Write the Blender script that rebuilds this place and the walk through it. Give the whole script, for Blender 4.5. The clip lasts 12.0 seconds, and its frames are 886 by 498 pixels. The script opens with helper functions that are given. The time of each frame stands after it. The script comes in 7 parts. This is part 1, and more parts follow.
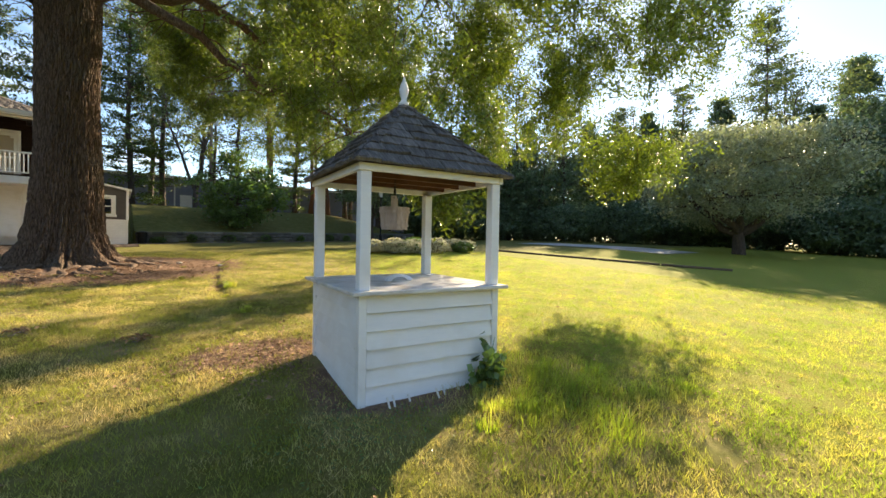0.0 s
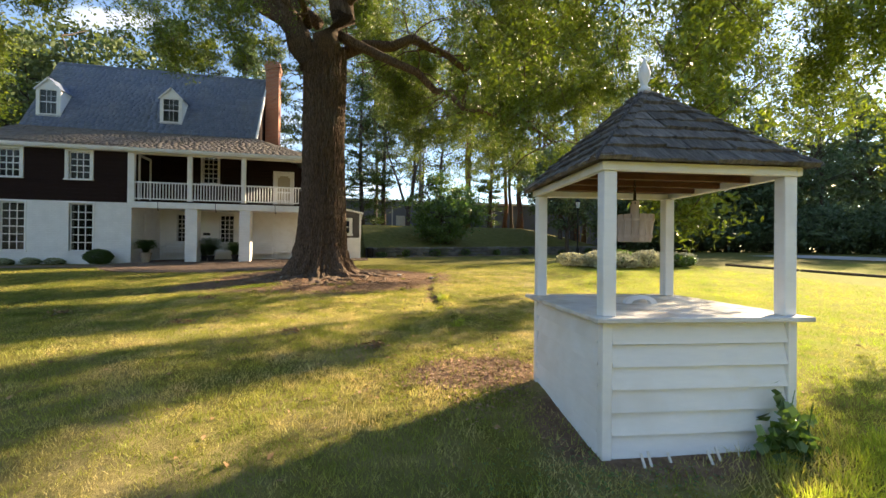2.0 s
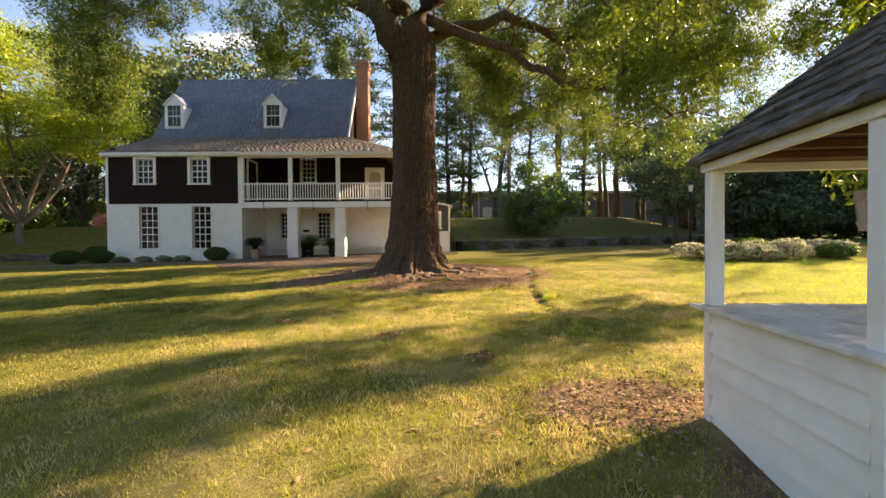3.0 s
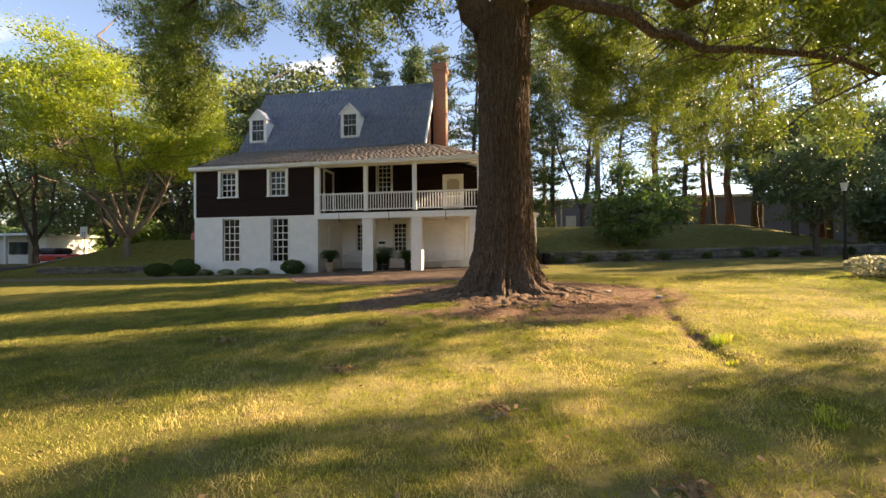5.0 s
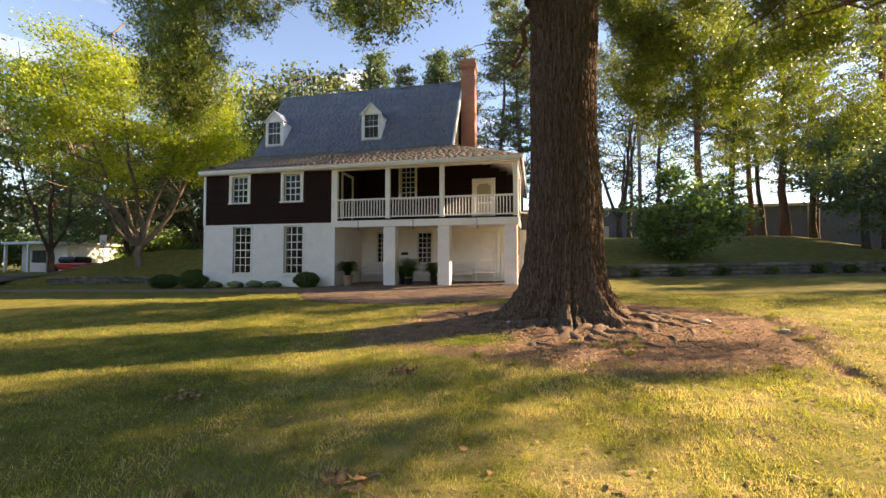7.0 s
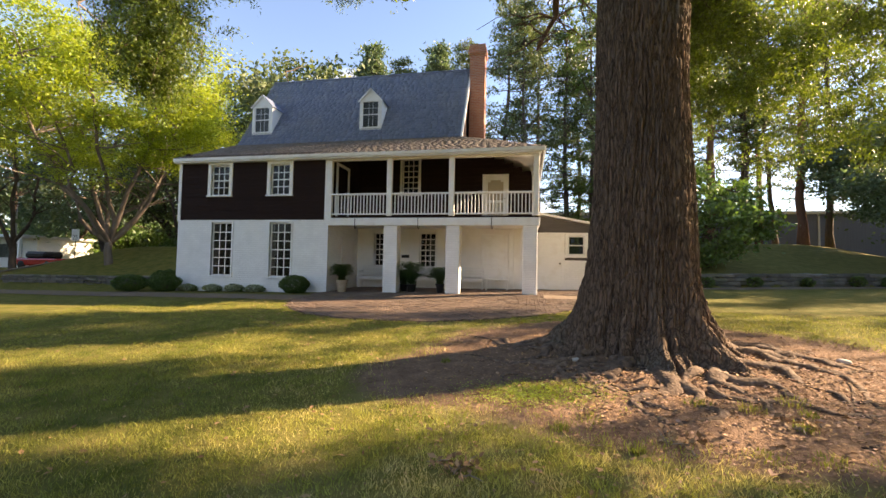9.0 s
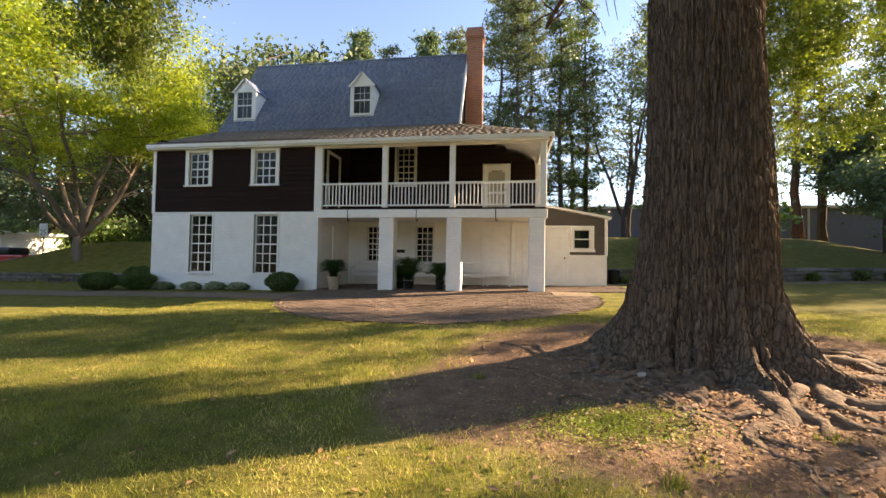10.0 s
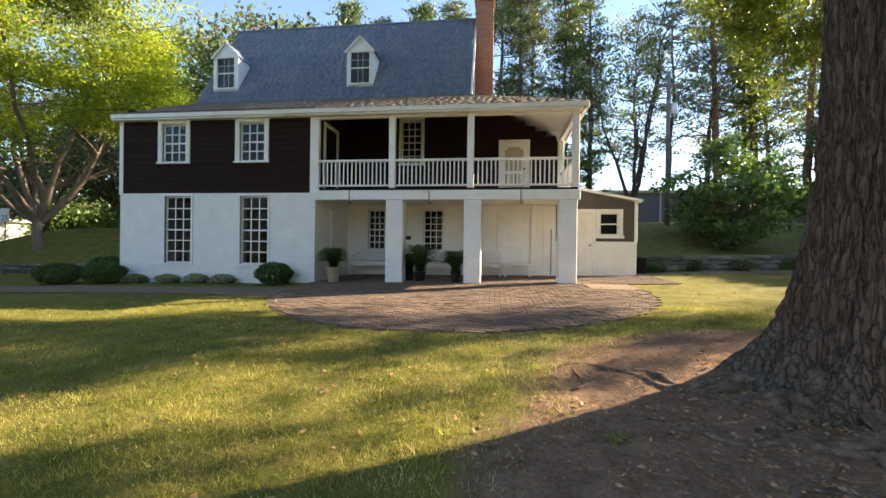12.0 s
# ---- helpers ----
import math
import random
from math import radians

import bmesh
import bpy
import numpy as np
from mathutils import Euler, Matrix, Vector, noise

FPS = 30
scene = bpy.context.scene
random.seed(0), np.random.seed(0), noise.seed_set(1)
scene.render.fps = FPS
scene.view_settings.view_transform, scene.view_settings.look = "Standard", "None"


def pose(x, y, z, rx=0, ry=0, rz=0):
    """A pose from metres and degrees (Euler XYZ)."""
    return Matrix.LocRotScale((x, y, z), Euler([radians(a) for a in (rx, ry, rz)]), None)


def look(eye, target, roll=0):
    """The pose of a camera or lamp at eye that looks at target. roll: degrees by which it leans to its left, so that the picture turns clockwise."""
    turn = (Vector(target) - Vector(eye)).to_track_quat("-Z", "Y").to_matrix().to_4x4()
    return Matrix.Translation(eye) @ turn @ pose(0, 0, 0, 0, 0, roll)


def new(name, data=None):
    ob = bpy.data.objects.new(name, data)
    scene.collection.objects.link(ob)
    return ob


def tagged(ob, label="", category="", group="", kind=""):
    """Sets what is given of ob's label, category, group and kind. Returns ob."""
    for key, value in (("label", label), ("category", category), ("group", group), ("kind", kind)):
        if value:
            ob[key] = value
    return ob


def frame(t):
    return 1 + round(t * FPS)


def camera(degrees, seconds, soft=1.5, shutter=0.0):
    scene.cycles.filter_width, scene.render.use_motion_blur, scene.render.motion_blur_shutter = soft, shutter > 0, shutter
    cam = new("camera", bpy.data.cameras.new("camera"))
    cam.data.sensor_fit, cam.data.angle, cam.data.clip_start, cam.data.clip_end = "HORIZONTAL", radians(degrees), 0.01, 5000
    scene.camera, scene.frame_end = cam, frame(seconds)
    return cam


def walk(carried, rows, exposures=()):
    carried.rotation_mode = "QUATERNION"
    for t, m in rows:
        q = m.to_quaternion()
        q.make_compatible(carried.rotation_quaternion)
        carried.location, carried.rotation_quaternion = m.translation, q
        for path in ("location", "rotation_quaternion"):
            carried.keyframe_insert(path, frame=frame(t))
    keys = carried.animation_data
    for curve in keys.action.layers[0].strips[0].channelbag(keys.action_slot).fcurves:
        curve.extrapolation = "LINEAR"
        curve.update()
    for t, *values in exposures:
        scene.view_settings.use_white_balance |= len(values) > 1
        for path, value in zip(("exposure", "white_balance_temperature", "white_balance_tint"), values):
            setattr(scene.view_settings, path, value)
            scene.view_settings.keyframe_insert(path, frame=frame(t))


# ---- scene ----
cam = camera(92.9, 12.0)
PATH = [
    (0, (-0.026, 0.034, 1.474), (1.189, 1.622, 1.434), 1.1),
    (0.5, (-0.003, 0.024, 1.469), (1.081, 1.705, 1.45), 1.1),
    (1, (0.025, 0.08, 1.453), (0.92, 1.869, 1.457), 1.2),
    (1.5, (-0.035, 0.311, 1.459), (0.631, 2.197, 1.47), 1.0),
    (2, (-0.125, 0.577, 1.481), (0.29, 2.534, 1.49), 0.6),
    (2.5, (-0.165, 0.949, 1.52), (0.024, 2.94, 1.509), 0.1),
    (3, (-0.309, 1.363, 1.522), (-0.293, 3.362, 1.492), -0.4),
    (3.5, (-0.415, 1.827, 1.536), (-0.55, 3.822, 1.506), -0.5),
    (5.5, (-0.96, 3.704, 1.631), (-1.351, 5.665, 1.687), -0.6),
    (6, (-1.153, 4.135, 1.656), (-1.603, 6.082, 1.735), -0.7),
    (6.5, (-1.36, 4.615, 1.644), (-1.801, 6.565, 1.707), -0.4),
    (7, (-1.507, 5.117, 1.674), (-1.931, 7.07, 1.75), 0.0),
    (9, (-2.498, 6.873, 1.789), (-2.878, 8.835, 1.874), 1.1),
    (9.5, (-2.809, 7.271, 1.799), (-3.156, 9.239, 1.882), 0.9),
    (10, (-3.136, 7.737, 1.773), (-3.447, 9.712, 1.838), 0.9),
    (10.5, (-3.385, 8.088, 1.789), (-3.654, 10.069, 1.842), 1.0),
    (11, (-3.703, 8.504, 1.808), (-3.953, 10.488, 1.838), 1.0),
    (11.5, (-3.978, 8.843, 1.84), (-4.211, 10.83, 1.856), 0.9),
    (12, (-4.203, 9.202, 1.835), (-4.448, 11.187, 1.833), 0.7),
]
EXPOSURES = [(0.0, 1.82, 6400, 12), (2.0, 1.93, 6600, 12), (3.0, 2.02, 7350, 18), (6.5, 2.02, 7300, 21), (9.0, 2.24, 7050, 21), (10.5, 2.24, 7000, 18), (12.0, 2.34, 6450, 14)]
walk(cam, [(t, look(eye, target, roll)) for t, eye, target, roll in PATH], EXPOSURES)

# ---------------------------------------------------------------- light
SUN_EL, SUN_AZ = 26.0, 64.0            # degrees above the horizon; clockwise from +y
to_sun = Vector((math.sin(radians(SUN_AZ)) * math.cos(radians(SUN_EL)), math.cos(radians(SUN_AZ)) * math.cos(radians(SUN_EL)), math.sin(radians(SUN_EL))))
sun_data = bpy.data.lights.new("sun", "SUN")
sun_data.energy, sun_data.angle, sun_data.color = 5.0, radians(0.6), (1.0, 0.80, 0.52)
sun = new("sun", sun_data)
sun.matrix_world = look(to_sun * 60, (0, 0, 0))

world = bpy.data.worlds.new("sky")
scene.world = world
world.use_nodes = True
wn, wl = world.node_tree.nodes, world.node_tree.links
sky = wn.new("ShaderNodeTexSky")
sky.sky_type, sky.sun_disc = "NISHITA", False
sky.sun_elevation, sky.sun_rotation = radians(SUN_EL), radians(SUN_AZ)
sky.air_density, sky.dust_density, sky.ozone_density = 1.0, 0.1, 1.2
# thin fair-weather cloud, spread over the whole sky
w_co = wn.new("ShaderNodeTexCoord")
w_map = wn.new("ShaderNodeMapping")
w_map.inputs["Scale"].default_value = (2.2, 2.2, 6.0)
w_noise = wn.new("ShaderNodeTexNoise")
w_noise.inputs["Scale"].default_value, w_noise.inputs["Detail"].default_value = 1.6, 7.0
w_ramp = wn.new("ShaderNodeValToRGB")
w_ramp.color_ramp.elements[0].position, w_ramp.color_ramp.elements[1].position = 0.60, 0.80
w_mix = wn.new("ShaderNodeMixRGB")
w_mix.inputs[2].default_value = (7.0, 7.0, 7.0, 1)
wl.new(w_co.outputs["Generated"], w_map.inputs["Vector"])
wl.new(w_map.outputs[0], w_noise.inputs["Vector"])
wl.new(w_noise.outputs[0], w_ramp.inputs[0])
wl.new(w_ramp.outputs[0], w_mix.inputs[0])
wl.new(sky.outputs[0], w_mix.inputs[1])
wl.new(w_mix.outputs[0], wn["Background"].inputs["Color"])
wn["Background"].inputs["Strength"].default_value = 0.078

# ---------------------------------------------------------------- materials


def material(name, colors, scale=4.0, detail=6.0, rough=0.8, bump=0.2, bump_scale=40.0, stretch=(1, 1, 1), metal=0.0, island=0.0, objvar=0.0, translucent=None, spec=0.3, stain=None, stain_scale=1.2):
    """Noise-mixed colour with a second, larger scale of wear, fine bump, and variation from piece to piece."""
    m = bpy.data.materials.new(name)
    m.use_nodes = True
    n, l = m.node_tree.nodes, m.node_tree.links
    b = n["Principled BSDF"]
    b.inputs["Roughness"].default_value, b.inputs["Metallic"].default_value = rough, metal
    b.inputs["Specular IOR Level"].default_value = spec
    co = n.new("ShaderNodeTexCoord")
    mp = n.new("ShaderNodeMapping")
    mp.inputs["Scale"].default_value = stretch
    l.new(co.outputs["Object"], mp.inputs["Vector"])
    tex = n.new("ShaderNodeTexNoise")
    tex.inputs["Scale"].default_value, tex.inputs["Detail"].default_value = scale, detail
    tex.inputs["Roughness"].default_value = 0.65
    l.new(mp.outputs[0], tex.inputs["Vector"])
    ramp = n.new("ShaderNodeValToRGB")
    els = ramp.color_ramp.elements
    els[0].position, els[1].position = 0.3, 0.7
    els[0].color, els[1].color = (*colors[0], 1), (*colors[-1], 1)
    for i, c in enumerate(colors[1:-1]):
        els.new(0.3 + 0.4 * (i + 1) / (len(colors) - 1)).color = (*c, 1)
    l.new(tex.outputs[0], ramp.inputs[0])
    out = ramp.outputs[0]
    if stain:
        t2 = n.new("ShaderNodeTexNoise")
        t2.inputs["Scale"].default_value, t2.inputs["Detail"].default_value = stain_scale, 8.0
        l.new(co.outputs["Object"], t2.inputs["Vector"])
        r2 = n.new("ShaderNodeValToRGB")
        r2.color_ramp.elements[0].position, r2.color_ramp.elements[1].position = 0.48, 0.72
        l.new(t2.outputs[0], r2.inputs[0])
        mx = n.new("ShaderNodeMixRGB")
        mx.inputs[2].default_value = (*stain, 1)
        l.new(r2.outputs[0], mx.inputs[0])
        l.new(out, mx.inputs[1])
        out = mx.outputs[0]
    if island or objvar:
        src = n.new("ShaderNodeNewGeometry").outputs["Random Per Island"] if island else n.new("ShaderNodeObjectInfo").outputs["Random"]
        amount = island or objvar
        mr = n.new("ShaderNodeMapRange")
        mr.inputs["To Min"].default_value, mr.inputs["To Max"].default_value = 1 - amount, 1 + amount
        l.new(src, mr.inputs["Value"])
        hs = n.new("ShaderNodeHueSaturation")
        l.new(mr.outputs[0], hs.inputs["Value"])
        l.new(out, hs.inputs["Color"])
        out = hs.outputs[0]
    l.new(out, b.inputs["Base Color"])
    if bump:
        t3 = n.new("ShaderNodeTexNoise")
        t3.inputs["Scale"].default_value, t3.inputs["Detail"].default_value = bump_scale, 5.0
        l.new(mp.outputs[0], t3.inputs["Vector"])
        bp = n.new("ShaderNodeBump")
        bp.inputs["Strength"].default_value, bp.inputs["Distance"].default_value = bump, 0.02
        l.new(t3.outputs[0], bp.inputs["Height"])
        l.new(bp.outputs[0], b.inputs["Normal"])
    if translucent:
        tr = n.new("ShaderNodeBsdfTranslucent")
        hs2 = n.new("ShaderNodeMixRGB")
        hs2.blend_type, hs2.inputs[0].default_value = "MULTIPLY", 1.0
        hs2.inputs[2].default_value = (*translucent, 1)
        l.new(out, hs2.inputs[1])
        l.new(hs2.outputs[0], tr.inputs["Color"])
        add = n.new("ShaderNodeAddShader")
        l.new(b.outputs[0], add.inputs[0])
        l.new(tr.outputs[0], add.inputs[1])
        l.new(add.outputs[0], n["Material Output"].inputs["Surface"])
    return m


def brick_material(name, c1, c2, mortar, bw=0.215, bh=0.075, gap=0.01, bump=0.5, rough=0.85, axis="y"):
    """Courses of brick on an upright wall; axis: the way the wall faces."""
    m = bpy.data.materials.new(name)
    m.use_nodes = True
    n, l = m.node_tree.nodes, m.node_tree.links
    b = n["Principled BSDF"]
    b.inputs["Roughness"].default_value = rough
    co = n.new("ShaderNodeTexCoord")
    sep = n.new("ShaderNodeSeparateXYZ")
    l.new(co.outputs["Object"], sep.inputs[0])
    add = n.new("ShaderNodeMath")
    l.new(sep.outputs["X"], add.inputs[0])
    l.new(sep.outputs["Y"], add.inputs[1])
    cmb = n.new("ShaderNodeCombineXYZ")
    l.new(add.outputs[0], cmb.inputs["X"])
    l.new(sep.outputs["Z"], cmb.inputs["Y"])
    br = n.new("ShaderNodeTexBrick")
    br.inputs["Scale"].default_value = 1.0
    br.inputs["Brick Width"].default_value, br.inputs["Row Height"].default_value, br.inputs["Mortar Size"].default_value = bw, bh, gap
    br.inputs["Color1"].default_value, br.inputs["Color2"].default_value, br.inputs["Mortar"].default_value = (*c1, 1), (*c2, 1), (*mortar, 1)
    l.new(cmb.outputs[0], br.inputs["Vector"])
    ns = n.new("ShaderNodeTexNoise")
    ns.inputs["Scale"].default_value, ns.inputs["Detail"].default_value = 2.5, 9.0
    l.new(co.outputs["Object"], ns.inputs["Vector"])
    mr = n.new("ShaderNodeMapRange")
    mr.inputs["From Min"].default_value, mr.inputs["From Max"].default_value = 0.3, 0.7
    mr.inputs["To Min"].default_value, mr.inputs["To Max"].default_value = 0.93, 1.03
    l.new(ns.outputs[0], mr.inputs["Value"])
    hs = n.new("ShaderNodeHueSaturation")
    l.new(mr.outputs[0], hs.inputs["Value"])
    l.new(br.outputs["Color"], hs.inputs["Color"])
    l.new(hs.outputs[0], b.inputs["Base Color"])
    sub = n.new("ShaderNodeMath")
    sub.operation = "SUBTRACT"
    l.new(ns.outputs[0], sub.inputs[0])
    l.new(br.outputs["Fac"], sub.inputs[1])
    bp = n.new("ShaderNodeBump")
    bp.inputs["Strength"].default_value, bp.inputs["Distance"].default_value = bump, 0.012
    l.new(sub.outputs[0], bp.inputs["Height"])
    l.new(bp.outputs[0], b.inputs["Normal"])
    return m


def bark_material():
    """Oak bark: upright plates parted by dark crooked furrows, greyed and mossy in large patches."""
    m = bpy.data.materials.new("oak_bark")
    m.use_nodes = True
    n, l = m.node_tree.nodes, m.node_tree.links
    b = n["Principled BSDF"]
    b.inputs["Roughness"].default_value, b.inputs["Specular IOR Level"].default_value = 0.95, 0.15
    co, mp = n.new("ShaderNodeTexCoord"), n.new("ShaderNodeMapping")
    mp.inputs["Scale"].default_value = (1, 1, 0.13)
    l.new(co.outputs["Object"], mp.inputs["Vector"])

    def noise_at(scale, detail, src):
        t = n.new("ShaderNodeTexNoise")
        t.inputs["Scale"].default_value, t.inputs["Detail"].default_value, t.inputs["Roughness"].default_value = scale, detail, 0.65
        l.new(src, t.inputs["Vector"])
        return t

    def ramp(src, a, z, c0, c1):
        r = n.new("ShaderNodeValToRGB")
        r.color_ramp.elements[0].position, r.color_ramp.elements[1].position = a, z
        r.color_ramp.elements[0].color, r.color_ramp.elements[1].color = (*c0, 1), (*c1, 1)
        l.new(src, r.inputs[0])
        return r.outputs[0]

    def mix(fac, p, q):
        x = n.new("ShaderNodeMixRGB")
        l.new(fac, x.inputs[0])
        l.new(p, x.inputs[1])
        l.new(q, x.inputs[2])
        return x.outputs[0]

    bend = n.new("ShaderNodeMixRGB")
    bend.blend_type, bend.inputs[0].default_value = "LINEAR_LIGHT", 0.05
    l.new(mp.outputs[0], bend.inputs[1])
    l.new(noise_at(9, 4, mp.outputs[0]).outputs["Color"], bend.inputs[2])
    vo = n.new("ShaderNodeTexVoronoi")
    vo.feature = "DISTANCE_TO_EDGE"
    vo.inputs["Scale"].default_value = 20.0
    l.new(bend.outputs[0], vo.inputs["Vector"])
    fine = noise_at(45, 8, mp.outputs[0]).outputs[0]
    plate = ramp(fine, 0.3, 0.72, (0.075, 0.051, 0.037), (0.215, 0.151, 0.11))
    grey = ramp(noise_at(30, 6, co.outputs["Object"]).outputs[0], 0.3, 0.7, (0.085, 0.08, 0.062), (0.19, 0.18, 0.15))
    plate = mix(ramp(noise_at(1.1, 7, co.outputs["Object"]).outputs[0], 0.5, 0.72, (0, 0, 0), (0.75, 0.75, 0.75)), plate, grey)
    furrow = ramp(fine, 0.3, 0.7, (0.032, 0.022, 0.016), (0.085, 0.058, 0.043))
    l.new(mix(ramp(vo.outputs["Distance"], 0.0, 0.13, (0, 0, 0), (1, 1, 1)), furrow, plate), b.inputs["Base Color"])
    top = n.new("ShaderNodeMath")
    top.operation = "MULTIPLY_ADD"
    top.inputs[1].default_value = 0.35
    l.new(fine, top.inputs[0])
    l.new(ramp(vo.outputs["Distance"], 0.0, 0.22, (0, 0, 0), (1, 1, 1)), top.inputs[2])
    bp = n.new("ShaderNodeBump")
    bp.inputs["Strength"].default_value, bp.inputs["Distance"].default_value = 0.8, 0.02
    l.new(top.outputs[0], bp.inputs["Height"])
    l.new(bp.outputs[0], b.inputs["Normal"])
    return m


def glass_material():
    m = bpy.data.materials.new("window_glass")
    m.use_nodes = True
    n, l = m.node_tree.nodes, m.node_tree.links
    tr, gl, mix, fr = n.new("ShaderNodeBsdfTransparent"), n.new("ShaderNodeBsdfGlossy"), n.new("ShaderNodeMixShader"), n.new("ShaderNodeFresnel")
    tr.inputs["Color"].default_value = (0.52, 0.55, 0.55, 1)
    gl.inputs["Roughness"].default_value = 0.03
    fr.inputs["IOR"].default_value = 1.28
    ns, bp = n.new("ShaderNodeTexNoise"), n.new("ShaderNodeBump")
    ns.inputs["Scale"].default_value = 2.5
    bp.inputs["Strength"].default_value, bp.inputs["Distance"].default_value = 0.25, 0.02
    l.new(ns.outputs[0], bp.inputs["Height"])
    l.new(bp.outputs[0], gl.inputs["Normal"])
    l.new(fr.outputs[0], mix.inputs[0])
    l.new(tr.outputs[0], mix.inputs[1])
    l.new(gl.outputs[0], mix.inputs[2])
    l.new(mix.outputs[0], n["Material Output"].inputs["Surface"])
    return m


def ground_material():
    """Summer lawn with dry and bare patches, clay mulch round the oak, darker soil on the bank."""
    m = bpy.data.materials.new("lawn_ground")
    m.use_nodes = True
    n, l = m.node_tree.nodes, m.node_tree.links
    b = n["Principled BSDF"]
    b.inputs["Roughness"].default_value, b.inputs["Specular IOR Level"].default_value = 0.95, 0.1
    co = n.new("ShaderNodeTexCoord")

    def noise_at(scale, detail=6.0):
        t = n.new("ShaderNodeTexNoise")
        t.inputs["Scale"].default_value, t.inputs["Detail"].default_value, t.inputs["Roughness"].default_value = scale, detail, 0.7
        l.new(co.outputs["Object"], t.inputs["Vector"])
        return t.outputs[0]

    def ramp(src, a, z, c0=(0, 0, 0), c1=(1, 1, 1)):
        r = n.new("ShaderNodeValToRGB")
        r.color_ramp.elements[0].position, r.color_ramp.elements[1].position = a, z
        r.color_ramp.elements[0].color, r.color_ramp.elements[1].color = (*c0, 1), (*c1, 1)
        l.new(src, r.inputs[0])
        return r.outputs[0]

    def mix(fac, a, c):
        x = n.new("ShaderNodeMixRGB")
        l.new(fac, x.inputs[0])
        l.new(a, x.inputs[1])
        l.new(c, x.inputs[2])
        return x.outputs[0]

    fine = ramp(noise_at(55), 0.3, 0.72, (0.10, 0.09, 0.02), (0.30, 0.26, 0.06))
    dry = ramp(noise_at(40), 0.3, 0.7, (0.22, 0.175, 0.08), (0.43, 0.35, 0.165))
    fine = mix(ramp(noise_at(5.5, 7), 0.35, 0.7), fine, ramp(noise_at(70), 0.3, 0.7, (0.06, 0.075, 0.014), (0.17, 0.18, 0.035)))
    lawn = mix(ramp(noise_at(0.9, 9), 0.42, 0.66), fine, dry)
    soil = mix(ramp(noise_at(6, 9), 0.35, 0.68), ramp(noise_at(28, 9), 0.3, 0.7, (0.075, 0.047, 0.032), (0.24, 0.15, 0.10)), ramp(noise_at(34, 9), 0.3, 0.7, (0.16, 0.10, 0.065), (0.40, 0.265, 0.18)))
    lawn = mix(ramp(noise_at(1.7, 9), 0.64, 0.76), lawn, soil)
    # lusher grass to the right, its colour brightened for the backlight on it
    lush = n.new("ShaderNodeAttribute")
    lush.attribute_name = "lush"
    ladd = n.new("ShaderNodeMath")
    l.new(lush.outputs["Fac"], ladd.inputs[0])
    l.new(ramp(noise_at(0.7, 9), 0.2, 0.8, (-0.3, -0.3, -0.3), (0.3, 0.3, 0.3)), ladd.inputs[1])
    lawn = mix(ramp(ladd.outputs[0], 0.3, 0.9), lawn, mix(ramp(noise_at(4.0, 8), 0.4, 0.68), ramp(noise_at(50), 0.3, 0.72, (0.13, 0.165, 0.02), (0.36, 0.37, 0.05)), ramp(noise_at(60), 0.3, 0.7, (0.12, 0.12, 0.02), (0.40, 0.33, 0.07))))
    # deeper green turf towards the house, with paler tufts; darkened to match shade there
    green = n.new("ShaderNodeAttribute")
    green.attribute_name = "green"
    gadd = n.new("ShaderNodeMath")
    l.new(green.outputs["Fac"], gadd.inputs[0])
    l.new(ramp(noise_at(0.9, 9), 0.25, 0.75, (-0.35, -0.35, -0.35), (0.35, 0.35, 0.35)), gadd.inputs[1])
    turf = mix(ramp(noise_at(3.0, 9), 0.38, 0.66), ramp(noise_at(60), 0.3, 0.72, (0.055, 0.070, 0.013), (0.15, 0.155, 0.03)), ramp(noise_at(48), 0.3, 0.7, (0.12, 0.112, 0.027), (0.30, 0.24, 0.078)))
    lawn = mix(ramp(gadd.outputs[0], 0.25, 0.8), lawn, turf)
    # bare ground: a mask written on the mesh
    at = n.new("ShaderNodeAttribute")
    at.attribute_name = "bare"
    add = n.new("ShaderNodeMath")
    l.new(at.outputs["Fac"], add.inputs[0])
    l.new(ramp(noise_at(2.2, 9), 0.2, 0.8, (-0.3, -0.3, -0.3), (0.3, 0.3, 0.3)), add.inputs[1])
    col = mix(ramp(add.outputs[0], 0.42, 0.6), lawn, soil)
    l.new(col, b.inputs["Base Color"])
    bp = n.new("ShaderNodeBump")
    bp.inputs["Strength"].default_value, bp.inputs["Distance"].default_value = 0.7, 0.03
    l.new(noise_at(45, 8), bp.inputs["Height"])
    l.new(bp.outputs[0], b.inputs["Normal"])
    return m


M_GROUND = ground_material()
M_GLASS = glass_material()
M_BLADE = material("grass_blades", [(0.098, 0.122, 0.022), (0.225, 0.23, 0.05), (0.46, 0.385, 0.19)], scale=1.3, rough=0.6, bump=0, island=0.3, translucent=(0.7, 0.72, 0.38), spec=0.15, stain=(0.40, 0.31, 0.17), stain_scale=2.6)
# green blades, toned down in colour for the shaded side of the lawn
M_BLADE_GREEN = material("green_grass_blades", [(0.058, 0.075, 0.014), (0.135, 0.145, 0.03), (0.30, 0.25, 0.085)], scale=1.6, rough=0.6, bump=0, island=0.3, translucent=(0.75, 0.8, 0.35), spec=0.15, stain=(0.21, 0.195, 0.065), stain_scale=2.2)
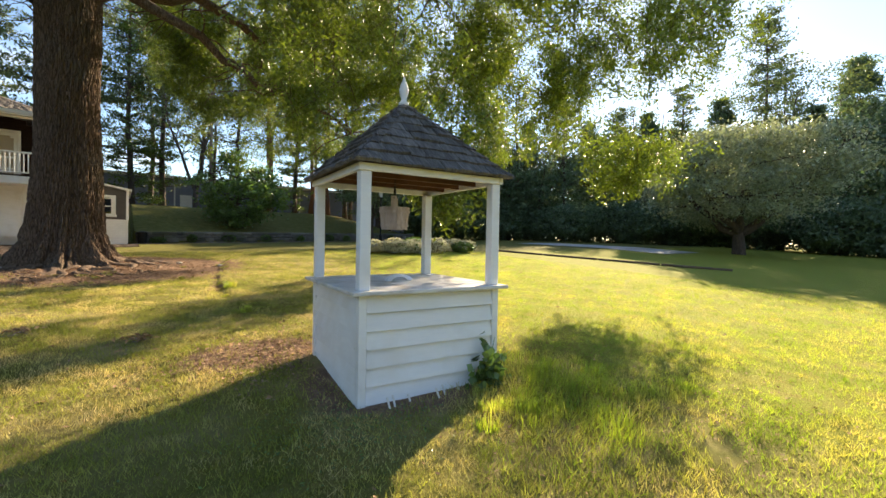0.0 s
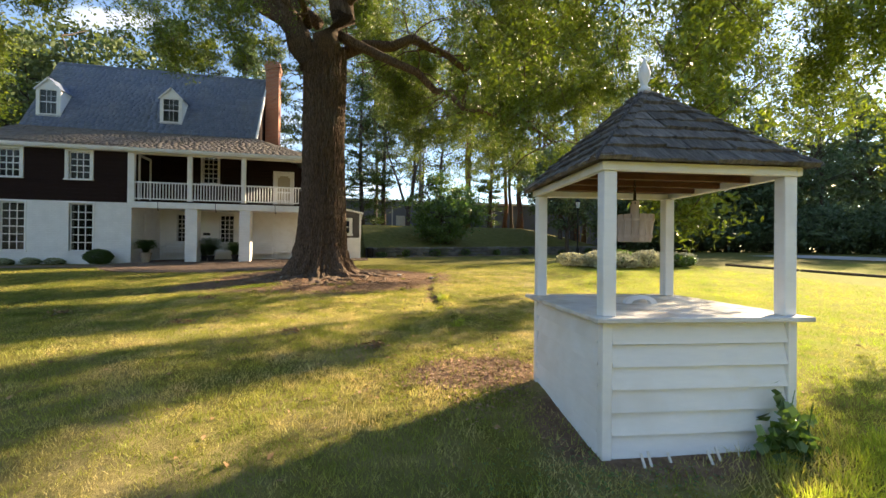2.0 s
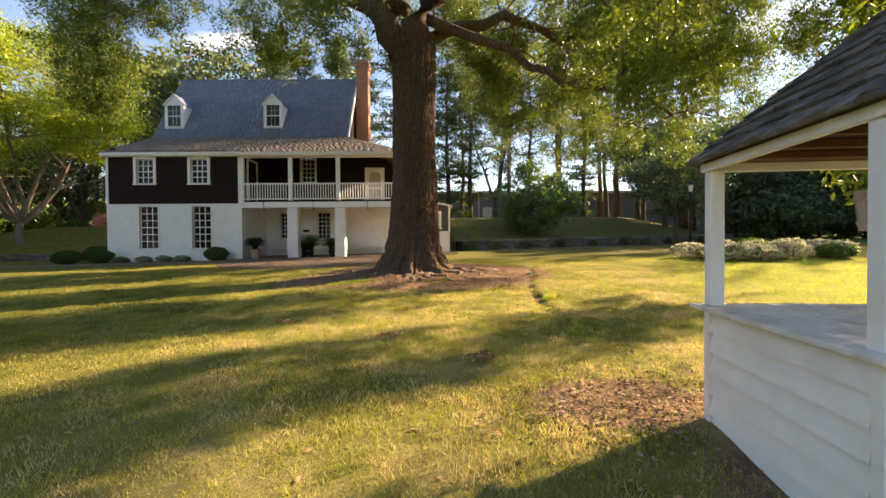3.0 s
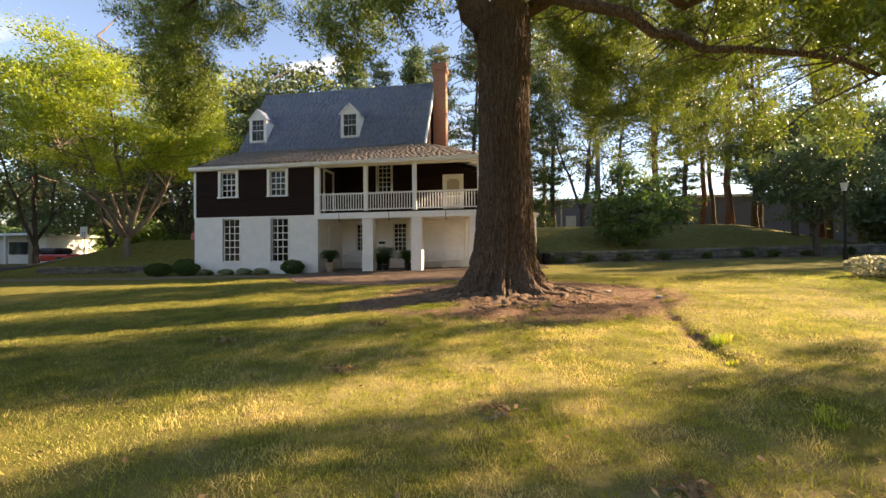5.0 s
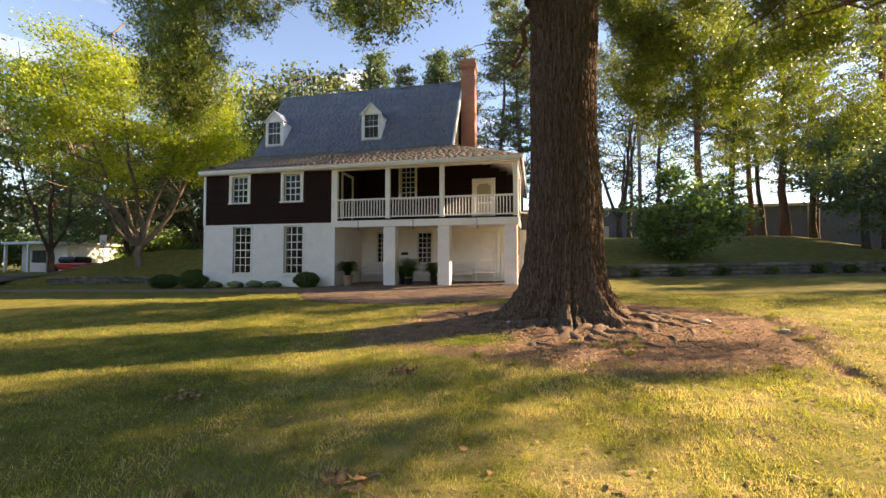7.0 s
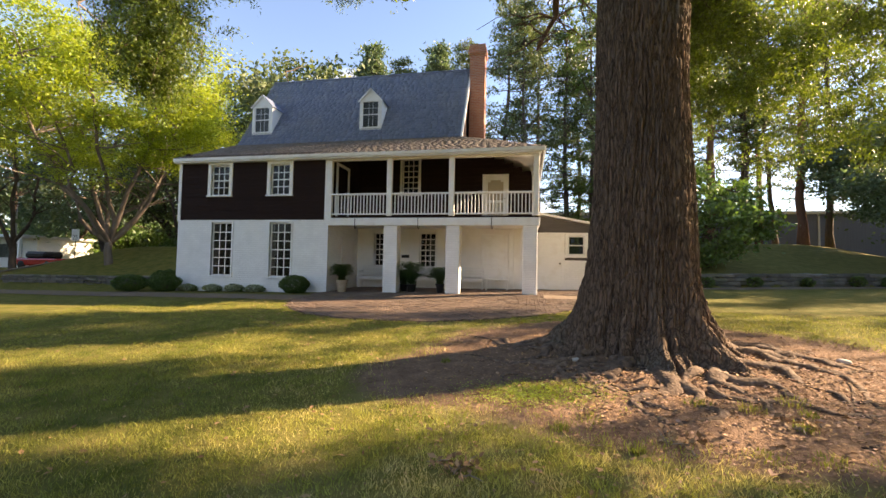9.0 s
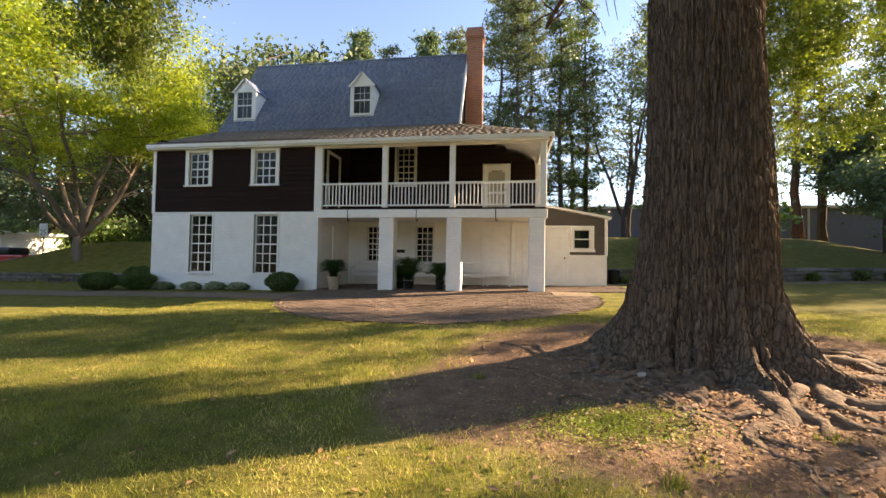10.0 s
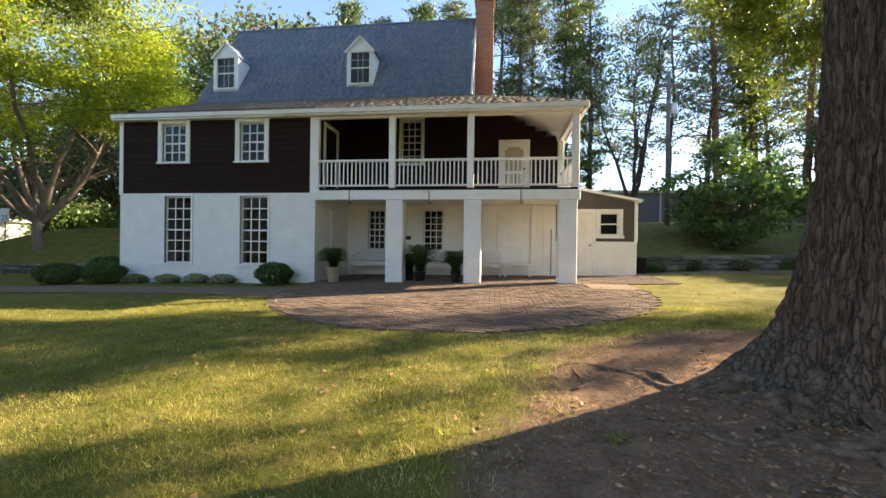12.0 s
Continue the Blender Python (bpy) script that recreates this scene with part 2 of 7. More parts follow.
# lush green with the glow of backlit grass lifted into the colour
M_BLADE_LUSH = material("lush_lit_grass_blades", [(0.10, 0.15, 0.018), (0.22, 0.27, 0.038), (0.38, 0.35, 0.075)], scale=1.3, rough=0.6, bump=0, island=0.28, translucent=(0.95, 1.0, 0.4), spec=0.15, stain=(0.36, 0.29, 0.11), stain_scale=2.4)
M_WHITE = material("white_painted_wood", [(0.77, 0.78, 0.78), (0.83, 0.83, 0.82)], scale=6, rough=0.55, bump=0.12, bump_scale=60, stretch=(1, 1, 6), objvar=0.03, stain=(0.73, 0.72, 0.69), stain_scale=3.0)
M_WHITE_TOP = material("worn_white_boards", [(0.62, 0.60, 0.56), (0.76, 0.75, 0.72)], scale=5, rough=0.7, bump=0.3, bump_scale=30, stain=(0.45, 0.40, 0.34), stain_scale=4.0)
M_WBRICK = brick_material("white_painted_brick", (0.84, 0.84, 0.83), (0.80, 0.80, 0.79), (0.78, 0.78, 0.77), bump=0.75, rough=0.7)
M_PLASTER = material("white_plaster", [(0.78, 0.77, 0.75), (0.84, 0.83, 0.81)], scale=2, rough=0.8, bump=0.15, stain=(0.74, 0.72, 0.69))
M_DARK = material("dark_brown_siding", [(0.015, 0.008, 0.007), (0.027, 0.0145, 0.012)], scale=5, rough=0.75, spec=0.12, bump=0.25, bump_scale=50, stretch=(0.3, 1, 4), objvar=0.12)
M_GREYSIDE = material("dark_grey_siding", [(0.075, 0.068, 0.066), (0.10, 0.09, 0.088)], scale=5, rough=0.65, bump=0.2, stretch=(0.3, 1, 4))
M_SLATE = material("blue_grey_slate", [(0.115, 0.145, 0.225), (0.165, 0.20, 0.295)], scale=3, rough=0.5, bump=0.05, island=0.09, stain=(0.19, 0.215, 0.285), stain_scale=0.9, spec=0.5)
M_PENT = material("weathered_brown_shingles", [(0.14, 0.122, 0.112), (0.225, 0.20, 0.185)], scale=4, rough=0.8, bump=0.12, island=0.14, stain=(0.17, 0.16, 0.165), stain_scale=0.7)
M_SHAKE = material("weathered_cedar_shakes", [(0.06, 0.055, 0.052), (0.135, 0.124, 0.116), (0.235, 0.22, 0.207)], scale=7, rough=0.85, bump=0.6, bump_scale=35, stretch=(5, 1, 1), objvar=0.3)
M_RAFTER = material("brown_rafters", [(0.07, 0.030, 0.018), (0.14, 0.06, 0.034)], scale=6, rough=0.7, bump=0.3)
M_BRICK = brick_material("red_chimney_brick", (0.36, 0.115, 0.06), (0.46, 0.18, 0.09), (0.40, 0.30, 0.24), bump=0.8)
M_PAVER = material("worn_brick_pavers", [(0.10, 0.068, 0.05), (0.185, 0.13, 0.098)], scale=14, rough=0.9, bump=0.4, objvar=0.25, stain=(0.16, 0.12, 0.09), stain_scale=6)
M_PAVER_ST = material("worn_brick_pavers_far", [(0.10, 0.068, 0.05), (0.185, 0.13, 0.098)], scale=14, rough=0.9, bump=0.4, island=0.25, stain=(0.16, 0.12, 0.09), stain_scale=1.5)
M_SAND = material("sandy_joints", [(0.13, 0.095, 0.066), (0.23, 0.17, 0.12)], scale=20, rough=0.95, bump=0.4)
M_STONE = material("mossy_retaining_stone", [(0.09, 0.085, 0.075), (0.20, 0.185, 0.165)], scale=3, rough=0.9, bump=0.6, bump_scale=14, island=0.3, stain=(0.07, 0.085, 0.04), stain_scale=1.5)
M_BARK = bark_material()
M_ROOT = material("root_bark", [(0.05, 0.034, 0.025), (0.13, 0.088, 0.062), (0.25, 0.175, 0.125)], scale=11, rough=0.95, bump=1.0, bump_scale=28)
M_BARK2 = material("dark_bark", [(0.05, 0.038, 0.030), (0.12, 0.09, 0.07)], scale=9, rough=0.95, bump=0.8, bump_scale=24, stretch=(1, 1, 0.25))
M_BARK3 = material("reddish_bark", [(0.12, 0.055, 0.032), (0.22, 0.11, 0.065)], scale=9, rough=0.95, bump=0.8, stretch=(1, 1, 0.25))
M_OAKLEAF = material("oak_leaves", [(0.045, 0.072, 0.014), (0.085, 0.12, 0.02)], scale=1.0, rough=0.45, bump=0, island=0.4, translucent=(1.2, 1.1, 0.4))
M_BRIGHTLEAF = material("bright_leaves", [(0.105, 0.152, 0.020), (0.170, 0.215, 0.034)], scale=0.5, rough=0.55, bump=0, island=0.35, translucent=(1.5, 1.3, 0.5))
# leaf green lifted and greyed to carry the haze over the wood
M_DARKLEAF = material("hazy_evergreen_leaves", [(0.048, 0.074, 0.038), (0.098, 0.132, 0.066)], scale=0.4, rough=0.45, bump=0, island=0.35, translucent=(0.65, 0.7, 0.45))
M_PINE = material("pine_needles", [(0.046, 0.068, 0.030), (0.10, 0.122, 0.05)], scale=0.3, rough=0.6, bump=0, island=0.35, translucent=(0.7, 0.7, 0.4))
M_IVY = material("ivy_leaves", [(0.03, 0.055, 0.013), (0.08, 0.12, 0.024)], scale=0.8, rough=0.4, bump=0, island=0.35, translucent=(0.6, 0.6, 0.3))
M_SHRUB = material("shrub_leaves", [(0.045, 0.08, 0.02), (0.095, 0.145, 0.036)], scale=0.6, rough=0.4, bump=0, island=0.35, translucent=(0.7, 0.8, 0.35), spec=0.5)
M_SILVER = material("silver_leaves", [(0.12, 0.145, 0.075), (0.25, 0.27, 0.17)], scale=0.6, rough=0.35, bump=0, island=0.35, translucent=(0.5, 0.5, 0.3), spec=0.6)
M_LAV = material("silver_lavender", [(0.26, 0.26, 0.20), (0.42, 0.41, 0.33)], scale=4, rough=0.8, bump=0, island=0.3, translucent=(0.5, 0.5, 0.4))
M_BOX = material("boxwood_leaves", [(0.028, 0.058, 0.012), (0.06, 0.10, 0.02)], scale=5, rough=0.45, bump=0, island=0.35, translucent=(0.4, 0.5, 0.2))
M_FERN = material("fern_fronds", [(0.03, 0.065, 0.014), (0.07, 0.12, 0.025)], scale=5, rough=0.5, bump=0, island=0.3, translucent=(0.6, 0.7, 0.3))
M_POT = material("sandy_clay_pot", [(0.30, 0.23, 0.16), (0.42, 0.33, 0.24)], scale=8, rough=0.85, bump=0.3)
M_IRON = material("black_iron", [(0.015, 0.015, 0.016), (0.035, 0.033, 0.032)], scale=8, rough=0.5, bump=0.2, metal=0.6)
M_BUCKET = material("weathered_oak_staves", [(0.33, 0.26, 0.22), (0.50, 0.42, 0.37)], scale=8, rough=0.8, bump=0.4, stretch=(3, 3, 0.5), objvar=0.12)
# near-black colour puts the gloom of unlit rooms into their surfaces
M_ROOM = material("darkened_interior", [(0.05, 0.045, 0.04), (0.08, 0.07, 0.06)], scale=2, rough=0.9, bump=0)
M_SCREEN = material("beige_screen", [(0.40, 0.35, 0.27), (0.48, 0.43, 0.34)], scale=40, rough=0.8, bump=0.1)
# pale cloth colour that stands in for reflections in the panes
M_PANE_SHEET = material("pale_reflection_sheet", [(0.66, 0.65, 0.60), (0.78, 0.77, 0.72)], scale=3, rough=0.9, bump=0.1, stretch=(10, 1, 1))
M_BLUE = material("blue_grey_metal_cladding", [(0.14, 0.16, 0.23), (0.18, 0.20, 0.28)], scale=1.5, rough=0.6, bump=0.1, stretch=(8, 1, 0.3))
M_PALE = material("pale_metal", [(0.6, 0.6, 0.6), (0.7, 0.7, 0.7)], scale=3, rough=0.6, bump=0.05)
M_CONC = material("pale_concrete", [(0.40, 0.38, 0.35), (0.52, 0.50, 0.46)], scale=3, rough=0.9, bump=0.3, stain=(0.33, 0.31, 0.28))
M_ASPH = material("asphalt", [(0.045, 0.045, 0.047), (0.075, 0.074, 0.072)], scale=30, rough=0.9, bump=0.3)
M_TIMBER = material("dark_landscape_timber", [(0.10, 0.07, 0.05), (0.20, 0.145, 0.10)], scale=6, rough=0.9, bump=0.5, stretch=(1, 6, 1))
M_POLE = material("grey_utility_pole", [(0.13, 0.10, 0.08), (0.22, 0.18, 0.15)], scale=6, rough=0.9, bump=0.4, stretch=(1, 1, 0.2))
M_RED = material("red_car_paint", [(0.42, 0.03, 0.025), (0.48, 0.04, 0.03)], scale=2, rough=0.25, bump=0, spec=0.6)
M_RUBBER = material("tyre_rubber", [(0.02, 0.02, 0.02), (0.035, 0.035, 0.035)], scale=10, rough=0.8, bump=0.1)
M_DEADLEAF = material("fallen_leaves", [(0.22, 0.12, 0.055), (0.42, 0.27, 0.14)], scale=3, rough=0.8, bump=0, island=0.5)
M_CHIP = material("wood_chips", [(0.22, 0.12, 0.08), (0.42, 0.28, 0.2)], scale=5, rough=0.9, bump=0, island=0.45)
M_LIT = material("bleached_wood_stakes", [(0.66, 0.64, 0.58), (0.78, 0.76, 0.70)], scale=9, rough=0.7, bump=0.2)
M_FLOWER = material("pink_blossom", [(0.55, 0.16, 0.16), (0.65, 0.30, 0.28)], scale=3, rough=0.7, bump=0, island=0.3, translucent=(0.6, 0.4, 0.4))
M_STICK = material("grey_twigs", [(0.18, 0.14, 0.11), (0.30, 0.25, 0.20)], scale=9, rough=0.9, bump=0.3)

# ---------------------------------------------------------------- building helpers


def world_of(ob):
    own = ob.matrix_parent_inverse @ ob.matrix_basis
    return world_of(ob.parent) @ own if ob.parent else ob.matrix_basis.copy()


def finish(me, mat, smooth=False):
    if mat:
        me.materials.append(mat)
    if smooth:
        me.shade_smooth()
    return me


def part(name, bm, mat, parent=None, label="", kind="", smooth=False):
    """Links a bmesh in world coordinates as one mesh object, under a thing or under a part."""
    me = bpy.data.meshes.new(name)
    bmesh.ops.recalc_face_normals(bm, faces=bm.faces)
    bm.to_mesh(me)
    bm.free()
    return place(name, finish(me, mat, smooth), parent, label, kind)


def place(name, me, parent=None, label="", kind="", at=None):
    ob = new(name, me)
    if parent:
        ob.parent = parent
        ob.matrix_parent_inverse = world_of(parent).inverted()
    if at is not None:
        ob.matrix_basis = at
    return tagged(ob, label, kind=kind)


def thing(name, loc, label, category, group="", kind="", rz=0):
    ob = new(name)
    ob.empty_display_size = 0.2
    ob.matrix_basis = pose(*loc, 0, 0, rz)
    return tagged(ob, label, category, group, kind)


def box(bm, x0, x1, y0, y1, z0, z1, bevel=0.0, m=None):
    ret = bmesh.ops.create_cube(bm, size=1)
    vs = ret["verts"]
    for v in vs:
        v.co = Vector((x0 + (v.co.x + 0.5) * (x1 - x0), y0 + (v.co.y + 0.5) * (y1 - y0), z0 + (v.co.z + 0.5) * (z1 - z0)))
    if bevel:
        es = list({e for v in vs for e in v.link_edges})
        vs = bmesh.ops.bevel(bm, geom=es, offset=bevel, segments=1, affect="EDGES")["verts"]
    if m is not None:
        bmesh.ops.transform(bm, matrix=m, verts=list({v for v in vs if v.is_valid}))
    return bm


def boxes(*rows, bevel=0.0):
    bm = bmesh.new()
    for r in rows:
        box(bm, *r, bevel=bevel)
    return bm


def box_mesh(name, w, d, h, mat, bevel=0.0):
    bm = boxes((-w / 2, w / 2, -d / 2, d / 2, -h / 2, h / 2), bevel=bevel)
    me = bpy.data.meshes.new(name)
    bm.to_mesh(me)
    bm.free()
    return finish(me, mat)


def tube(bm, pts, radii, segs=8, cap=True):
    """A tapered limb through the points."""
    rings, n = [], len(pts)
    for i, p in enumerate(pts):
        d = (Vector(pts[min(i + 1, n - 1)]) - Vector(pts[max(i - 1, 0)])).normalized()
        a = d.orthogonal().normalized() if abs(d.z) > 0.95 else d.cross(Vector((0, 0, 1))).normalized()
        c = d.cross(a).normalized()
        rings.append([bm.verts.new(Vector(p) + (a * math.cos(t) + c * math.sin(t)) * radii[i]) for t in (2 * math.pi * k / segs for k in range(segs))])
    for r0, r1 in zip(rings, rings[1:]):
        for k in range(segs):
            try:
                bm.faces.new((r0[k], r0[(k + 1) % segs], r1[(k + 1) % segs], r1[k]))
            except ValueError:
                pass
    if cap:
        bm.faces.new(rings[0][::-1])
        bm.faces.new(rings[-1])
    return bm


def lathe(bm, profile, segs=24, centre=(0, 0, 0)):
    rings = [[bm.verts.new((centre[0] + r * math.cos(2 * math.pi * k / segs), centre[1] + r * math.sin(2 * math.pi * k / segs), centre[2] + z)) for k in range(segs)] for r, z in profile]
    for r0, r1 in zip(rings, rings[1:]):
        for k in range(segs):
            bm.faces.new((r0[k], r0[(k + 1) % segs], r1[(k + 1) % segs], r1[k]))
    return bm


def grow(a, b, n, wob, rng, sag=0.0):
    """Points of a crooked limb from a to b."""
    a, b = np.array(a, float), np.array(b, float)
    ts = np.linspace(0, 1, n)
    p = a + (b - a) * ts[:, None]
    w = np.cumsum(rng.normal(0, wob, (n, 3)), axis=0)
    w -= w[0] + (w[-1] - w[0]) * ts[:, None]
    p += w
    p[:, 2] += sag * np.sin(ts * math.pi)
    return [tuple(q) for q in p]


def leaf_mesh(name, centres, size, rng, mat, aspect=0.5, droop=0.3, flat=0.0):
    """One folded, pointed leaf (two triangles) at each centre."""
    n = len(centres)
    c = np.asarray(centres, float)
    d = rng.normal(0, 1, (n, 3))
    d[:, 2] = d[:, 2] * (1 - flat) - droop
    d /= np.linalg.norm(d, axis=1)[:, None]
    u = rng.normal(0, 1, (n, 3))
    u[:, 2] += flat * 4
    s = np.cross(d, u)
    s /= np.linalg.norm(s, axis=1)[:, None] + 1e-9
    nn = np.cross(s, d)
    L = size * rng.uniform(0.65, 1.35, n)[:, None]
    v = np.empty((n, 4, 3))
    v[:, 0] = c - d * L * 0.5
    v[:, 1] = c + s * L * aspect * 0.5 + nn * L * 0.08
    v[:, 2] = c + d * L * 0.5
    v[:, 3] = c - s * L * aspect * 0.5 + nn * L * 0.08
    return raw_mesh(name, v.reshape(-1, 3), (np.arange(n)[:, None] * 4 + np.array([0, 1, 2, 0, 2, 3])).reshape(-1, 3), mat)


def raw_mesh(name, verts, tris, mat, smooth=False):
    me = bpy.data.meshes.new(name)
    me.vertices.add(len(verts))
    me.vertices.foreach_set("co", np.asarray(verts, np.float32).ravel())
    k = tris.shape[1]
    me.loops.add(tris.size)
    me.loops.foreach_set("vertex_index", tris.astype(np.int32).ravel())
    me.polygons.add(len(tris))
    me.polygons.foreach_set("loop_start", np.arange(0, tris.size, k, dtype=np.int32))
    me.update(calc_edges=True)
    me.validate()
    return finish(me, mat, smooth)


def clumps(rng, n_clumps, per, spread, lo, hi, shape):
    """Leaf centres in loose clumps; shape(p) says whether a clump centre in the box lo..hi belongs to the crown."""
    got = []
    while len(got) < n_clumps:
        p = rng.uniform(lo, hi)
        if shape(p):
            got.append(p)
    c = np.repeat(np.array(got), per, axis=0)
    k = rng.normal(0, 1, c.shape) * (np.asarray(spread) * rng.uniform(0.5, 1.3, (len(c), 1)))
    return c + k


# ---------------------------------------------------------------- ground
OAK = (-1.0, 12.80)


def step(a, b, v):
    t = min(max((v - a) / (b - a), 0.0), 1.0)
    return t * t * (3 - 2 * t)


def bank_foot(x):
    """Where the bank behind the lawn begins."""
    if x < -15.3:
        return 22.8
    if x < 0.45:
        return 32.0
    return 25.0 + (x - 0.45) * 0.29


F_Y = [-60, -5, 0, 3, 5.7, 7.5, 10.8, 14.6, 20, 24, 30, 60, 600]
F_Z = [-1.0, -0.2, 0.0, 0.15, 0.31, 0.40, 0.58, 0.80, 0.96, 1.04, 1.12, 1.3, 2.0]


def rut_x(y):
    """Line of the shallow washed-out rut that runs from the well towards the oak."""
    return 1.37 + 0.022 * max(y - 7.8, 0) ** 2 + 0.05 * (y - 7.8) + 0.09 * noise.noise((y * 1.1, 0.0, 3.0))


def ground_z(x, y):
    z = float(np.interp(y, F_Y, F_Z))
    z += 0.015 * min(max(x, 0), 40) - 0.015 * min(max(-x, 0), 30)
    r2 = (x - OAK[0]) ** 2 + (y - OAK[1]) ** 2
    z += 0.16 * math.exp(-r2 / 4.5)
    z += 0.06 * math.exp(-r2 / 6.0) * (noise.noise((x * 2.3, y * 2.3, 7.0)) + 0.6 * noise.noise((x * 5.0, y * 5.0, 1.0)))
    d = y - bank_foot(x)
    if d > 0:
        if x > 0:
            amp = 1 - 0.75 * step(14, 26, x)
            z += amp * (0.55 * min(d / 0.12, 1) + 1.75 * step(0, 9, d))
        elif x < -15.3:
            amp = 1 - 0.85 * (1 - step(-35, -25, x))
            z += amp * (0.45 * min(d / 0.12, 1) + 1.5 * step(0, 6, d))
        else:
            z += 2.0 * step(0, 9, d)
    q = x - rut_x(y)
    along = step(6.2, 8.0, y) * (1 - step(13.2, 14.6, y))
    z += along * (0.05 * step(-0.05, 0.18, q) * (1 - step(0.5, 3.5, q)) - 0.035 * math.exp(-(q / 0.075) ** 2) * max(0.0, 0.45 + 1.1 * noise.noise((x * 1.3, y * 1.3, 6.0))))
    z += 0.025 * noise.noise((x * 0.6, y * 0.6, 0.3)) + 0.008 * noise.noise((x * 3.1, y * 3.1, 1.7))
    return z


def bareness(x, y):
    """Bare clay round the oak, in front of the well and by the paths."""
    r = math.hypot((x - OAK[0] - 0.3) / 1.25, y - OAK[1] + 0.35)
    b = 1.0 - step(1.6, 3.3, r)
    b = max(b, 0.62 * (1 - step(0.3, 0.9, math.hypot((x - 1.1) / 1.25, (y - 4.65) / 0.8))))
    b = max(b, 0.47 * (1 - step(0.55, 0.98, math.hypot((x - 2.0) * 0.9, y - 3.4) * 0.9)))
    b = max(b, (0.36 + 0.5 * noise.noise((x * 1.7, y * 1.7, 2.0))) * (1 - step(0.03, 0.22, abs(x - rut_x(y)))) * step(6.4, 7.8, y) * (1 - step(13.6, 14.8, y)))
    b = max(b, 0.85 * (1 - step(0.5, 1.5, math.hypot((x - 1.1) / 1.25, y - 12.0))))
    b = max(b, 0.75 * (1 - step(0.5, 1.5, math.hypot((x + 3.0) / 1.4, y - 11.6))))
    return b


def shaded_green(x, y):
    """Greener turf, darkened for shade, on the oak's house side, beyond it and by the well; drier grass where people
    walk.
    """
    return max(1 - step(-6.5, -1.8, x + 0.12 * (y - 8)), 0.75 * step(13.0, 16.0, y), 0.6 * (1 - step(0.4, 1.6, math.hypot(x - 0.3, y - 2.0))))


def ground_sheet():
    xs = np.unique(np.concatenate([np.linspace(-400, -45, 15), np.linspace(-45, -12, 56), np.linspace(-12, 8, 175), np.linspace(0.9, 2.9, 56), np.linspace(8, 45, 63), np.linspace(45, 400, 15), [0.44, 0.46, -15.31, -15.29]]))
    ys = np.unique(np.concatenate([np.linspace(-300, -20, 12), np.linspace(-20, -1, 25), np.linspace(-1, 21, 190), np.linspace(21, 50, 75), np.linspace(50, 600, 20)]))
    nx, ny = len(xs), len(ys)
    v = np.array([(x, y, ground_z(x, y)) for y in ys for x in xs])
    j, i = np.meshgrid(np.arange(ny - 1), np.arange(nx - 1), indexing="ij")
    a = (j * nx + i).ravel()
    me = raw_mesh("ground", v, np.stack([a, a + 1, a + nx + 1, a + nx], axis=1), M_GROUND, smooth=True)
    at = me.attributes.new("bare", "FLOAT", "POINT")
    at.data.foreach_set("value", np.array([bareness(p[0], p[1]) for p in v], np.float32))
    at = me.attributes.new("green", "FLOAT", "POINT")
    at.data.foreach_set("value", np.array([shaded_green(p[0], p[1]) for p in v], np.float32))
    at = me.attributes.new("lush", "FLOAT", "POINT")
    at.data.foreach_set("value", np.array([step(2.0, 7.0, p[0] - 0.25 * p[1] + 1.0) for p in v], np.float32))
    tagged(new("ground", me), "summer lawn with dry patches and bare clay under the oak", "lawn", kind="structure")


ground_sheet()


def strip(name, outline_fn, us, vs, lift, mat, label, category):
    """A paved sheet that follows the ground."""
    pts = [[outline_fn(u, v) for u in us] for v in vs]
    nx = len(us)
    ver = np.array([(x, y, ground_z(x, y) + lift) for row in pts for x, y in row])
    j, i = np.meshgrid(np.arange(len(vs) - 1), np.arange(nx - 1), indexing="ij")
    a = (j * nx + i).ravel()
    return tagged(new(name, raw_mesh(name, ver, np.stack([a, a + 1, a + nx + 1, a + nx], axis=1), mat, True)), label, category, kind="structure")

# ---------------------------------------------------------------- the house
FY = 20.42                      # front of the house
BY = 23.10                      # back wall of the gallery
HX0, HX1 = -15.24, -2.05        # ends of the front
SPLIT, EAVE = 3.35, 5.62
RIDGE_Y, RIDGE_Z, KNEE_Y, KNEE_Z, GABLE_X = 26.2, 11.07, 23.6, 7.1, -5.08
house = thing("house", (-8.6, FY, 0.9), "two-storey house, white brick below, dark boards above, slate roof", "house")


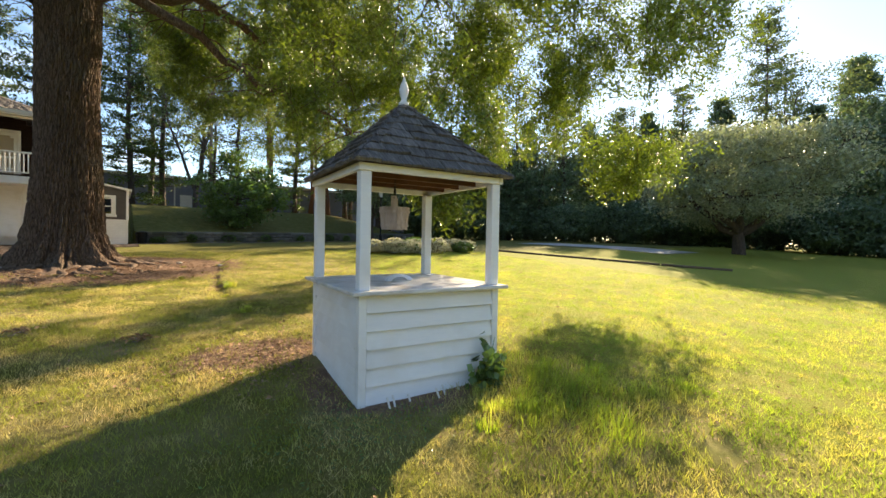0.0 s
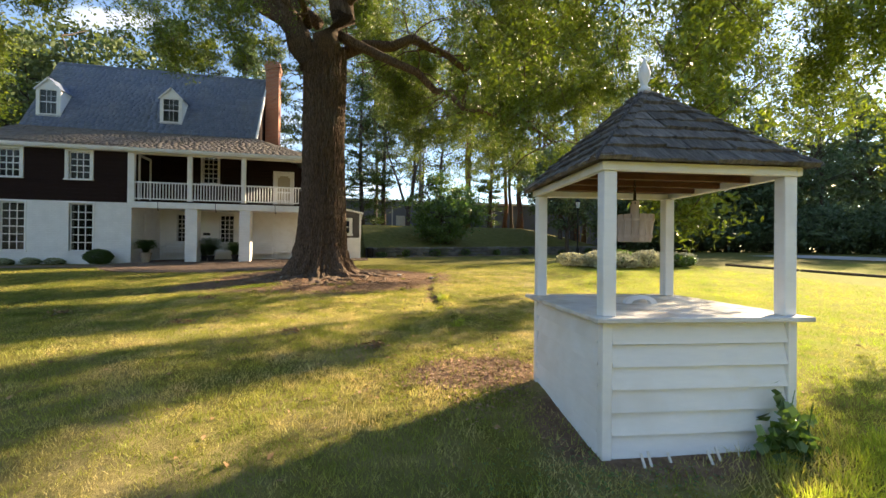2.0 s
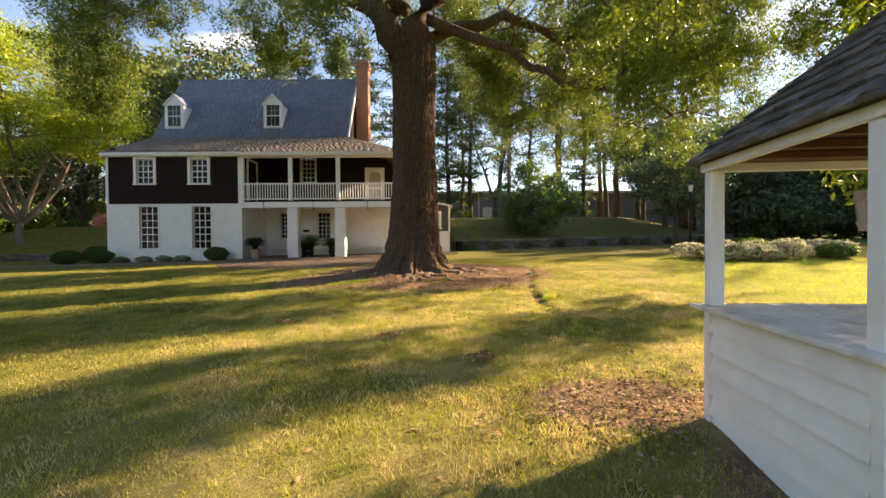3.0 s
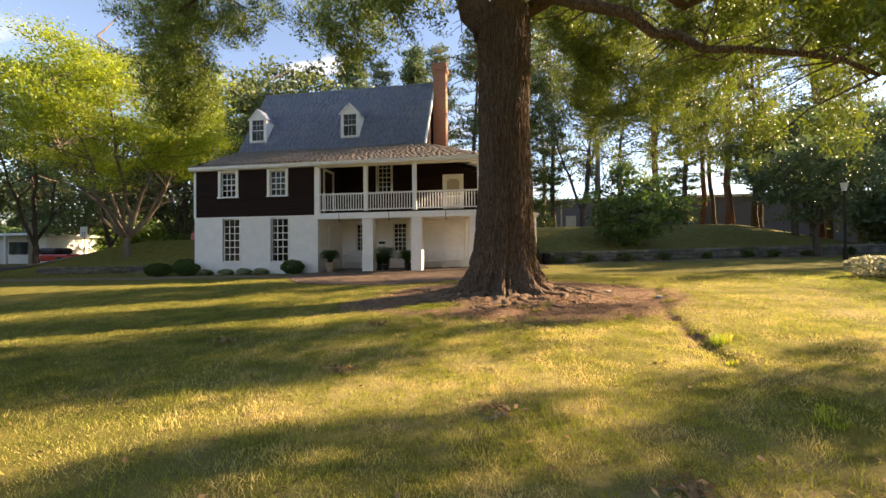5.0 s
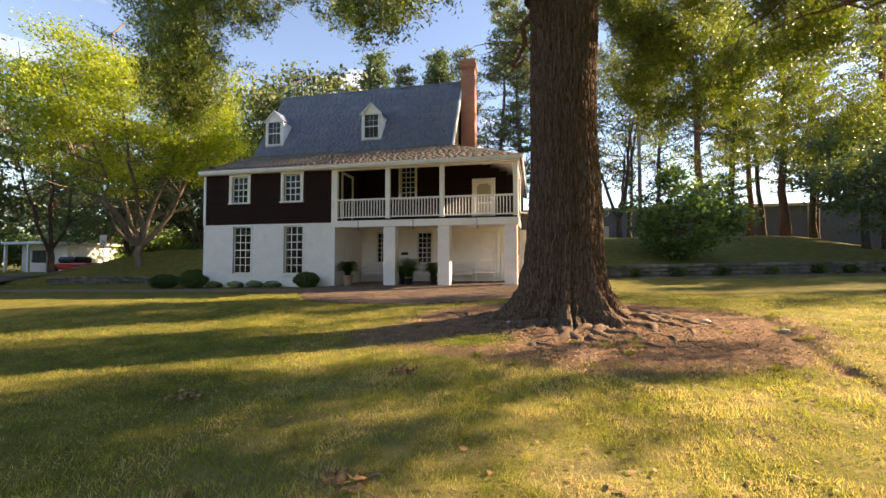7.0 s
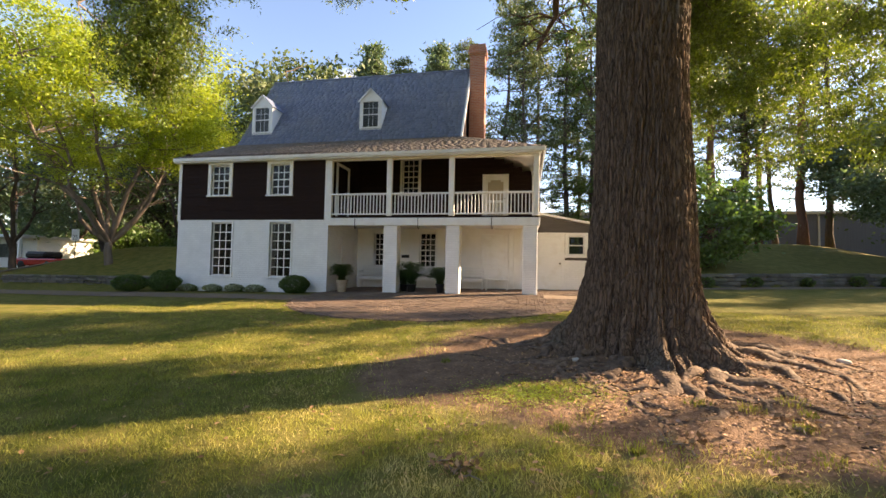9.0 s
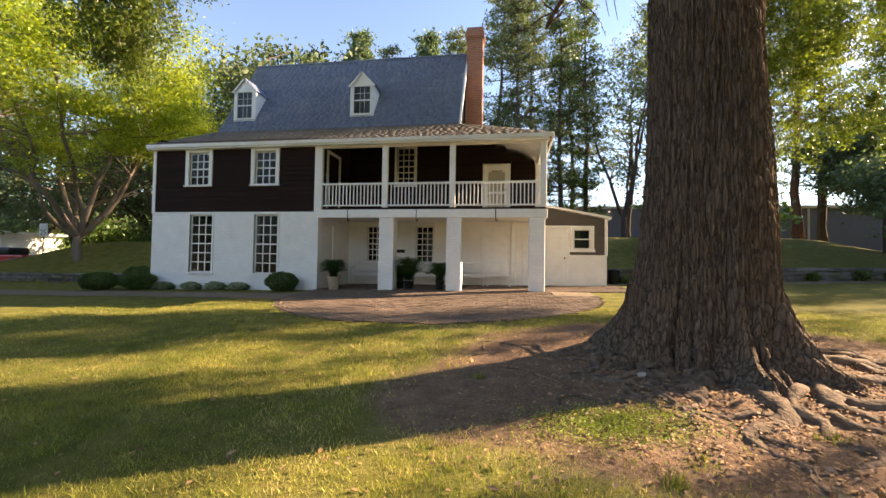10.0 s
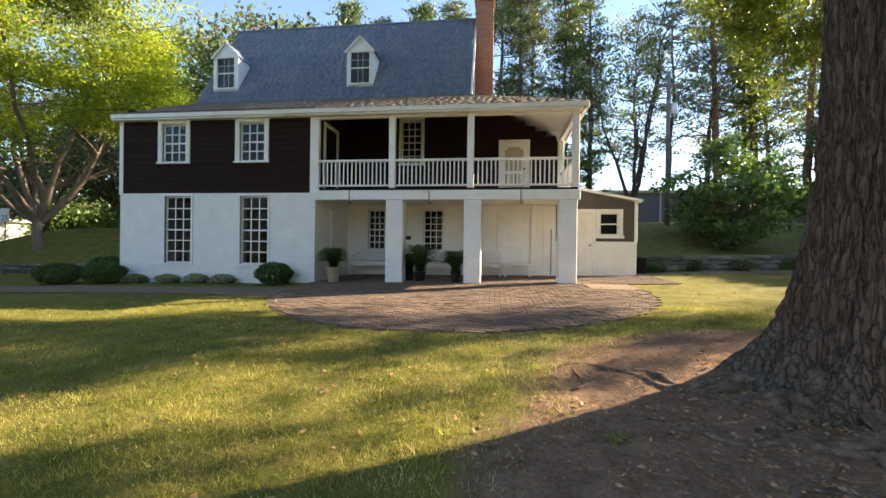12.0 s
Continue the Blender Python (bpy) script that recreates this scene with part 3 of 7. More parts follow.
def wall_mesh(x0, x1, z0, z1, y0, y1, holes):
    """One upright slab along x, in one piece, with rectangular holes (xa, xb, za, zb) cut through it."""
    xs = sorted({x0, x1, *(min(max(h[k], x0), x1) for h in holes for k in (0, 1))})
    zs = sorted({z0, z1, *(min(max(h[k], z0), z1) for h in holes for k in (2, 3))})
    nx, nz = len(xs) - 1, len(zs) - 1
    solid = [[not any(h[0] < (xs[i] + xs[i + 1]) / 2 < h[1] and h[2] < (zs[j] + zs[j + 1]) / 2 < h[3] for h in holes) for j in range(nz)] for i in range(nx)]
    bm, got = bmesh.new(), {}

    def v(i, j, k):
        if (i, j, k) not in got:
            got[i, j, k] = bm.verts.new((xs[i], (y0, y1)[k], zs[j]))
        return got[i, j, k]

    free = lambda i, j: not (0 <= i < nx and 0 <= j < nz and solid[i][j])
    for i in range(nx):
        for j in range(nz):
            if not solid[i][j]:
                continue
            for k in (0, 1):
                bm.faces.new((v(i, j, k), v(i + 1, j, k), v(i + 1, j + 1, k), v(i, j + 1, k)))
            for di, dj, p, q in ((-1, 0, (i, j), (i, j + 1)), (1, 0, (i + 1, j), (i + 1, j + 1)), (0, -1, (i, j), (i + 1, j)), (0, 1, (i, j + 1), (i + 1, j + 1))):
                if free(i + di, j + dj):
                    bm.faces.new((v(*p, 0), v(*q, 0), v(*q, 1), v(*p, 1)))
    return bm


def siding(parent, x0, x1, z0, z1, y, holes, mat, expo=0.165, top=None):
    """Lapped boards on a wall that faces -y; each length between openings is a board of its own."""
    z, cache = z0, {}
    while z < z1 - 0.02:
        h = min(expo, z1 - z)
        cuts = [x0]
        for a, b, c, d in sorted(holes):
            if c < z + h * 0.75 and d > z + h * 0.25:
                cuts += [a, b]
        cuts.append(x1)
        for a, b in zip(cuts[::2], cuts[1::2]):
            if top:
                b = min(b, top(z + h))
            if b - a < 0.03:
                continue
            key = (round(b - a, 3), round(h, 3))
            if key not in cache:
                bm = bmesh.new()
                w = (b - a) / 2
                v = [bm.verts.new(p) for p in ((-w, 0, 0), (w, 0, 0), (w, -0.024, 0), (-w, -0.024, 0), (-w, 0, h + 0.02), (w, 0, h + 0.02), (w, -0.008, h + 0.02), (-w, -0.008, h + 0.02))]
                for f in ((0, 1, 2, 3), (7, 6, 5, 4), (3, 2, 6, 7), (0, 3, 7, 4), (1, 5, 6, 2), (0, 4, 5, 1)):
                    bm.faces.new([v[i] for i in f])
                me = bpy.data.meshes.new("board")
                bm.to_mesh(me)
                bm.free()
                cache[key] = finish(me, mat)
            place("board", cache[key], parent, at=Matrix.Translation(((a + b) / 2, y - 0.003, z)))
        z += expo


def window(parent, x0, x1, z0, z1, y, cols, rows, trim=0.09, sill=0.05, proud=0.035, name="window", blind=False, bar=0.03, mid=True):
    """A sash window facing -y in the hole x0..x1, z0..z1: casing, sill, sashes with glazing bars, and each pane."""
    t = trim
    win = part(name, boxes((x0 - t, x0, y - proud, y + 0.06, z0, z1 + t), (x1, x1 + t, y - proud, y + 0.06, z0, z1 + t), (x0, x1, y - proud, y + 0.06, z1, z1 + t), bevel=0.006), M_WHITE, parent, "white-painted sash window")
    part("sill", boxes((x0 - t - 0.03, x1 + t + 0.03, y - proud - 0.04, y + 0.06, z0 - sill, z0), bevel=0.008), M_WHITE, win)
    yy = y + 0.05
    s = 0.04
    rows_b = [(x0, x0 + s, yy, yy + 0.04, z0, z1), (x1 - s, x1, yy, yy + 0.04, z0, z1), (x0 + s, x1 - s, yy, yy + 0.04, z0, z0 + s), (x0 + s, x1 - s, yy, yy + 0.04, z1 - s, z1)]
    ax0, ax1, az0, az1 = x0 + s, x1 - s, z0 + s, z1 - s
    pw, ph = (ax1 - ax0) / cols, (az1 - az0) / rows
    part("sash", boxes(*rows_b), M_WHITE, win)
    for i in range(1, cols):
        part("glazing_bar", boxes((ax0 + i * pw - bar / 2, ax0 + i * pw + bar / 2, yy + 0.005, yy + 0.032, az0, az1)), M_WHITE, win)
    for j in range(1, rows):
        w = 0.042 if mid and j == rows // 2 else bar
        part("glazing_bar", boxes((ax0, ax1, yy + 0.003 if w == bar else yy - 0.008, yy + 0.034, az0 + j * ph - w / 2, az0 + j * ph + w / 2)), M_WHITE, win)
    me = box_mesh("pane", pw - bar, 0.004, ph - bar, M_GLASS)
    for i in range(cols):
        for j in range(rows):
            rr = pose(ax0 + (i + 0.5) * pw, yy + 0.018, az0 + (j + 0.5) * ph, random.uniform(-0.5, 0.5), 0, random.uniform(-0.5, 0.5))
            pane = place("pane", me, win, at=rr)
            pane.visible_shadow = False
    if blind:
        bm = bmesh.new()
        n = 24
        top = [bm.verts.new((x0 + (x1 - x0) * i / n, yy + 0.09 + 0.018 * math.sin(i * 1.9), z1)) for i in range(n + 1)]
        low = [bm.verts.new((x0 + (x1 - x0) * i / n, yy + 0.09 + 0.024 * math.sin(i * 1.9 + 0.3), z0)) for i in range(n + 1)]
        for i in range(n):
            bm.faces.new((low[i], low[i + 1], top[i + 1], top[i]))
        bmesh.ops.solidify(bm, geom=bm.faces[:], thickness=0.004)
        part("curtain", bm, M_PANE_SHEET, win, "pale folded sheet close behind the panes, for reflected sky")
    return win


LW = [(-13.78, -12.95, 1.32, 3.26), (-11.42, -10.59, 1.32, 3.26)]
UW = [(-13.88, -13.13, 4.25, 5.36), (-11.46, -10.71, 4.25, 5.36)]
IW = [(-8.48, -7.90, 1.78, 3.12), (-6.58, -5.92, 1.75, 3.12)]
GWIN = (-7.36, -6.68, 4.66, 6.10)
GDOOR = (-4.02, -3.22, 3.47, 5.30)
ldoor_hole, lwin_hole = (-2.04, -1.13, 1.02, 3.05), (-0.90, -0.32, 2.32, 3.03)

wall_ground = part("wall", wall_mesh(HX0, -9.2, 0.35, SPLIT, FY, FY + 0.3, LW), M_WBRICK, house, "white-painted brick wall")
part("wall", boxes((HX0, HX0 + 0.3, FY + 0.3, 29.0, 0.35, SPLIT)), M_WBRICK, house, "white-painted brick wall")
part("wall", boxes((-9.5, -9.2, FY + 0.3, BY, 0.35, SPLIT)), M_WBRICK, house, "white-painted brick wall")
wall_upper = part("wall", wall_mesh(HX0 + 0.02, -9.2, SPLIT, 5.75, FY + 0.01, FY + 0.2, UW), M_DARK, house, "dark brown lapped board wall")
siding(wall_upper, HX0 + 0.1, -9.36, SPLIT + 0.02, 5.46, FY + 0.01, [(a - 0.14, b + 0.14, c - 0.14, d + 0.2) for a, b, c, d in UW], M_DARK)
part("corner_board", boxes((HX0 - 0.02, HX0 + 0.1, FY - 0.03, FY + 0.1, SPLIT - 0.05, 5.46), bevel=0.006), M_WHITE, house)
part("wall", boxes((HX0 + 0.02, HX0 + 0.2, FY + 0.2, 29.0, SPLIT, 5.9)), M_DARK, house, "dark brown lapped board wall")
bm = bmesh.new()
ends = [[bm.verts.new((x, y, z)) for y, z in ((FY + 0.2, SPLIT), (BY, SPLIT), (BY, 6.62), (FY + 0.2, 5.52))] for x in (-9.4, -9.2)]
bm.faces.new(ends[0])
bm.faces.new(ends[1])
for i in range(4):
    bm.faces.new((ends[0][i], ends[0][(i + 1) % 4], ends[1][(i + 1) % 4], ends[1][i]))
part("wall", bm, M_DARK, house, "dark brown end wall of the gallery")
wall_back = part("wall", wall_mesh(-9.2, -2.27, SPLIT + 0.13, 6.62, BY, BY + 0.2, [GWIN, GDOOR, (-3.75, -2.2, 5.85, 7), (-3.1, -2.2, 5.45, 5.86)]), M_DARK, house, "dark brown boarded wall behind the gallery")
siding(wall_back, -9.2, -2.3, SPLIT + 0.15, 6.62, BY, [(GWIN[0] - 0.1, GWIN[1] + 0.1, GWIN[2] - 0.06, 7), (GDOOR[0] - 0.13, GDOOR[1] + 0.13, 3.4, GDOOR[3] + 0.13)], M_DARK, top=lambda z: -2.3 if z < 5.5 else -2.3 - (z - 5.5) / 0.47)
wall_recess = part("wall", wall_mesh(-9.2, -2.27, 0.5, SPLIT, BY, BY + 0.25, IW), M_PLASTER, house, "white-painted wall under the gallery")
part("wall", boxes((-2.3, -2.1, BY + 0.25, 29.0, 0.5, 5.4), (HX0, -2.1, 29.0, 29.3, 0.5, 6.5)), M_DARK, house)
# floors and a partition, coloured dark so the rooms look unlit
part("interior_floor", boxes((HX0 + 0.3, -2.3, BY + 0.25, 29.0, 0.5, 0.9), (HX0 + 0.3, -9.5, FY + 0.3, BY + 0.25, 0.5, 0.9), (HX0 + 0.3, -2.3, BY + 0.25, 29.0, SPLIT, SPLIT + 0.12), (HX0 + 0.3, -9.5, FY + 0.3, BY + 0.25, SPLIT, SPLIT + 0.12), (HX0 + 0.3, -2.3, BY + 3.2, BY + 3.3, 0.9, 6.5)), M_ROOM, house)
for h in LW:
    window(house, *h, FY, 3, 6, trim=0.06)
for h in UW:
    window(house, *h, FY - 0.01, 3, 4, trim=0.13)
for h in IW:
    window(house, *h, BY, 3, 6, trim=0.035, sill=0.04, proud=0.02)
# pale folded sheet added behind the right half, for the reflection seen there
bm = bmesh.new()
folds = [[bm.verts.new((-6.27 + 0.36 * i / 14, BY + 0.17 + 0.02 * math.sin(i * 1.7), z)) for i in range(15)] for z in (1.76, 2.95)]
for i in range(14):
    bm.faces.new((folds[0][i], folds[0][i + 1], folds[1][i + 1], folds[1][i]))
bmesh.ops.solidify(bm, geom=bm.faces[:], thickness=0.004)
part("curtain", bm, M_PANE_SHEET, house, "pale folded sheet half across the window, for its reflection")
window(house, *GWIN, BY, 3, 6, trim=0.09, bar=0.034)

# gallery: floor, beam, piers, posts, balustrade
part("gallery_floor", boxes((-9.2, HX1 - 0.03, FY + 0.03, BY, SPLIT + 0.05, SPLIT + 0.12), bevel=0.01), M_DARK, house, "dark board floor of the gallery")
part("soffit", boxes((-9.2, HX1 - 0.06, FY + 0.2, BY, SPLIT - 0.06, SPLIT + 0.048)), M_PLASTER, house, "white ceiling under the gallery")
part("beam", boxes((-9.22, HX1 + 0.02, FY - 0.02, FY + 0.2, 3.15, 3.41), bevel=0.012), M_WHITE, house, "white beam carrying the gallery")
part("beam", boxes((HX1 - 0.2, HX1 + 0.01, FY + 0.2, BY, 3.16, 3.40), bevel=0.012), M_WHITE, house, "white beam carrying the gallery")
for x0, x1 in ((-7.18, -6.70), (-5.04, -4.58), (-2.56, -2.10)):
    part("pier", boxes((x0, x1, FY + 0.0, FY + 0.44, 0.5, 3.148), bevel=0.015), M_WBRICK, house, "white-painted brick pier")
for x0, x1 in ((-9.36, -9.10), (-7.11, -6.93), (-4.97, -4.79), (-2.24, -2.06)):
    part("gallery_post", boxes((x0, x1, FY - 0.01, FY + 0.13, SPLIT + 0.125 if x0 > -9.3 else SPLIT - 0.0, 5.46), bevel=0.012), M_WHITE, house, "white square gallery post")
part("gallery_post", boxes((-2.24, -2.06, BY - 0.15, BY - 0.005, SPLIT + 0.125, 5.46), bevel=0.012), M_WHITE, house, "white square gallery post")
balu = box_mesh("baluster", 0.034, 0.034, 0.64, M_WHITE)
for x0, x1 in ((-9.10, -7.11), (-6.93, -4.97), (-4.79, -2.24)):
    rail = part("railing", boxes((x0, x1, FY + 0.0, FY + 0.09, 4.20, 4.26), (x0, x1, FY + 0.02, FY + 0.08, 3.52, 3.57), bevel=0.008), M_WHITE, house, "white wooden balustrade")
    n = round((x1 - x0) / 0.118)
    for i in range(1, n):
        place("baluster", balu, rail, at=pose(x0 + (x1 - x0) * i / n, FY + 0.05, 3.885, 0, random.uniform(-0.5, 0.5), 0))
rail = part("railing", boxes((-2.19, -2.11, FY + 0.13, BY - 0.15, 4.20, 4.26), (-2.18, -2.12, FY + 0.13, BY - 0.15, 3.52, 3.57), bevel=0.008), M_WHITE, house, "white wooden balustrade")
for i in range(1, 20):
    place("baluster", balu, rail, at=pose(-2.15, FY + 0.13 + i * 0.12, 3.885))

# roofs


def roof_face(name, a, b, c, d, parent, mat, label, course, width, thick=0.014, kind="stuff"):
    """Overlapping slates on the quad a-b (eave), d-c (top), each one a tilted slab, all in one mesh."""
    a, b, c, d = (Vector(p) for p in (a, b, c, d))
    rng = np.random.default_rng(int(abs(a.x * 31 + c.z * 7)))
    up_len = ((d + c) / 2 - (a + b) / 2).length
    nrm = (b - a).cross(d - a).normalized()
    if nrm.z < 0:
        nrm = -nrm
    rows = max(1, int(up_len / course))
    verts, quads = [], []
    for j in range(rows):
        v0, v1 = j / rows, min((j + 1.25) / rows, 1.0)
        l0, r0, l1, r1 = a.lerp(d, v0), b.lerp(c, v0), a.lerp(d, v1), b.lerp(c, v1)
        n = max(1, int((r0 - l0).length / width))
        cut = np.cumsum(rng.uniform(0.6, 1.4, n))
        us = [0.0] + [float(q) for q in cut[:-1] / cut[-1]] + [1.0]
        for u0, u1 in zip(us, us[1:]):
            if u1 - u0 < 1e-4:
                continue
            g = 0.0008 / max((r0 - l0).length, 0.1)
            lift = thick * 1.5 + rng.uniform(0, 0.0012)
            p0, p1 = l0.lerp(r0, u0 + g), l0.lerp(r0, u1 - g)
            q0, q1 = l1.lerp(r1, u0 + g), l1.lerp(r1, u1 - g)
            k = len(verts)
            verts += [p0, p1, q1, q0, p0 + nrm * lift, p1 + nrm * lift, q1 + nrm * 0.003, q0 + nrm * 0.003]
            quads += [(k + 4, k + 5, k + 6, k + 7), (k, k + 1, k + 5, k + 4), (k, k + 4, k + 7, k + 3), (k + 1, k + 2, k + 6, k + 5)]
    me = raw_mesh(name, np.array([tuple(v) for v in verts]), np.array(quads), mat)
    return place(name, me, parent, label, kind)


def slab(name, pts, thick, mat, parent, label=""):
    bm = bmesh.new()
    f = bm.faces.new([bm.verts.new(p) for p in pts])
    f.normal_update()
    n = f.normal if f.normal.z > 0 else -f.normal
    low = [bm.verts.new(Vector(p) - n * thick) for p in pts]
    top = list(f.verts)
    bm.faces.new(low[::-1])
    for i in range(len(pts)):
        j = (i + 1) % len(pts)
        bm.faces.new((top[j], top[i], low[i], low[j]))
    return part(name, bm, mat, parent, label)


EX0, EX1, EY = HX0 - 0.12, -1.90, 20.20
ML, MR = HX0 - 0.05, GABLE_X
roof_main = slab("roof", [(ML, KNEE_Y, KNEE_Z), (MR, KNEE_Y, KNEE_Z), (MR, RIDGE_Y, RIDGE_Z), (ML, RIDGE_Y, RIDGE_Z)], 0.1, M_SLATE, house, "steep blue-grey slate roof")
slab("roof", [(ML, 28.8, KNEE_Z), (MR, 28.8, KNEE_Z), (MR, RIDGE_Y, RIDGE_Z), (ML, RIDGE_Y, RIDGE_Z)], 0.1, M_SLATE, house, "steep blue-grey slate roof")
roof_face("slates", (ML, KNEE_Y, KNEE_Z), (MR, KNEE_Y, KNEE_Z), (MR, RIDGE_Y, RIDGE_Z), (ML, RIDGE_Y, RIDGE_Z), roof_main, M_SLATE, "courses of blue-grey slate", 0.17, 0.26, 0.027)
part("ridge_cap", boxes((ML, MR, RIDGE_Y - 0.07, RIDGE_Y + 0.07, RIDGE_Z - 0.02, RIDGE_Z + 0.05), bevel=0.02), M_SLATE, roof_main)
roof_pent = slab("roof", [(EX0, EY, EAVE), (EX1, EY, EAVE), (MR, KNEE_Y, KNEE_Z), (EX0, KNEE_Y, KNEE_Z)], 0.1, M_PENT, house, "shallow weathered shingle roof over the gallery")
roof_face("shingles", (EX0, EY, EAVE), (EX1, EY, EAVE), (MR, KNEE_Y, KNEE_Z), (EX0, KNEE_Y, KNEE_Z), roof_pent, M_PENT, "courses of weathered shingle", 0.16, 0.24)
roof_side = slab("roof", [(EX1, EY, EAVE), (EX1, 30.0, EAVE), (MR, 30.0, KNEE_Z), (MR, KNEE_Y, KNEE_Z)], 0.1, M_PENT, house, "shallow weathered shingle roof over the gallery")
roof_face("shingles", (EX1, EY, EAVE), (EX1, 30.0, EAVE), (MR, 30.0, KNEE_Z), (MR, KNEE_Y, KNEE_Z), roof_side, M_PENT, "courses of weathered shingle", 0.16, 0.24)
slab("soffit", [(EX0 + 0.1, EY + 0.12, EAVE - 0.1), (EX1 - 0.1, EY + 0.12, EAVE - 0.1), (MR, KNEE_Y - 0.1, KNEE_Z - 0.24), (EX0 + 0.1, KNEE_Y - 0.1, KNEE_Z - 0.24)], 0.03, M_WHITE, house, "white boarded soffit")
slab("soffit", [(EX1 - 0.1, EY + 0.12, EAVE - 0.1), (EX1 - 0.1, 29.0, EAVE - 0.1), (MR + 0.05, 29.0, KNEE_Z - 0.24), (MR + 0.05, KNEE_Y - 0.1, KNEE_Z - 0.24)], 0.03, M_WHITE, house, "white boarded soffit")
for r in ((EX0, EX1, EY - 0.025, EY + 0.02, EAVE - 0.12, EAVE - 0.005), (EX0, -2.0, EY + 0.02, FY + 0.12, EAVE - 0.17, EAVE - 0.12), (-9.2, -2.05, FY + 0.0, FY + 0.12, 5.40, 5.452)):
    part("fascia", boxes(r, bevel=0.006), M_WHITE, house, "white eave board")
for r in ((EX1 - 0.02, EX1 + 0.025, EY - 0.02, 29.0, EAVE - 0.16, EAVE - 0.005), (-2.2, -2.08, FY + 0.13, BY - 0.15, 5.30, 5.46)):
    part("fascia", boxes(r, bevel=0.006), M_WHITE, house, "white eave board")
# right gable and its rake board
bm = bmesh.new()
for x in (MR - 0.3, MR - 0.06):
    for p in ((KNEE_Y, 6.3), (28.8, 6.3), (28.8, KNEE_Z - 0.1), (RIDGE_Y, RIDGE_Z - 0.12), (KNEE_Y, KNEE_Z - 0.1)):
        bm.verts.new((x, *p))
vs = list(bm.verts)
bm.faces.new(vs[:5])
bm.faces.new(vs[5:])
for i in range(5):
    bm.faces.new((vs[i], vs[(i + 1) % 5], vs[5 + (i + 1) % 5], vs[5 + i]))
part("gable_wall", bm, M_DARK, house, "dark boarded gable")
bm = bmesh.new()
for x in (ML + 0.1, ML + 0.3):
    for p in ((KNEE_Y, 5.6), (28.8, 5.6), (28.8, KNEE_Z - 0.1), (RIDGE_Y, RIDGE_Z - 0.12), (KNEE_Y, KNEE_Z - 0.1)):
        bm.verts.new((x, *p))
vs = list(bm.verts)
bm.faces.new(vs[:5])
bm.faces.new(vs[5:])
for i in range(5):
    bm.faces.new((vs[i], vs[(i + 1) % 5], vs[5 + (i + 1) % 5], vs[5 + i]))
part("gable_wall", bm, M_DARK, house, "dark boarded gable")
slab("rake_board", [(MR - 0.02, KNEE_Y - 0.06, KNEE_Z + 0.02), (MR + 0.05, KNEE_Y - 0.06, KNEE_Z + 0.02), (MR + 0.05, RIDGE_Y, RIDGE_Z + 0.03), (MR - 0.02, RIDGE_Y, RIDGE_Z + 0.03)], 0.2, M_WHITE, house, "white rake board")


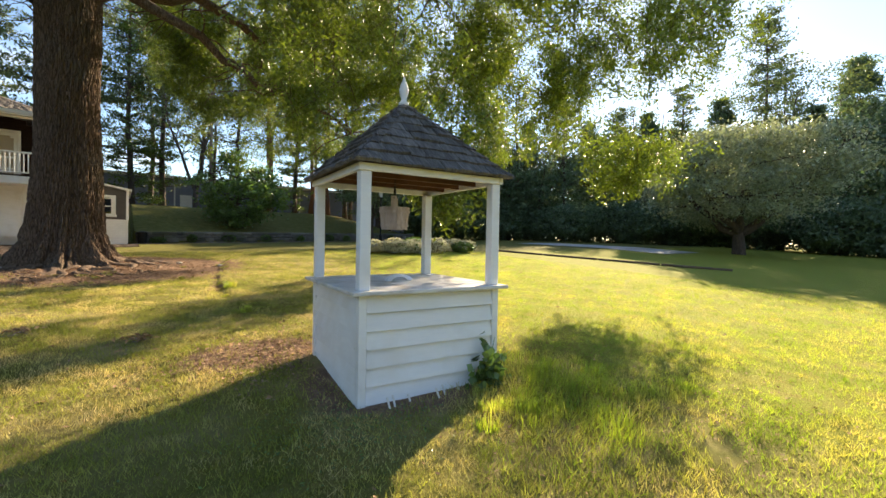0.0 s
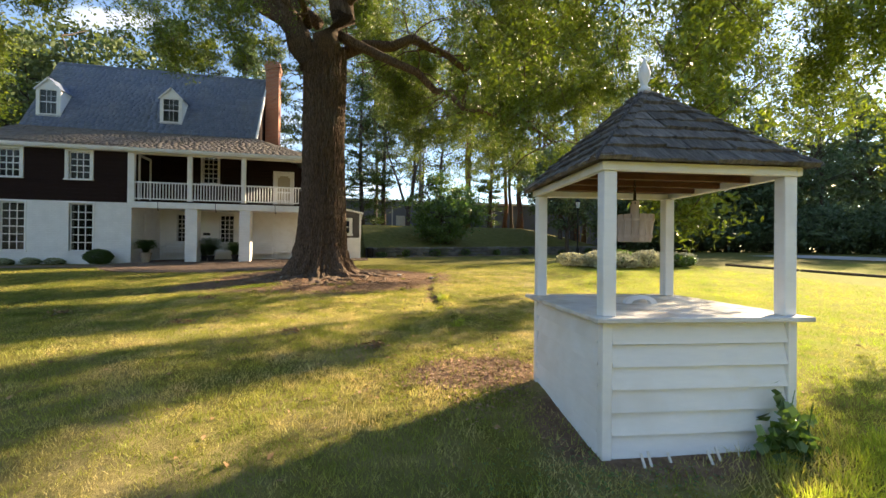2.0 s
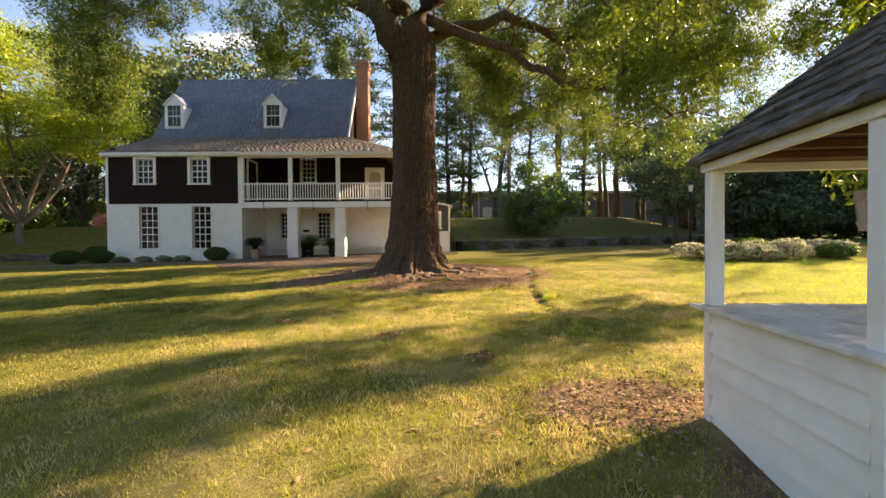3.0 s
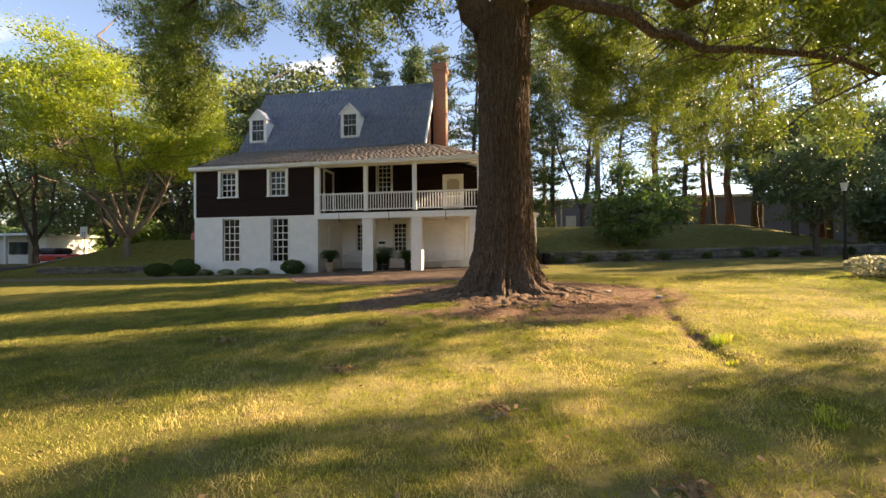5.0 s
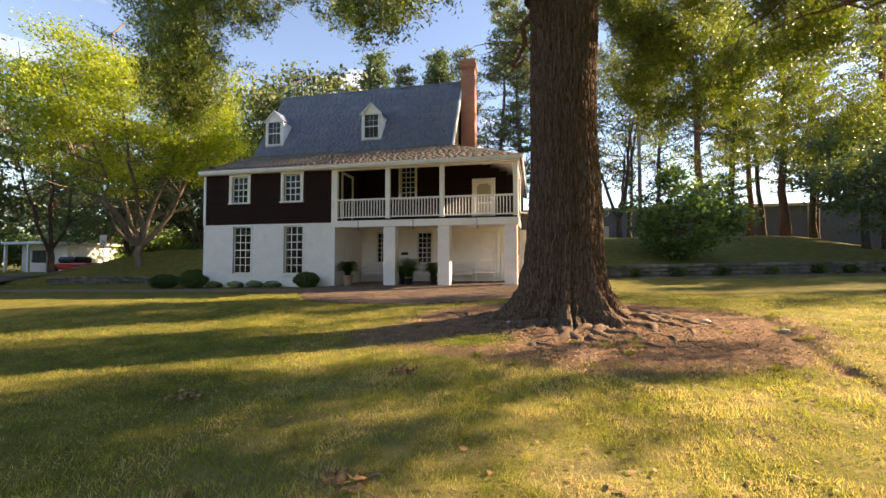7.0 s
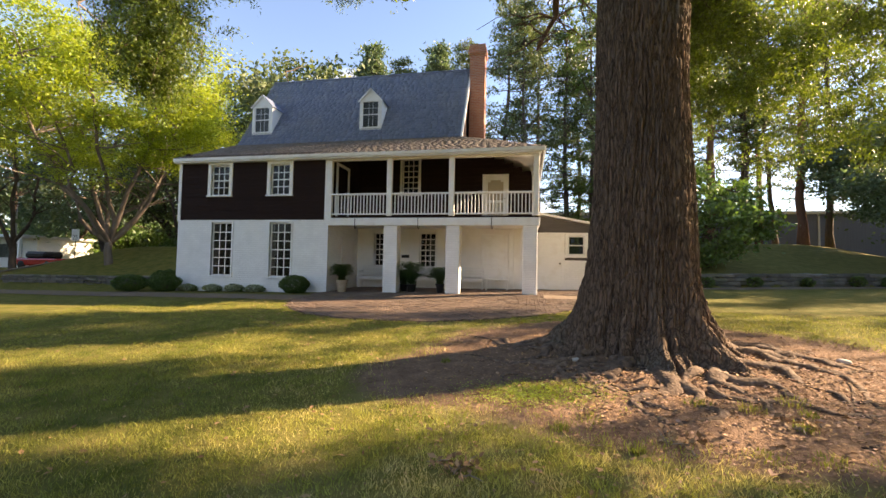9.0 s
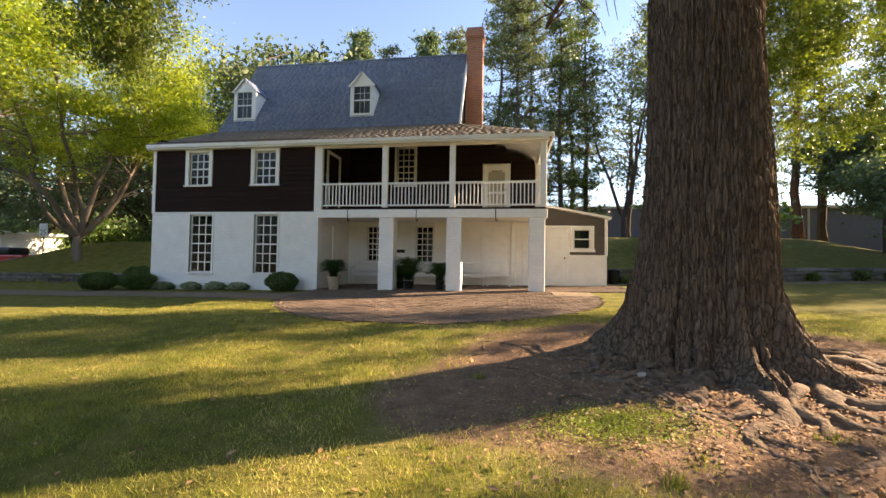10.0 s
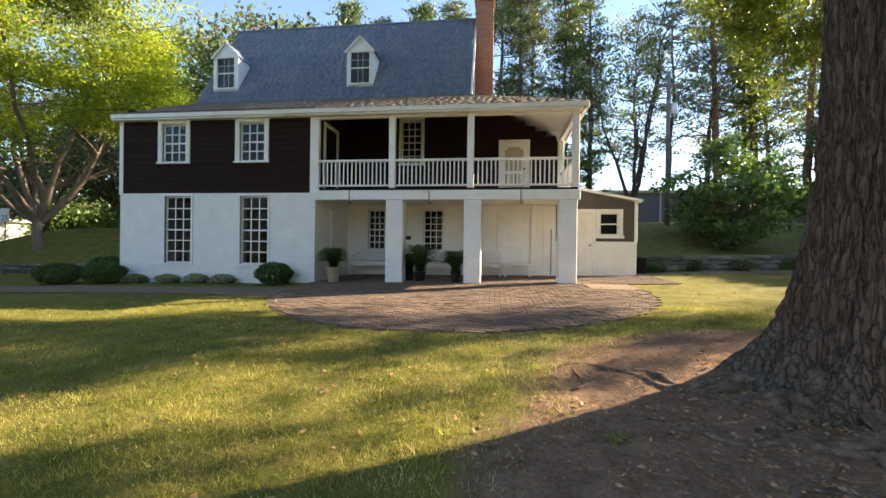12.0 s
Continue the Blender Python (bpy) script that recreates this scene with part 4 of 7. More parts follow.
def dormer(xc, w=1.0, y=23.96, z0=7.68, z1=8.98, apex=9.50):
    """A small gabled dormer: cheeks, front, little roof and a sash window."""
    x0, x1 = xc - w / 2, xc + w / 2
    back = lambda z: RIDGE_Y - (RIDGE_Z - z) * (RIDGE_Y - KNEE_Y) / (RIDGE_Z - KNEE_Z)
    d = part("dormer", wall_mesh(x0, x1, z0 - 0.05, z1, y, y + 0.08, [(x0 + 0.14, x1 - 0.14, z0 + 0.1, z1 - 0.05)]), M_WHITE, house, "white gabled dormer")
    for x in (x0 + 0.002, x1 - 0.03):
        bm = bmesh.new()
        ring = []
        for dx in (0, 0.028):
            ring.append([bm.verts.new((x + dx, *p)) for p in ((y + 0.08, z0 - 0.1), (back(z1) + 0.1, z1), (y + 0.08, z1))])
        bm.faces.new(ring[0])
        bm.faces.new(ring[1])
        for i in range(3):
            bm.faces.new((ring[0][i], ring[0][(i + 1) % 3], ring[1][(i + 1) % 3], ring[1][i]))
        part("cheek", bm, M_WHITE, d)
    bm = bmesh.new()
    ring = [[bm.verts.new(p) for p in ((x0, yy, z1), (x1, yy, z1), (xc, yy, apex))] for yy in (y, y + 0.06)]
    bm.faces.new(ring[0])
    bm.faces.new(ring[1])
    for i in range(3):
        bm.faces.new((ring[0][i], ring[0][(i + 1) % 3], ring[1][(i + 1) % 3], ring[1][i]))
    part("pediment", bm, M_WHITE, d)
    for s in (-1, 1):
        e = (w / 2 + 0.07) * s
        slope = (apex - z1) / (w / 2)
        slab("dormer_roof", [(xc + e, y - 0.06, z1 - 0.07 * slope + 0.03), (xc, y - 0.06, apex + 0.03), (xc, back(apex) + 0.1, apex + 0.03), (xc + e, back(z1) + 0.05, z1 - 0.07 * slope + 0.03)], 0.035, M_SLATE, d)
        slab("bargeboard", [(xc + e, y - 0.075, z1 - 0.07 * slope + 0.012), (xc, y - 0.075, apex + 0.012), (xc, y - 0.04, apex + 0.012), (xc + e, y - 0.04, z1 - 0.07 * slope + 0.012)], 0.06, M_WHITE, d)
    hx0, hx1, hz0, hz1 = x0 + 0.14, x1 - 0.14, z0 + 0.1, z1 - 0.05
    part("casing", boxes((hx0 - 0.06, hx0 + 0.015, y - 0.02, y + 0.05, hz0, hz1), (hx1 - 0.015, hx1 + 0.06, y - 0.02, y + 0.05, hz0, hz1), (hx0, hx1, y - 0.02, y + 0.05, hz1 - 0.02, hz1 + 0.05), (hx0 - 0.08, hx1 + 0.08, y - 0.05, y + 0.05, hz0 - 0.05, hz0 + 0.01)), M_WHITE, d)
    part("sash", boxes((hx0, hx1, y + 0.03, y + 0.05, (hz0 + hz1) / 2 - 0.025, (hz0 + hz1) / 2 + 0.025), (xc - 0.1, xc - 0.085, y + 0.035, y + 0.048, hz0, hz1), (xc + 0.085, xc + 0.1, y + 0.035, y + 0.048, hz0, hz1), (hx0, hx1, y + 0.035, y + 0.048, hz1 - 0.3, hz1 - 0.285)), M_WHITE, d)
    for a, b in ((hz0, (hz0 + hz1) / 2), ((hz0 + hz1) / 2, hz1)):
        p = part("pane", boxes((hx0, hx1, y + 0.04, y + 0.044, a, b)), M_GLASS, d)
        p.visible_shadow = False
    # pale folded sheet added behind the panes in place of the sky's reflection
    bm = bmesh.new()
    n = 20
    top = [bm.verts.new((hx0 + (hx1 - hx0) * i / n, y + 0.07 + 0.010 * math.sin(i * 2.0), hz1 - 0.005)) for i in range(n + 1)]
    low = [bm.verts.new((hx0 + (hx1 - hx0) * i / n, y + 0.065 + 0.010 * math.sin(i * 2.0), hz0 + 0.005)) for i in range(n + 1)]
    for i in range(n):
        bm.faces.new((low[i], low[i + 1], top[i + 1], top[i]))
    bmesh.ops.solidify(bm, geom=bm.faces[:], thickness=0.004)
    part("curtain", bm, M_PANE_SHEET, d, "pale folded sheet close behind the panes, for reflected sky")


dormer(-14.36)
dormer(-9.13)

# chimney
bm = boxes((-5.06, -4.36, 25.75, 26.45, 6.0, 11.55), bevel=0.01)
box(bm, -5.09, -4.33, 25.72, 26.48, 11.55, 11.63)
box(bm, -5.12, -4.30, 25.69, 26.51, 11.63, 11.85)
box(bm, -5.08, -4.34, 25.73, 26.47, 11.85, 12.05)
chimney = part("chimney", bm, M_BRICK, house, "red brick chimney")
part("flue", boxes((-4.9, -4.52, 25.9, 26.3, 12.04, 12.10)), M_IRON, chimney)

# doors
def flat_door(parent, x0, x1, z0, z1, y, label, screen=False):
    """A door that faces -y, with casing, stiles and a knob."""
    c = 0.1
    casing = part("door", boxes((x0 - c, x0, y - 0.04, y + 0.05, z0, z1 + c), (x1, x1 + c, y - 0.04, y + 0.05, z0, z1 + c), (x0, x1, y - 0.04, y + 0.05, z1, z1 + c), bevel=0.006), M_WHITE, parent, label)
    if screen:
        part("door_frame", boxes((x0, x0 + 0.1, y, y + 0.04, z0, z1), (x1 - 0.1, x1, y, y + 0.04, z0, z1), (x0 + 0.1, x1 - 0.1, y, y + 0.04, z1 - 0.12, z1), (x0 + 0.1, x1 - 0.1, y, y + 0.04, z0, z0 + 0.14), (x0 + 0.1, x1 - 0.1, y, y + 0.04, z0 + 0.84, z0 + 0.92), (x0 + 0.1, x1 - 0.1, y, y + 0.04, z0 + 0.42, z0 + 0.48)), M_WHITE, casing)
        for i in range(1, 6):
            x = x0 + 0.1 + (x1 - x0 - 0.2) * i / 6
            part("door_slat", boxes((x - 0.012, x + 0.012, y + 0.005, y + 0.03, z0 + 0.14, z0 + 0.84)), M_WHITE, casing)
        part("screen", boxes((x0 + 0.1, x1 - 0.1, y + 0.045, y + 0.05, z0 + 0.1, z1 - 0.1)), M_SCREEN, casing, "beige insect screen")
        for xb in (x0 + 0.1, x1 - 0.2):
            part("bracket", boxes((xb, xb + 0.1, y + 0.01, y + 0.035, z1 - 0.2, z1 - 0.12)), M_WHITE, casing)
    else:
        part("door_leaf", boxes((x0, x1, y + 0.0, y + 0.04, z0, z1), bevel=0.004), M_WHITE, casing)
    bm = bmesh.new()
    lathe(bm, [(0.0, -0.0), (0.03, 0.005), (0.012, 0.02), (0.028, 0.04), (0.026, 0.058), (0.0, 0.065)], 12)
    bmesh.ops.transform(bm, matrix=pose(x1 - 0.07, y, z0 + 0.98, 90, 0, 0), verts=bm.verts)
    part("door_knob", bm, M_IRON, casing, smooth=True)
    return casing


flat_door(house, *GDOOR[:2], GDOOR[2], GDOOR[3], BY - 0.01, "white screen door on the gallery", screen=True)
part("door", boxes((-4.13, -3.09, BY - 0.035, BY + 0.0, 0.93, 3.07), (-4.02, -3.20, BY - 0.05, BY - 0.035, 1.9, 2.95), (-4.02, -3.20, BY - 0.05, BY - 0.035, 1.02, 1.78), bevel=0.008), M_WHITE, house, "closed white panelled door")
part("pilaster", boxes((-3.07, -2.90, BY - 0.10, BY, 0.9, 3.28), (-2.66, -2.28, BY - 0.04, BY, 0.9, 3.25), bevel=0.008), M_WHITE, house, "white boards beside the door")
part("downpipe", tube(bmesh.new(), [(-2.42, BY - 0.07, 0.95), (-2.42, BY - 0.07, 2.5)], [0.012, 0.012], 6), M_IRON, house, "thin dark pipe")
# side wall door and the frame at the gallery's end
part("door", boxes((-9.205, -9.165, 21.55, 22.5, 0.92, 2.95), bevel=0.008), M_WHITE, house, "closed white side door")
part("door", boxes((-9.205, -9.15, 20.95, 21.05, SPLIT + 0.12, 5.5), (-9.205, -9.15, 21.95, 22.05, SPLIT + 0.12, 5.5), (-9.205, -9.15, 21.05, 21.95, 5.4, 5.5), bevel=0.006), M_WHITE, house, "white frame of the gallery end door")
plaque = part("plaque", boxes((-7.32, -7.0, BY - 0.02, BY, 2.12, 2.24), bevel=0.006), M_IRON, house, "small black wall plaque")
for x in (-8.20, -5.98, -3.55):
    bm = tube(bmesh.new(), [(x, FY - 0.05, 3.40), (x, FY - 0.05, 3.20), (x + 0.0, FY - 0.055, 3.06), (x + 0.03, FY - 0.06, 3.03), (x + 0.05, FY - 0.06, 3.06), (x + 0.05, FY - 0.06, 3.12)], [0.012] * 6, 6)
    part("hook", bm, M_IRON, house, "black iron lantern hook")

# lean-to
LX1 = 0.22
lean = part("lean_to", boxes((ldoor_hole[1], LX1, BY, BY + 0.2, 0.6, 2.12)), M_WBRICK, house, "low white and grey lean-to")
part("lean_wall", boxes((-2.27, ldoor_hole[0], BY, BY + 0.2, 0.6, 2.12)), M_WBRICK, lean)
part("lean_wall", wall_mesh(-2.27, LX1, 2.12, 3.36, BY + 0.02, BY + 0.2, [(ldoor_hole[0], ldoor_hole[1], 2.0, ldoor_hole[3]), lwin_hole]), M_GREYSIDE, lean, "dark grey boarded wall")
slab("lean_wall", [(-2.1, BY + 0.02, 3.36), (LX1, BY + 0.02, 3.36), (LX1, BY + 0.2, 3.36), (-2.1, BY + 0.2, 3.36)], 0.01, M_GREYSIDE, lean)
bm = bmesh.new()
ring = [[bm.verts.new(p) for p in ((-2.1, y, 3.36), (LX1, y, 3.36), (-2.1, y, 3.82))] for y in (BY + 0.02, BY + 0.2)]
bm.faces.new(ring[0])
bm.faces.new(ring[1])
for i in range(3):
    bm.faces.new((ring[0][i], ring[0][(i + 1) % 3], ring[1][(i + 1) % 3], ring[1][i]))
part("lean_wall", bm, M_GREYSIDE, lean)
part("lean_wall", boxes((LX1 - 0.2, LX1, BY + 0.2, 27.5, 0.6, 3.36)), M_GREYSIDE, lean)
part("corner_board", boxes((LX1 - 0.07, LX1 + 0.02, BY - 0.02, BY + 0.06, 2.1, 3.4), bevel=0.005), M_WHITE, lean)
slab("lean_roof", [(-2.1, BY - 0.15, 3.93), (LX1 + 0.14, BY - 0.15, 3.44), (LX1 + 0.14, 27.6, 3.44), (-2.1, 27.6, 3.93)], 0.08, M_WHITE, lean, "white-edged shed roof")
flat_door(lean, *ldoor_hole[:2], 1.02, 3.05, BY - 0.005, "plain white lean-to door")
window(lean, *lwin_hole, BY + 0.0, 1, 2, trim=0.115, sill=0.1, name="window")

# ---------------------------------------------------------------- the wishing well
WELL = pose(2.176, 3.59, 0.17, 0, 0, -6)
well = thing("wishing_well", (2.176, 3.59, 0.17), "white boarded wishing well with a shingled roof", "well", rz=-6)


def wpart(name, bm, mat, parent=None, label="", smooth=False):
    """A part built round the well's own middle."""
    bmesh.ops.transform(bm, matrix=WELL, verts=bm.verts)
    return part(name, bm, mat, parent or well, label, smooth=smooth)


W2, WH = 0.665, 0.87
wcore = wpart("well_box", boxes((-W2 + 0.06, W2 - 0.06, -W2 + 0.06, W2 - 0.06, -0.2, WH - 0.005)), M_WHITE, label="white board sides")
for sx in (-1, 1):
    for sy in (-1, 1):
        x, y = sx * W2, sy * W2
        wpart("corner_board", boxes((min(x + sx * 0.016, x - sx * 0.05), max(x + sx * 0.016, x - sx * 0.05), min(y + sy * 0.018, y - sy * 0.05), max(y + sy * 0.018, y - sy * 0.05), -0.15, WH), bevel=0.004), M_WHITE, wcore)
for k in range(4):
    rot = Matrix.Rotation(k * math.pi / 2, 4, "Z")
    for i in range(6):
        bm = bmesh.new()
        h, w = 0.135, W2 - 0.052
        z = 0.0 + i * 0.145
        v = [bm.verts.new(p) for p in ((-w, -W2 + 0.03, z), (w, -W2 + 0.03, z), (w, -W2 - 0.02, z), (-w, -W2 - 0.02, z), (-w, -W2 + 0.03, z + h), (w, -W2 + 0.03, z + h), (w, -W2 + 0.014, z + h), (-w, -W2 + 0.014, z + h))]
        for f in ((0, 1, 2, 3), (7, 6, 5, 4), (3, 2, 6, 7), (0, 3, 7, 4), (1, 5, 6, 2), (0, 4, 5, 1)):
            bm.faces.new([v[j] for j in f])
        bmesh.ops.transform(bm, matrix=rot, verts=bm.verts)
        wpart("board", bm, M_WHITE, wcore)
wpart("footing", boxes((-W2 - 0.015, W2 + 0.015, -W2 - 0.015, W2 + 0.015, -0.25, -0.003), bevel=0.01), M_CONC, label="rough concrete footing")
top = wpart("well_top", boxes((-W2 - 0.085, W2 + 0.085, -W2 - 0.085, W2 + 0.085, WH, WH + 0.032), bevel=0.006), M_WHITE_TOP, label="worn white board lid")
bm = bmesh.new()
for i in range(12):
    a0, a1 = math.pi * i / 12, math.pi * (i + 1) / 12
    r0, r1 = 0.085, 0.135
    p = [(r0 * math.cos(a0), r0 * math.sin(a0) * 0.45), (r1 * math.cos(a0), r1 * math.sin(a0) * 0.5), (r1 * math.cos(a1), r1 * math.sin(a1) * 0.5), (r0 * math.cos(a1), r0 * math.sin(a1) * 0.45)]
    f0 = [bm.verts.new((x - 0.02, -0.02, WH + 0.032 + z)) for x, z in p]
    f1 = [bm.verts.new((x - 0.02, 0.03, WH + 0.032 + z)) for x, z in p]
    bm.faces.new(f0)
    bm.faces.new(f1[::-1])
    for j in range(4):
        bm.faces.new((f0[j], f0[(j + 1) % 4], f1[(j + 1) % 4], f1[j]))
bmesh.ops.remove_doubles(bm, verts=bm.verts, dist=0.001)
wpart("lid_handle", bm, M_WHITE, top, "arched white lid handle")
PZ = 1.835
for sx in (-1, 1):
    for sy in (-1, 1):
        x, y = sx * 0.635, sy * 0.635
        wpart("post", boxes((x - 0.045, x + 0.045, y - 0.045, y + 0.045, WH + 0.032, PZ), bevel=0.006), M_WHITE, label="white square post")
for k in range(4):
    bm = boxes((-0.70, 0.70 - 0.045, -0.70, -0.655, PZ, PZ + 0.058), bevel=0.005)
    bmesh.ops.transform(bm, matrix=Matrix.Rotation(k * math.pi / 2, 4, "Z"), verts=bm.verts)
    wpart("plate", bm, M_WHITE, label="white eave beam")
for y in (-0.3, 0.0, 0.3):
    wpart("joist", boxes((-0.655, 0.655, y - 0.02, y + 0.02, PZ + 0.015, PZ + 0.055)), M_RAFTER, label="brown wooden joist")
wpart("ceiling_board", boxes((-0.655, 0.655, -0.655, 0.655, PZ + 0.06, PZ + 0.07)), M_RAFTER, label="brown underside of the roof")
E2, EZ, AZ = 0.752, PZ + 0.06, 2.63
bm = bmesh.new()
apex = bm.verts.new((0, 0, AZ))
cs = [bm.verts.new((sx * E2, sy * E2, EZ + 0.01)) for sx, sy in ((-1, -1), (1, -1), (1, 1), (-1, 1))]
bm.faces.new(cs[::-1])
for i in range(4):
    bm.faces.new((cs[i], cs[(i + 1) % 4], apex))
wroof = wpart("well_roof", bm, M_SHAKE, label="pyramid roof of weathered shakes")
rng = np.random.default_rng(5)


def shake(pts_low, pts_top, nrm, thick, rot):
    """One split shake with a ragged butt edge."""
    bm = bmesh.new()
    p0, p1 = pts_low
    q0, q1 = pts_top
    up = (q0 - p0).normalized()
    mids = [p0.lerp(p1, t) + up * rng.normal(0, 0.006) for t in (0, 0.33, 0.67, 1)]
    tops = [q0.lerp(q1, t) for t in (0, 0.33, 0.67, 1)]
    lo = [bm.verts.new(p + nrm * 0.002) for p in mids]
    hi = [bm.verts.new(p + nrm * (thick + rng.normal(0, 0.0025))) for p in mids]
    th = [bm.verts.new(p + nrm * 0.006) for p in tops]
    for i in range(3):
        bm.faces.new((lo[i], lo[i + 1], hi[i + 1], hi[i]))
        bm.faces.new((hi[i], hi[i + 1], th[i + 1], th[i]))
        bm.faces.new((lo[i + 1], lo[i], th[i], th[i + 1]))
    bm.faces.new((lo[0], hi[0], th[0]))
    bm.faces.new((lo[3], th[3], hi[3]))
    bmesh.ops.transform(bm, matrix=rot, verts=bm.verts)
    wpart("shake", bm, M_SHAKE, wroof)


for k in range(4):
    rot = Matrix.Rotation(k * math.pi / 2, 4, "Z")
    a, b, ap = Vector((-E2, -E2, EZ)), Vector((E2, -E2, EZ)), Vector((0, 0, AZ))
    nrm = (b - a).cross(ap - a).normalized()
    rows = 8
    for j in range(rows):
        v0, v1 = j / rows - (0.012 if j == 0 else 0), min((j + 1.35) / rows, 0.995)
        l0, r0, l1, r1 = a.lerp(ap, v0), b.lerp(ap, v0), a.lerp(ap, v1), b.lerp(ap, v1)
        x, L = 0.0, (r0 - l0).length
        while x < L - 0.01:
            w = rng.uniform(0.10, 0.24)
            e = min(x + w, L)
            if L - e < 0.05:
                e = L
            u0, u1 = (x + 0.002) / L, (e - 0.002) / L
            top_u = lambda u: min(max((l0.lerp(r0, u) - l1).dot((r1 - l1).normalized()) / max((r1 - l1).length, 1e-6), 0), 1)
            shake((l0.lerp(r0, u0), l0.lerp(r0, u1)), (l1.lerp(r1, top_u(u0)), l1.lerp(r1, top_u(u1))), nrm, rng.uniform(0.02, 0.038), rot)
            x = e
    # hip caps
    for j in range(9):
        for side in (0, 1):
            v0, v1 = j / 9, min((j + 1.4) / 9, 1.0)
            n2 = nrm if side == 0 else Matrix.Rotation(-math.pi / 2, 3, "Z") @ nrm
            along = Vector((1, 0, 0)) if side == 0 else Vector((0, 1, 0))
            p, q = a.lerp(ap, v0) + n2 * 0.02, a.lerp(ap, v1) + n2 * 0.01
            w = 0.085 * (1 - 0.4 * v0)
            shake((p, p + along * w), (q, q + along * w * 0.9), n2, 0.016, rot)
bm = bmesh.new()
lathe(bm, [(0.0, AZ - 0.02), (0.045, AZ - 0.02), (0.05, AZ + 0.015), (0.03, AZ + 0.03), (0.024, AZ + 0.05), (0.042, AZ + 0.10), (0.048, AZ + 0.14), (0.034, AZ + 0.19), (0.016, AZ + 0.235), (0.006, AZ + 0.27), (0.0, AZ + 0.275)], 16)
wpart("finial", bm, M_WHITE, label="turned white finial", smooth=True)

# bucket on its chain
bucket = thing("bucket", (2.08, 3.57, 1.57), "weathered oak stave bucket hanging on a chain", "bucket")
BX, BYY, BZ = 2.08, 3.57, 1.57
for i in range(16):
    bm = bmesh.new()
    a0, a1 = 2 * math.pi * i / 16 + 0.01, 2 * math.pi * (i + 1) / 16 - 0.01
    extra = 0.10 if i in (2, 10) else 0.0
    rowsv = []
    for r, z in ((0.125, 0.0), (0.148, 0.215 + extra)):
        rowsv.append([bm.verts.new((BX + rr * math.cos(t), BYY + rr * math.sin(t), BZ + z)) for rr, t in ((r, a0), (r, a1), (r - 0.016, a1), (r - 0.016, a0))])
    bm.faces.new(rowsv[0][::-1])
    bm.faces.new(rowsv[1])
    for j in range(4):
        bm.faces.new((rowsv[0][j], rowsv[0][(j + 1) % 4], rowsv[1][(j + 1) % 4], rowsv[1][j]))
    part("stave", bm, M_BUCKET, bucket)
bm = bmesh.new()
lathe(bm, [(0.0, 0.012), (0.118, 0.012), (0.118, 0.03), (0.0, 0.03)], 20, (BX, BYY, BZ))
part("bucket_bottom", bm, M_BUCKET, bucket)
for z, r in ((0.03, 0.130), (0.16, 0.1435)):
    bm = bmesh.new()
    lathe(bm, [(r, z), (r + 0.004, z + 0.001), (r + 0.006, z + 0.022), (r + 0.002, z + 0.023), (r, z)], 32, (BX, BYY, BZ))
    part("hoop", bm, M_BUCKET, bucket, "worn hoop")
ca, sa = math.cos(2 * math.pi * 2.5 / 16), math.sin(2 * math.pi * 2.5 / 16)
arc = [(BX + 0.142 * math.cos(t) * ca, BYY + 0.142 * math.cos(t) * sa, BZ + 0.29 + 0.13 * math.sin(t)) for t in np.linspace(0, math.pi, 11)]
part("bail", tube(bmesh.new(), arc, [0.006] * 11, 6), M_IRON, bucket, "iron bail handle")
for i in range(5):
    z = BZ + 0.415 + i * 0.03 - 0.0
    ring = [(BX + 0.011 * math.cos(t) * (i % 2), BYY + 0.011 * math.cos(t) * ((i + 1) % 2), z + 0.012 * math.sin(t)) for t in np.linspace(0, 2 * math.pi, 9)]
    part("chain_link", tube(bmesh.new(), ring, [0.003] * 9, 5, cap=False), M_IRON, bucket)

# white stakes in the soil before the well
for x, dy, h, tilt in ((1.64, 0.10, 0.085, 9), (1.69, 0.09, 0.09, 6), (1.84, 0.06, 0.06, 10), (2.08, 0.11, 0.085, 14), (2.16, 0.08, 0.085, 12), (2.32, 0.05, 0.06, 6)):
    y = 2.97 - 0.10 * (x - 1.45) - dy
    bm = boxes((-0.009, 0.009, -0.004, 0.004, -0.03, h), bevel=0.002)
    bmesh.ops.transform(bm, matrix=pose(x, y, ground_z(x, y), -18, -tilt, 0), verts=bm.verts)
    tagged(part("stake", bm, M_LIT), "short bleached wooden stake stuck in soil", "stake", "stakes before the well")

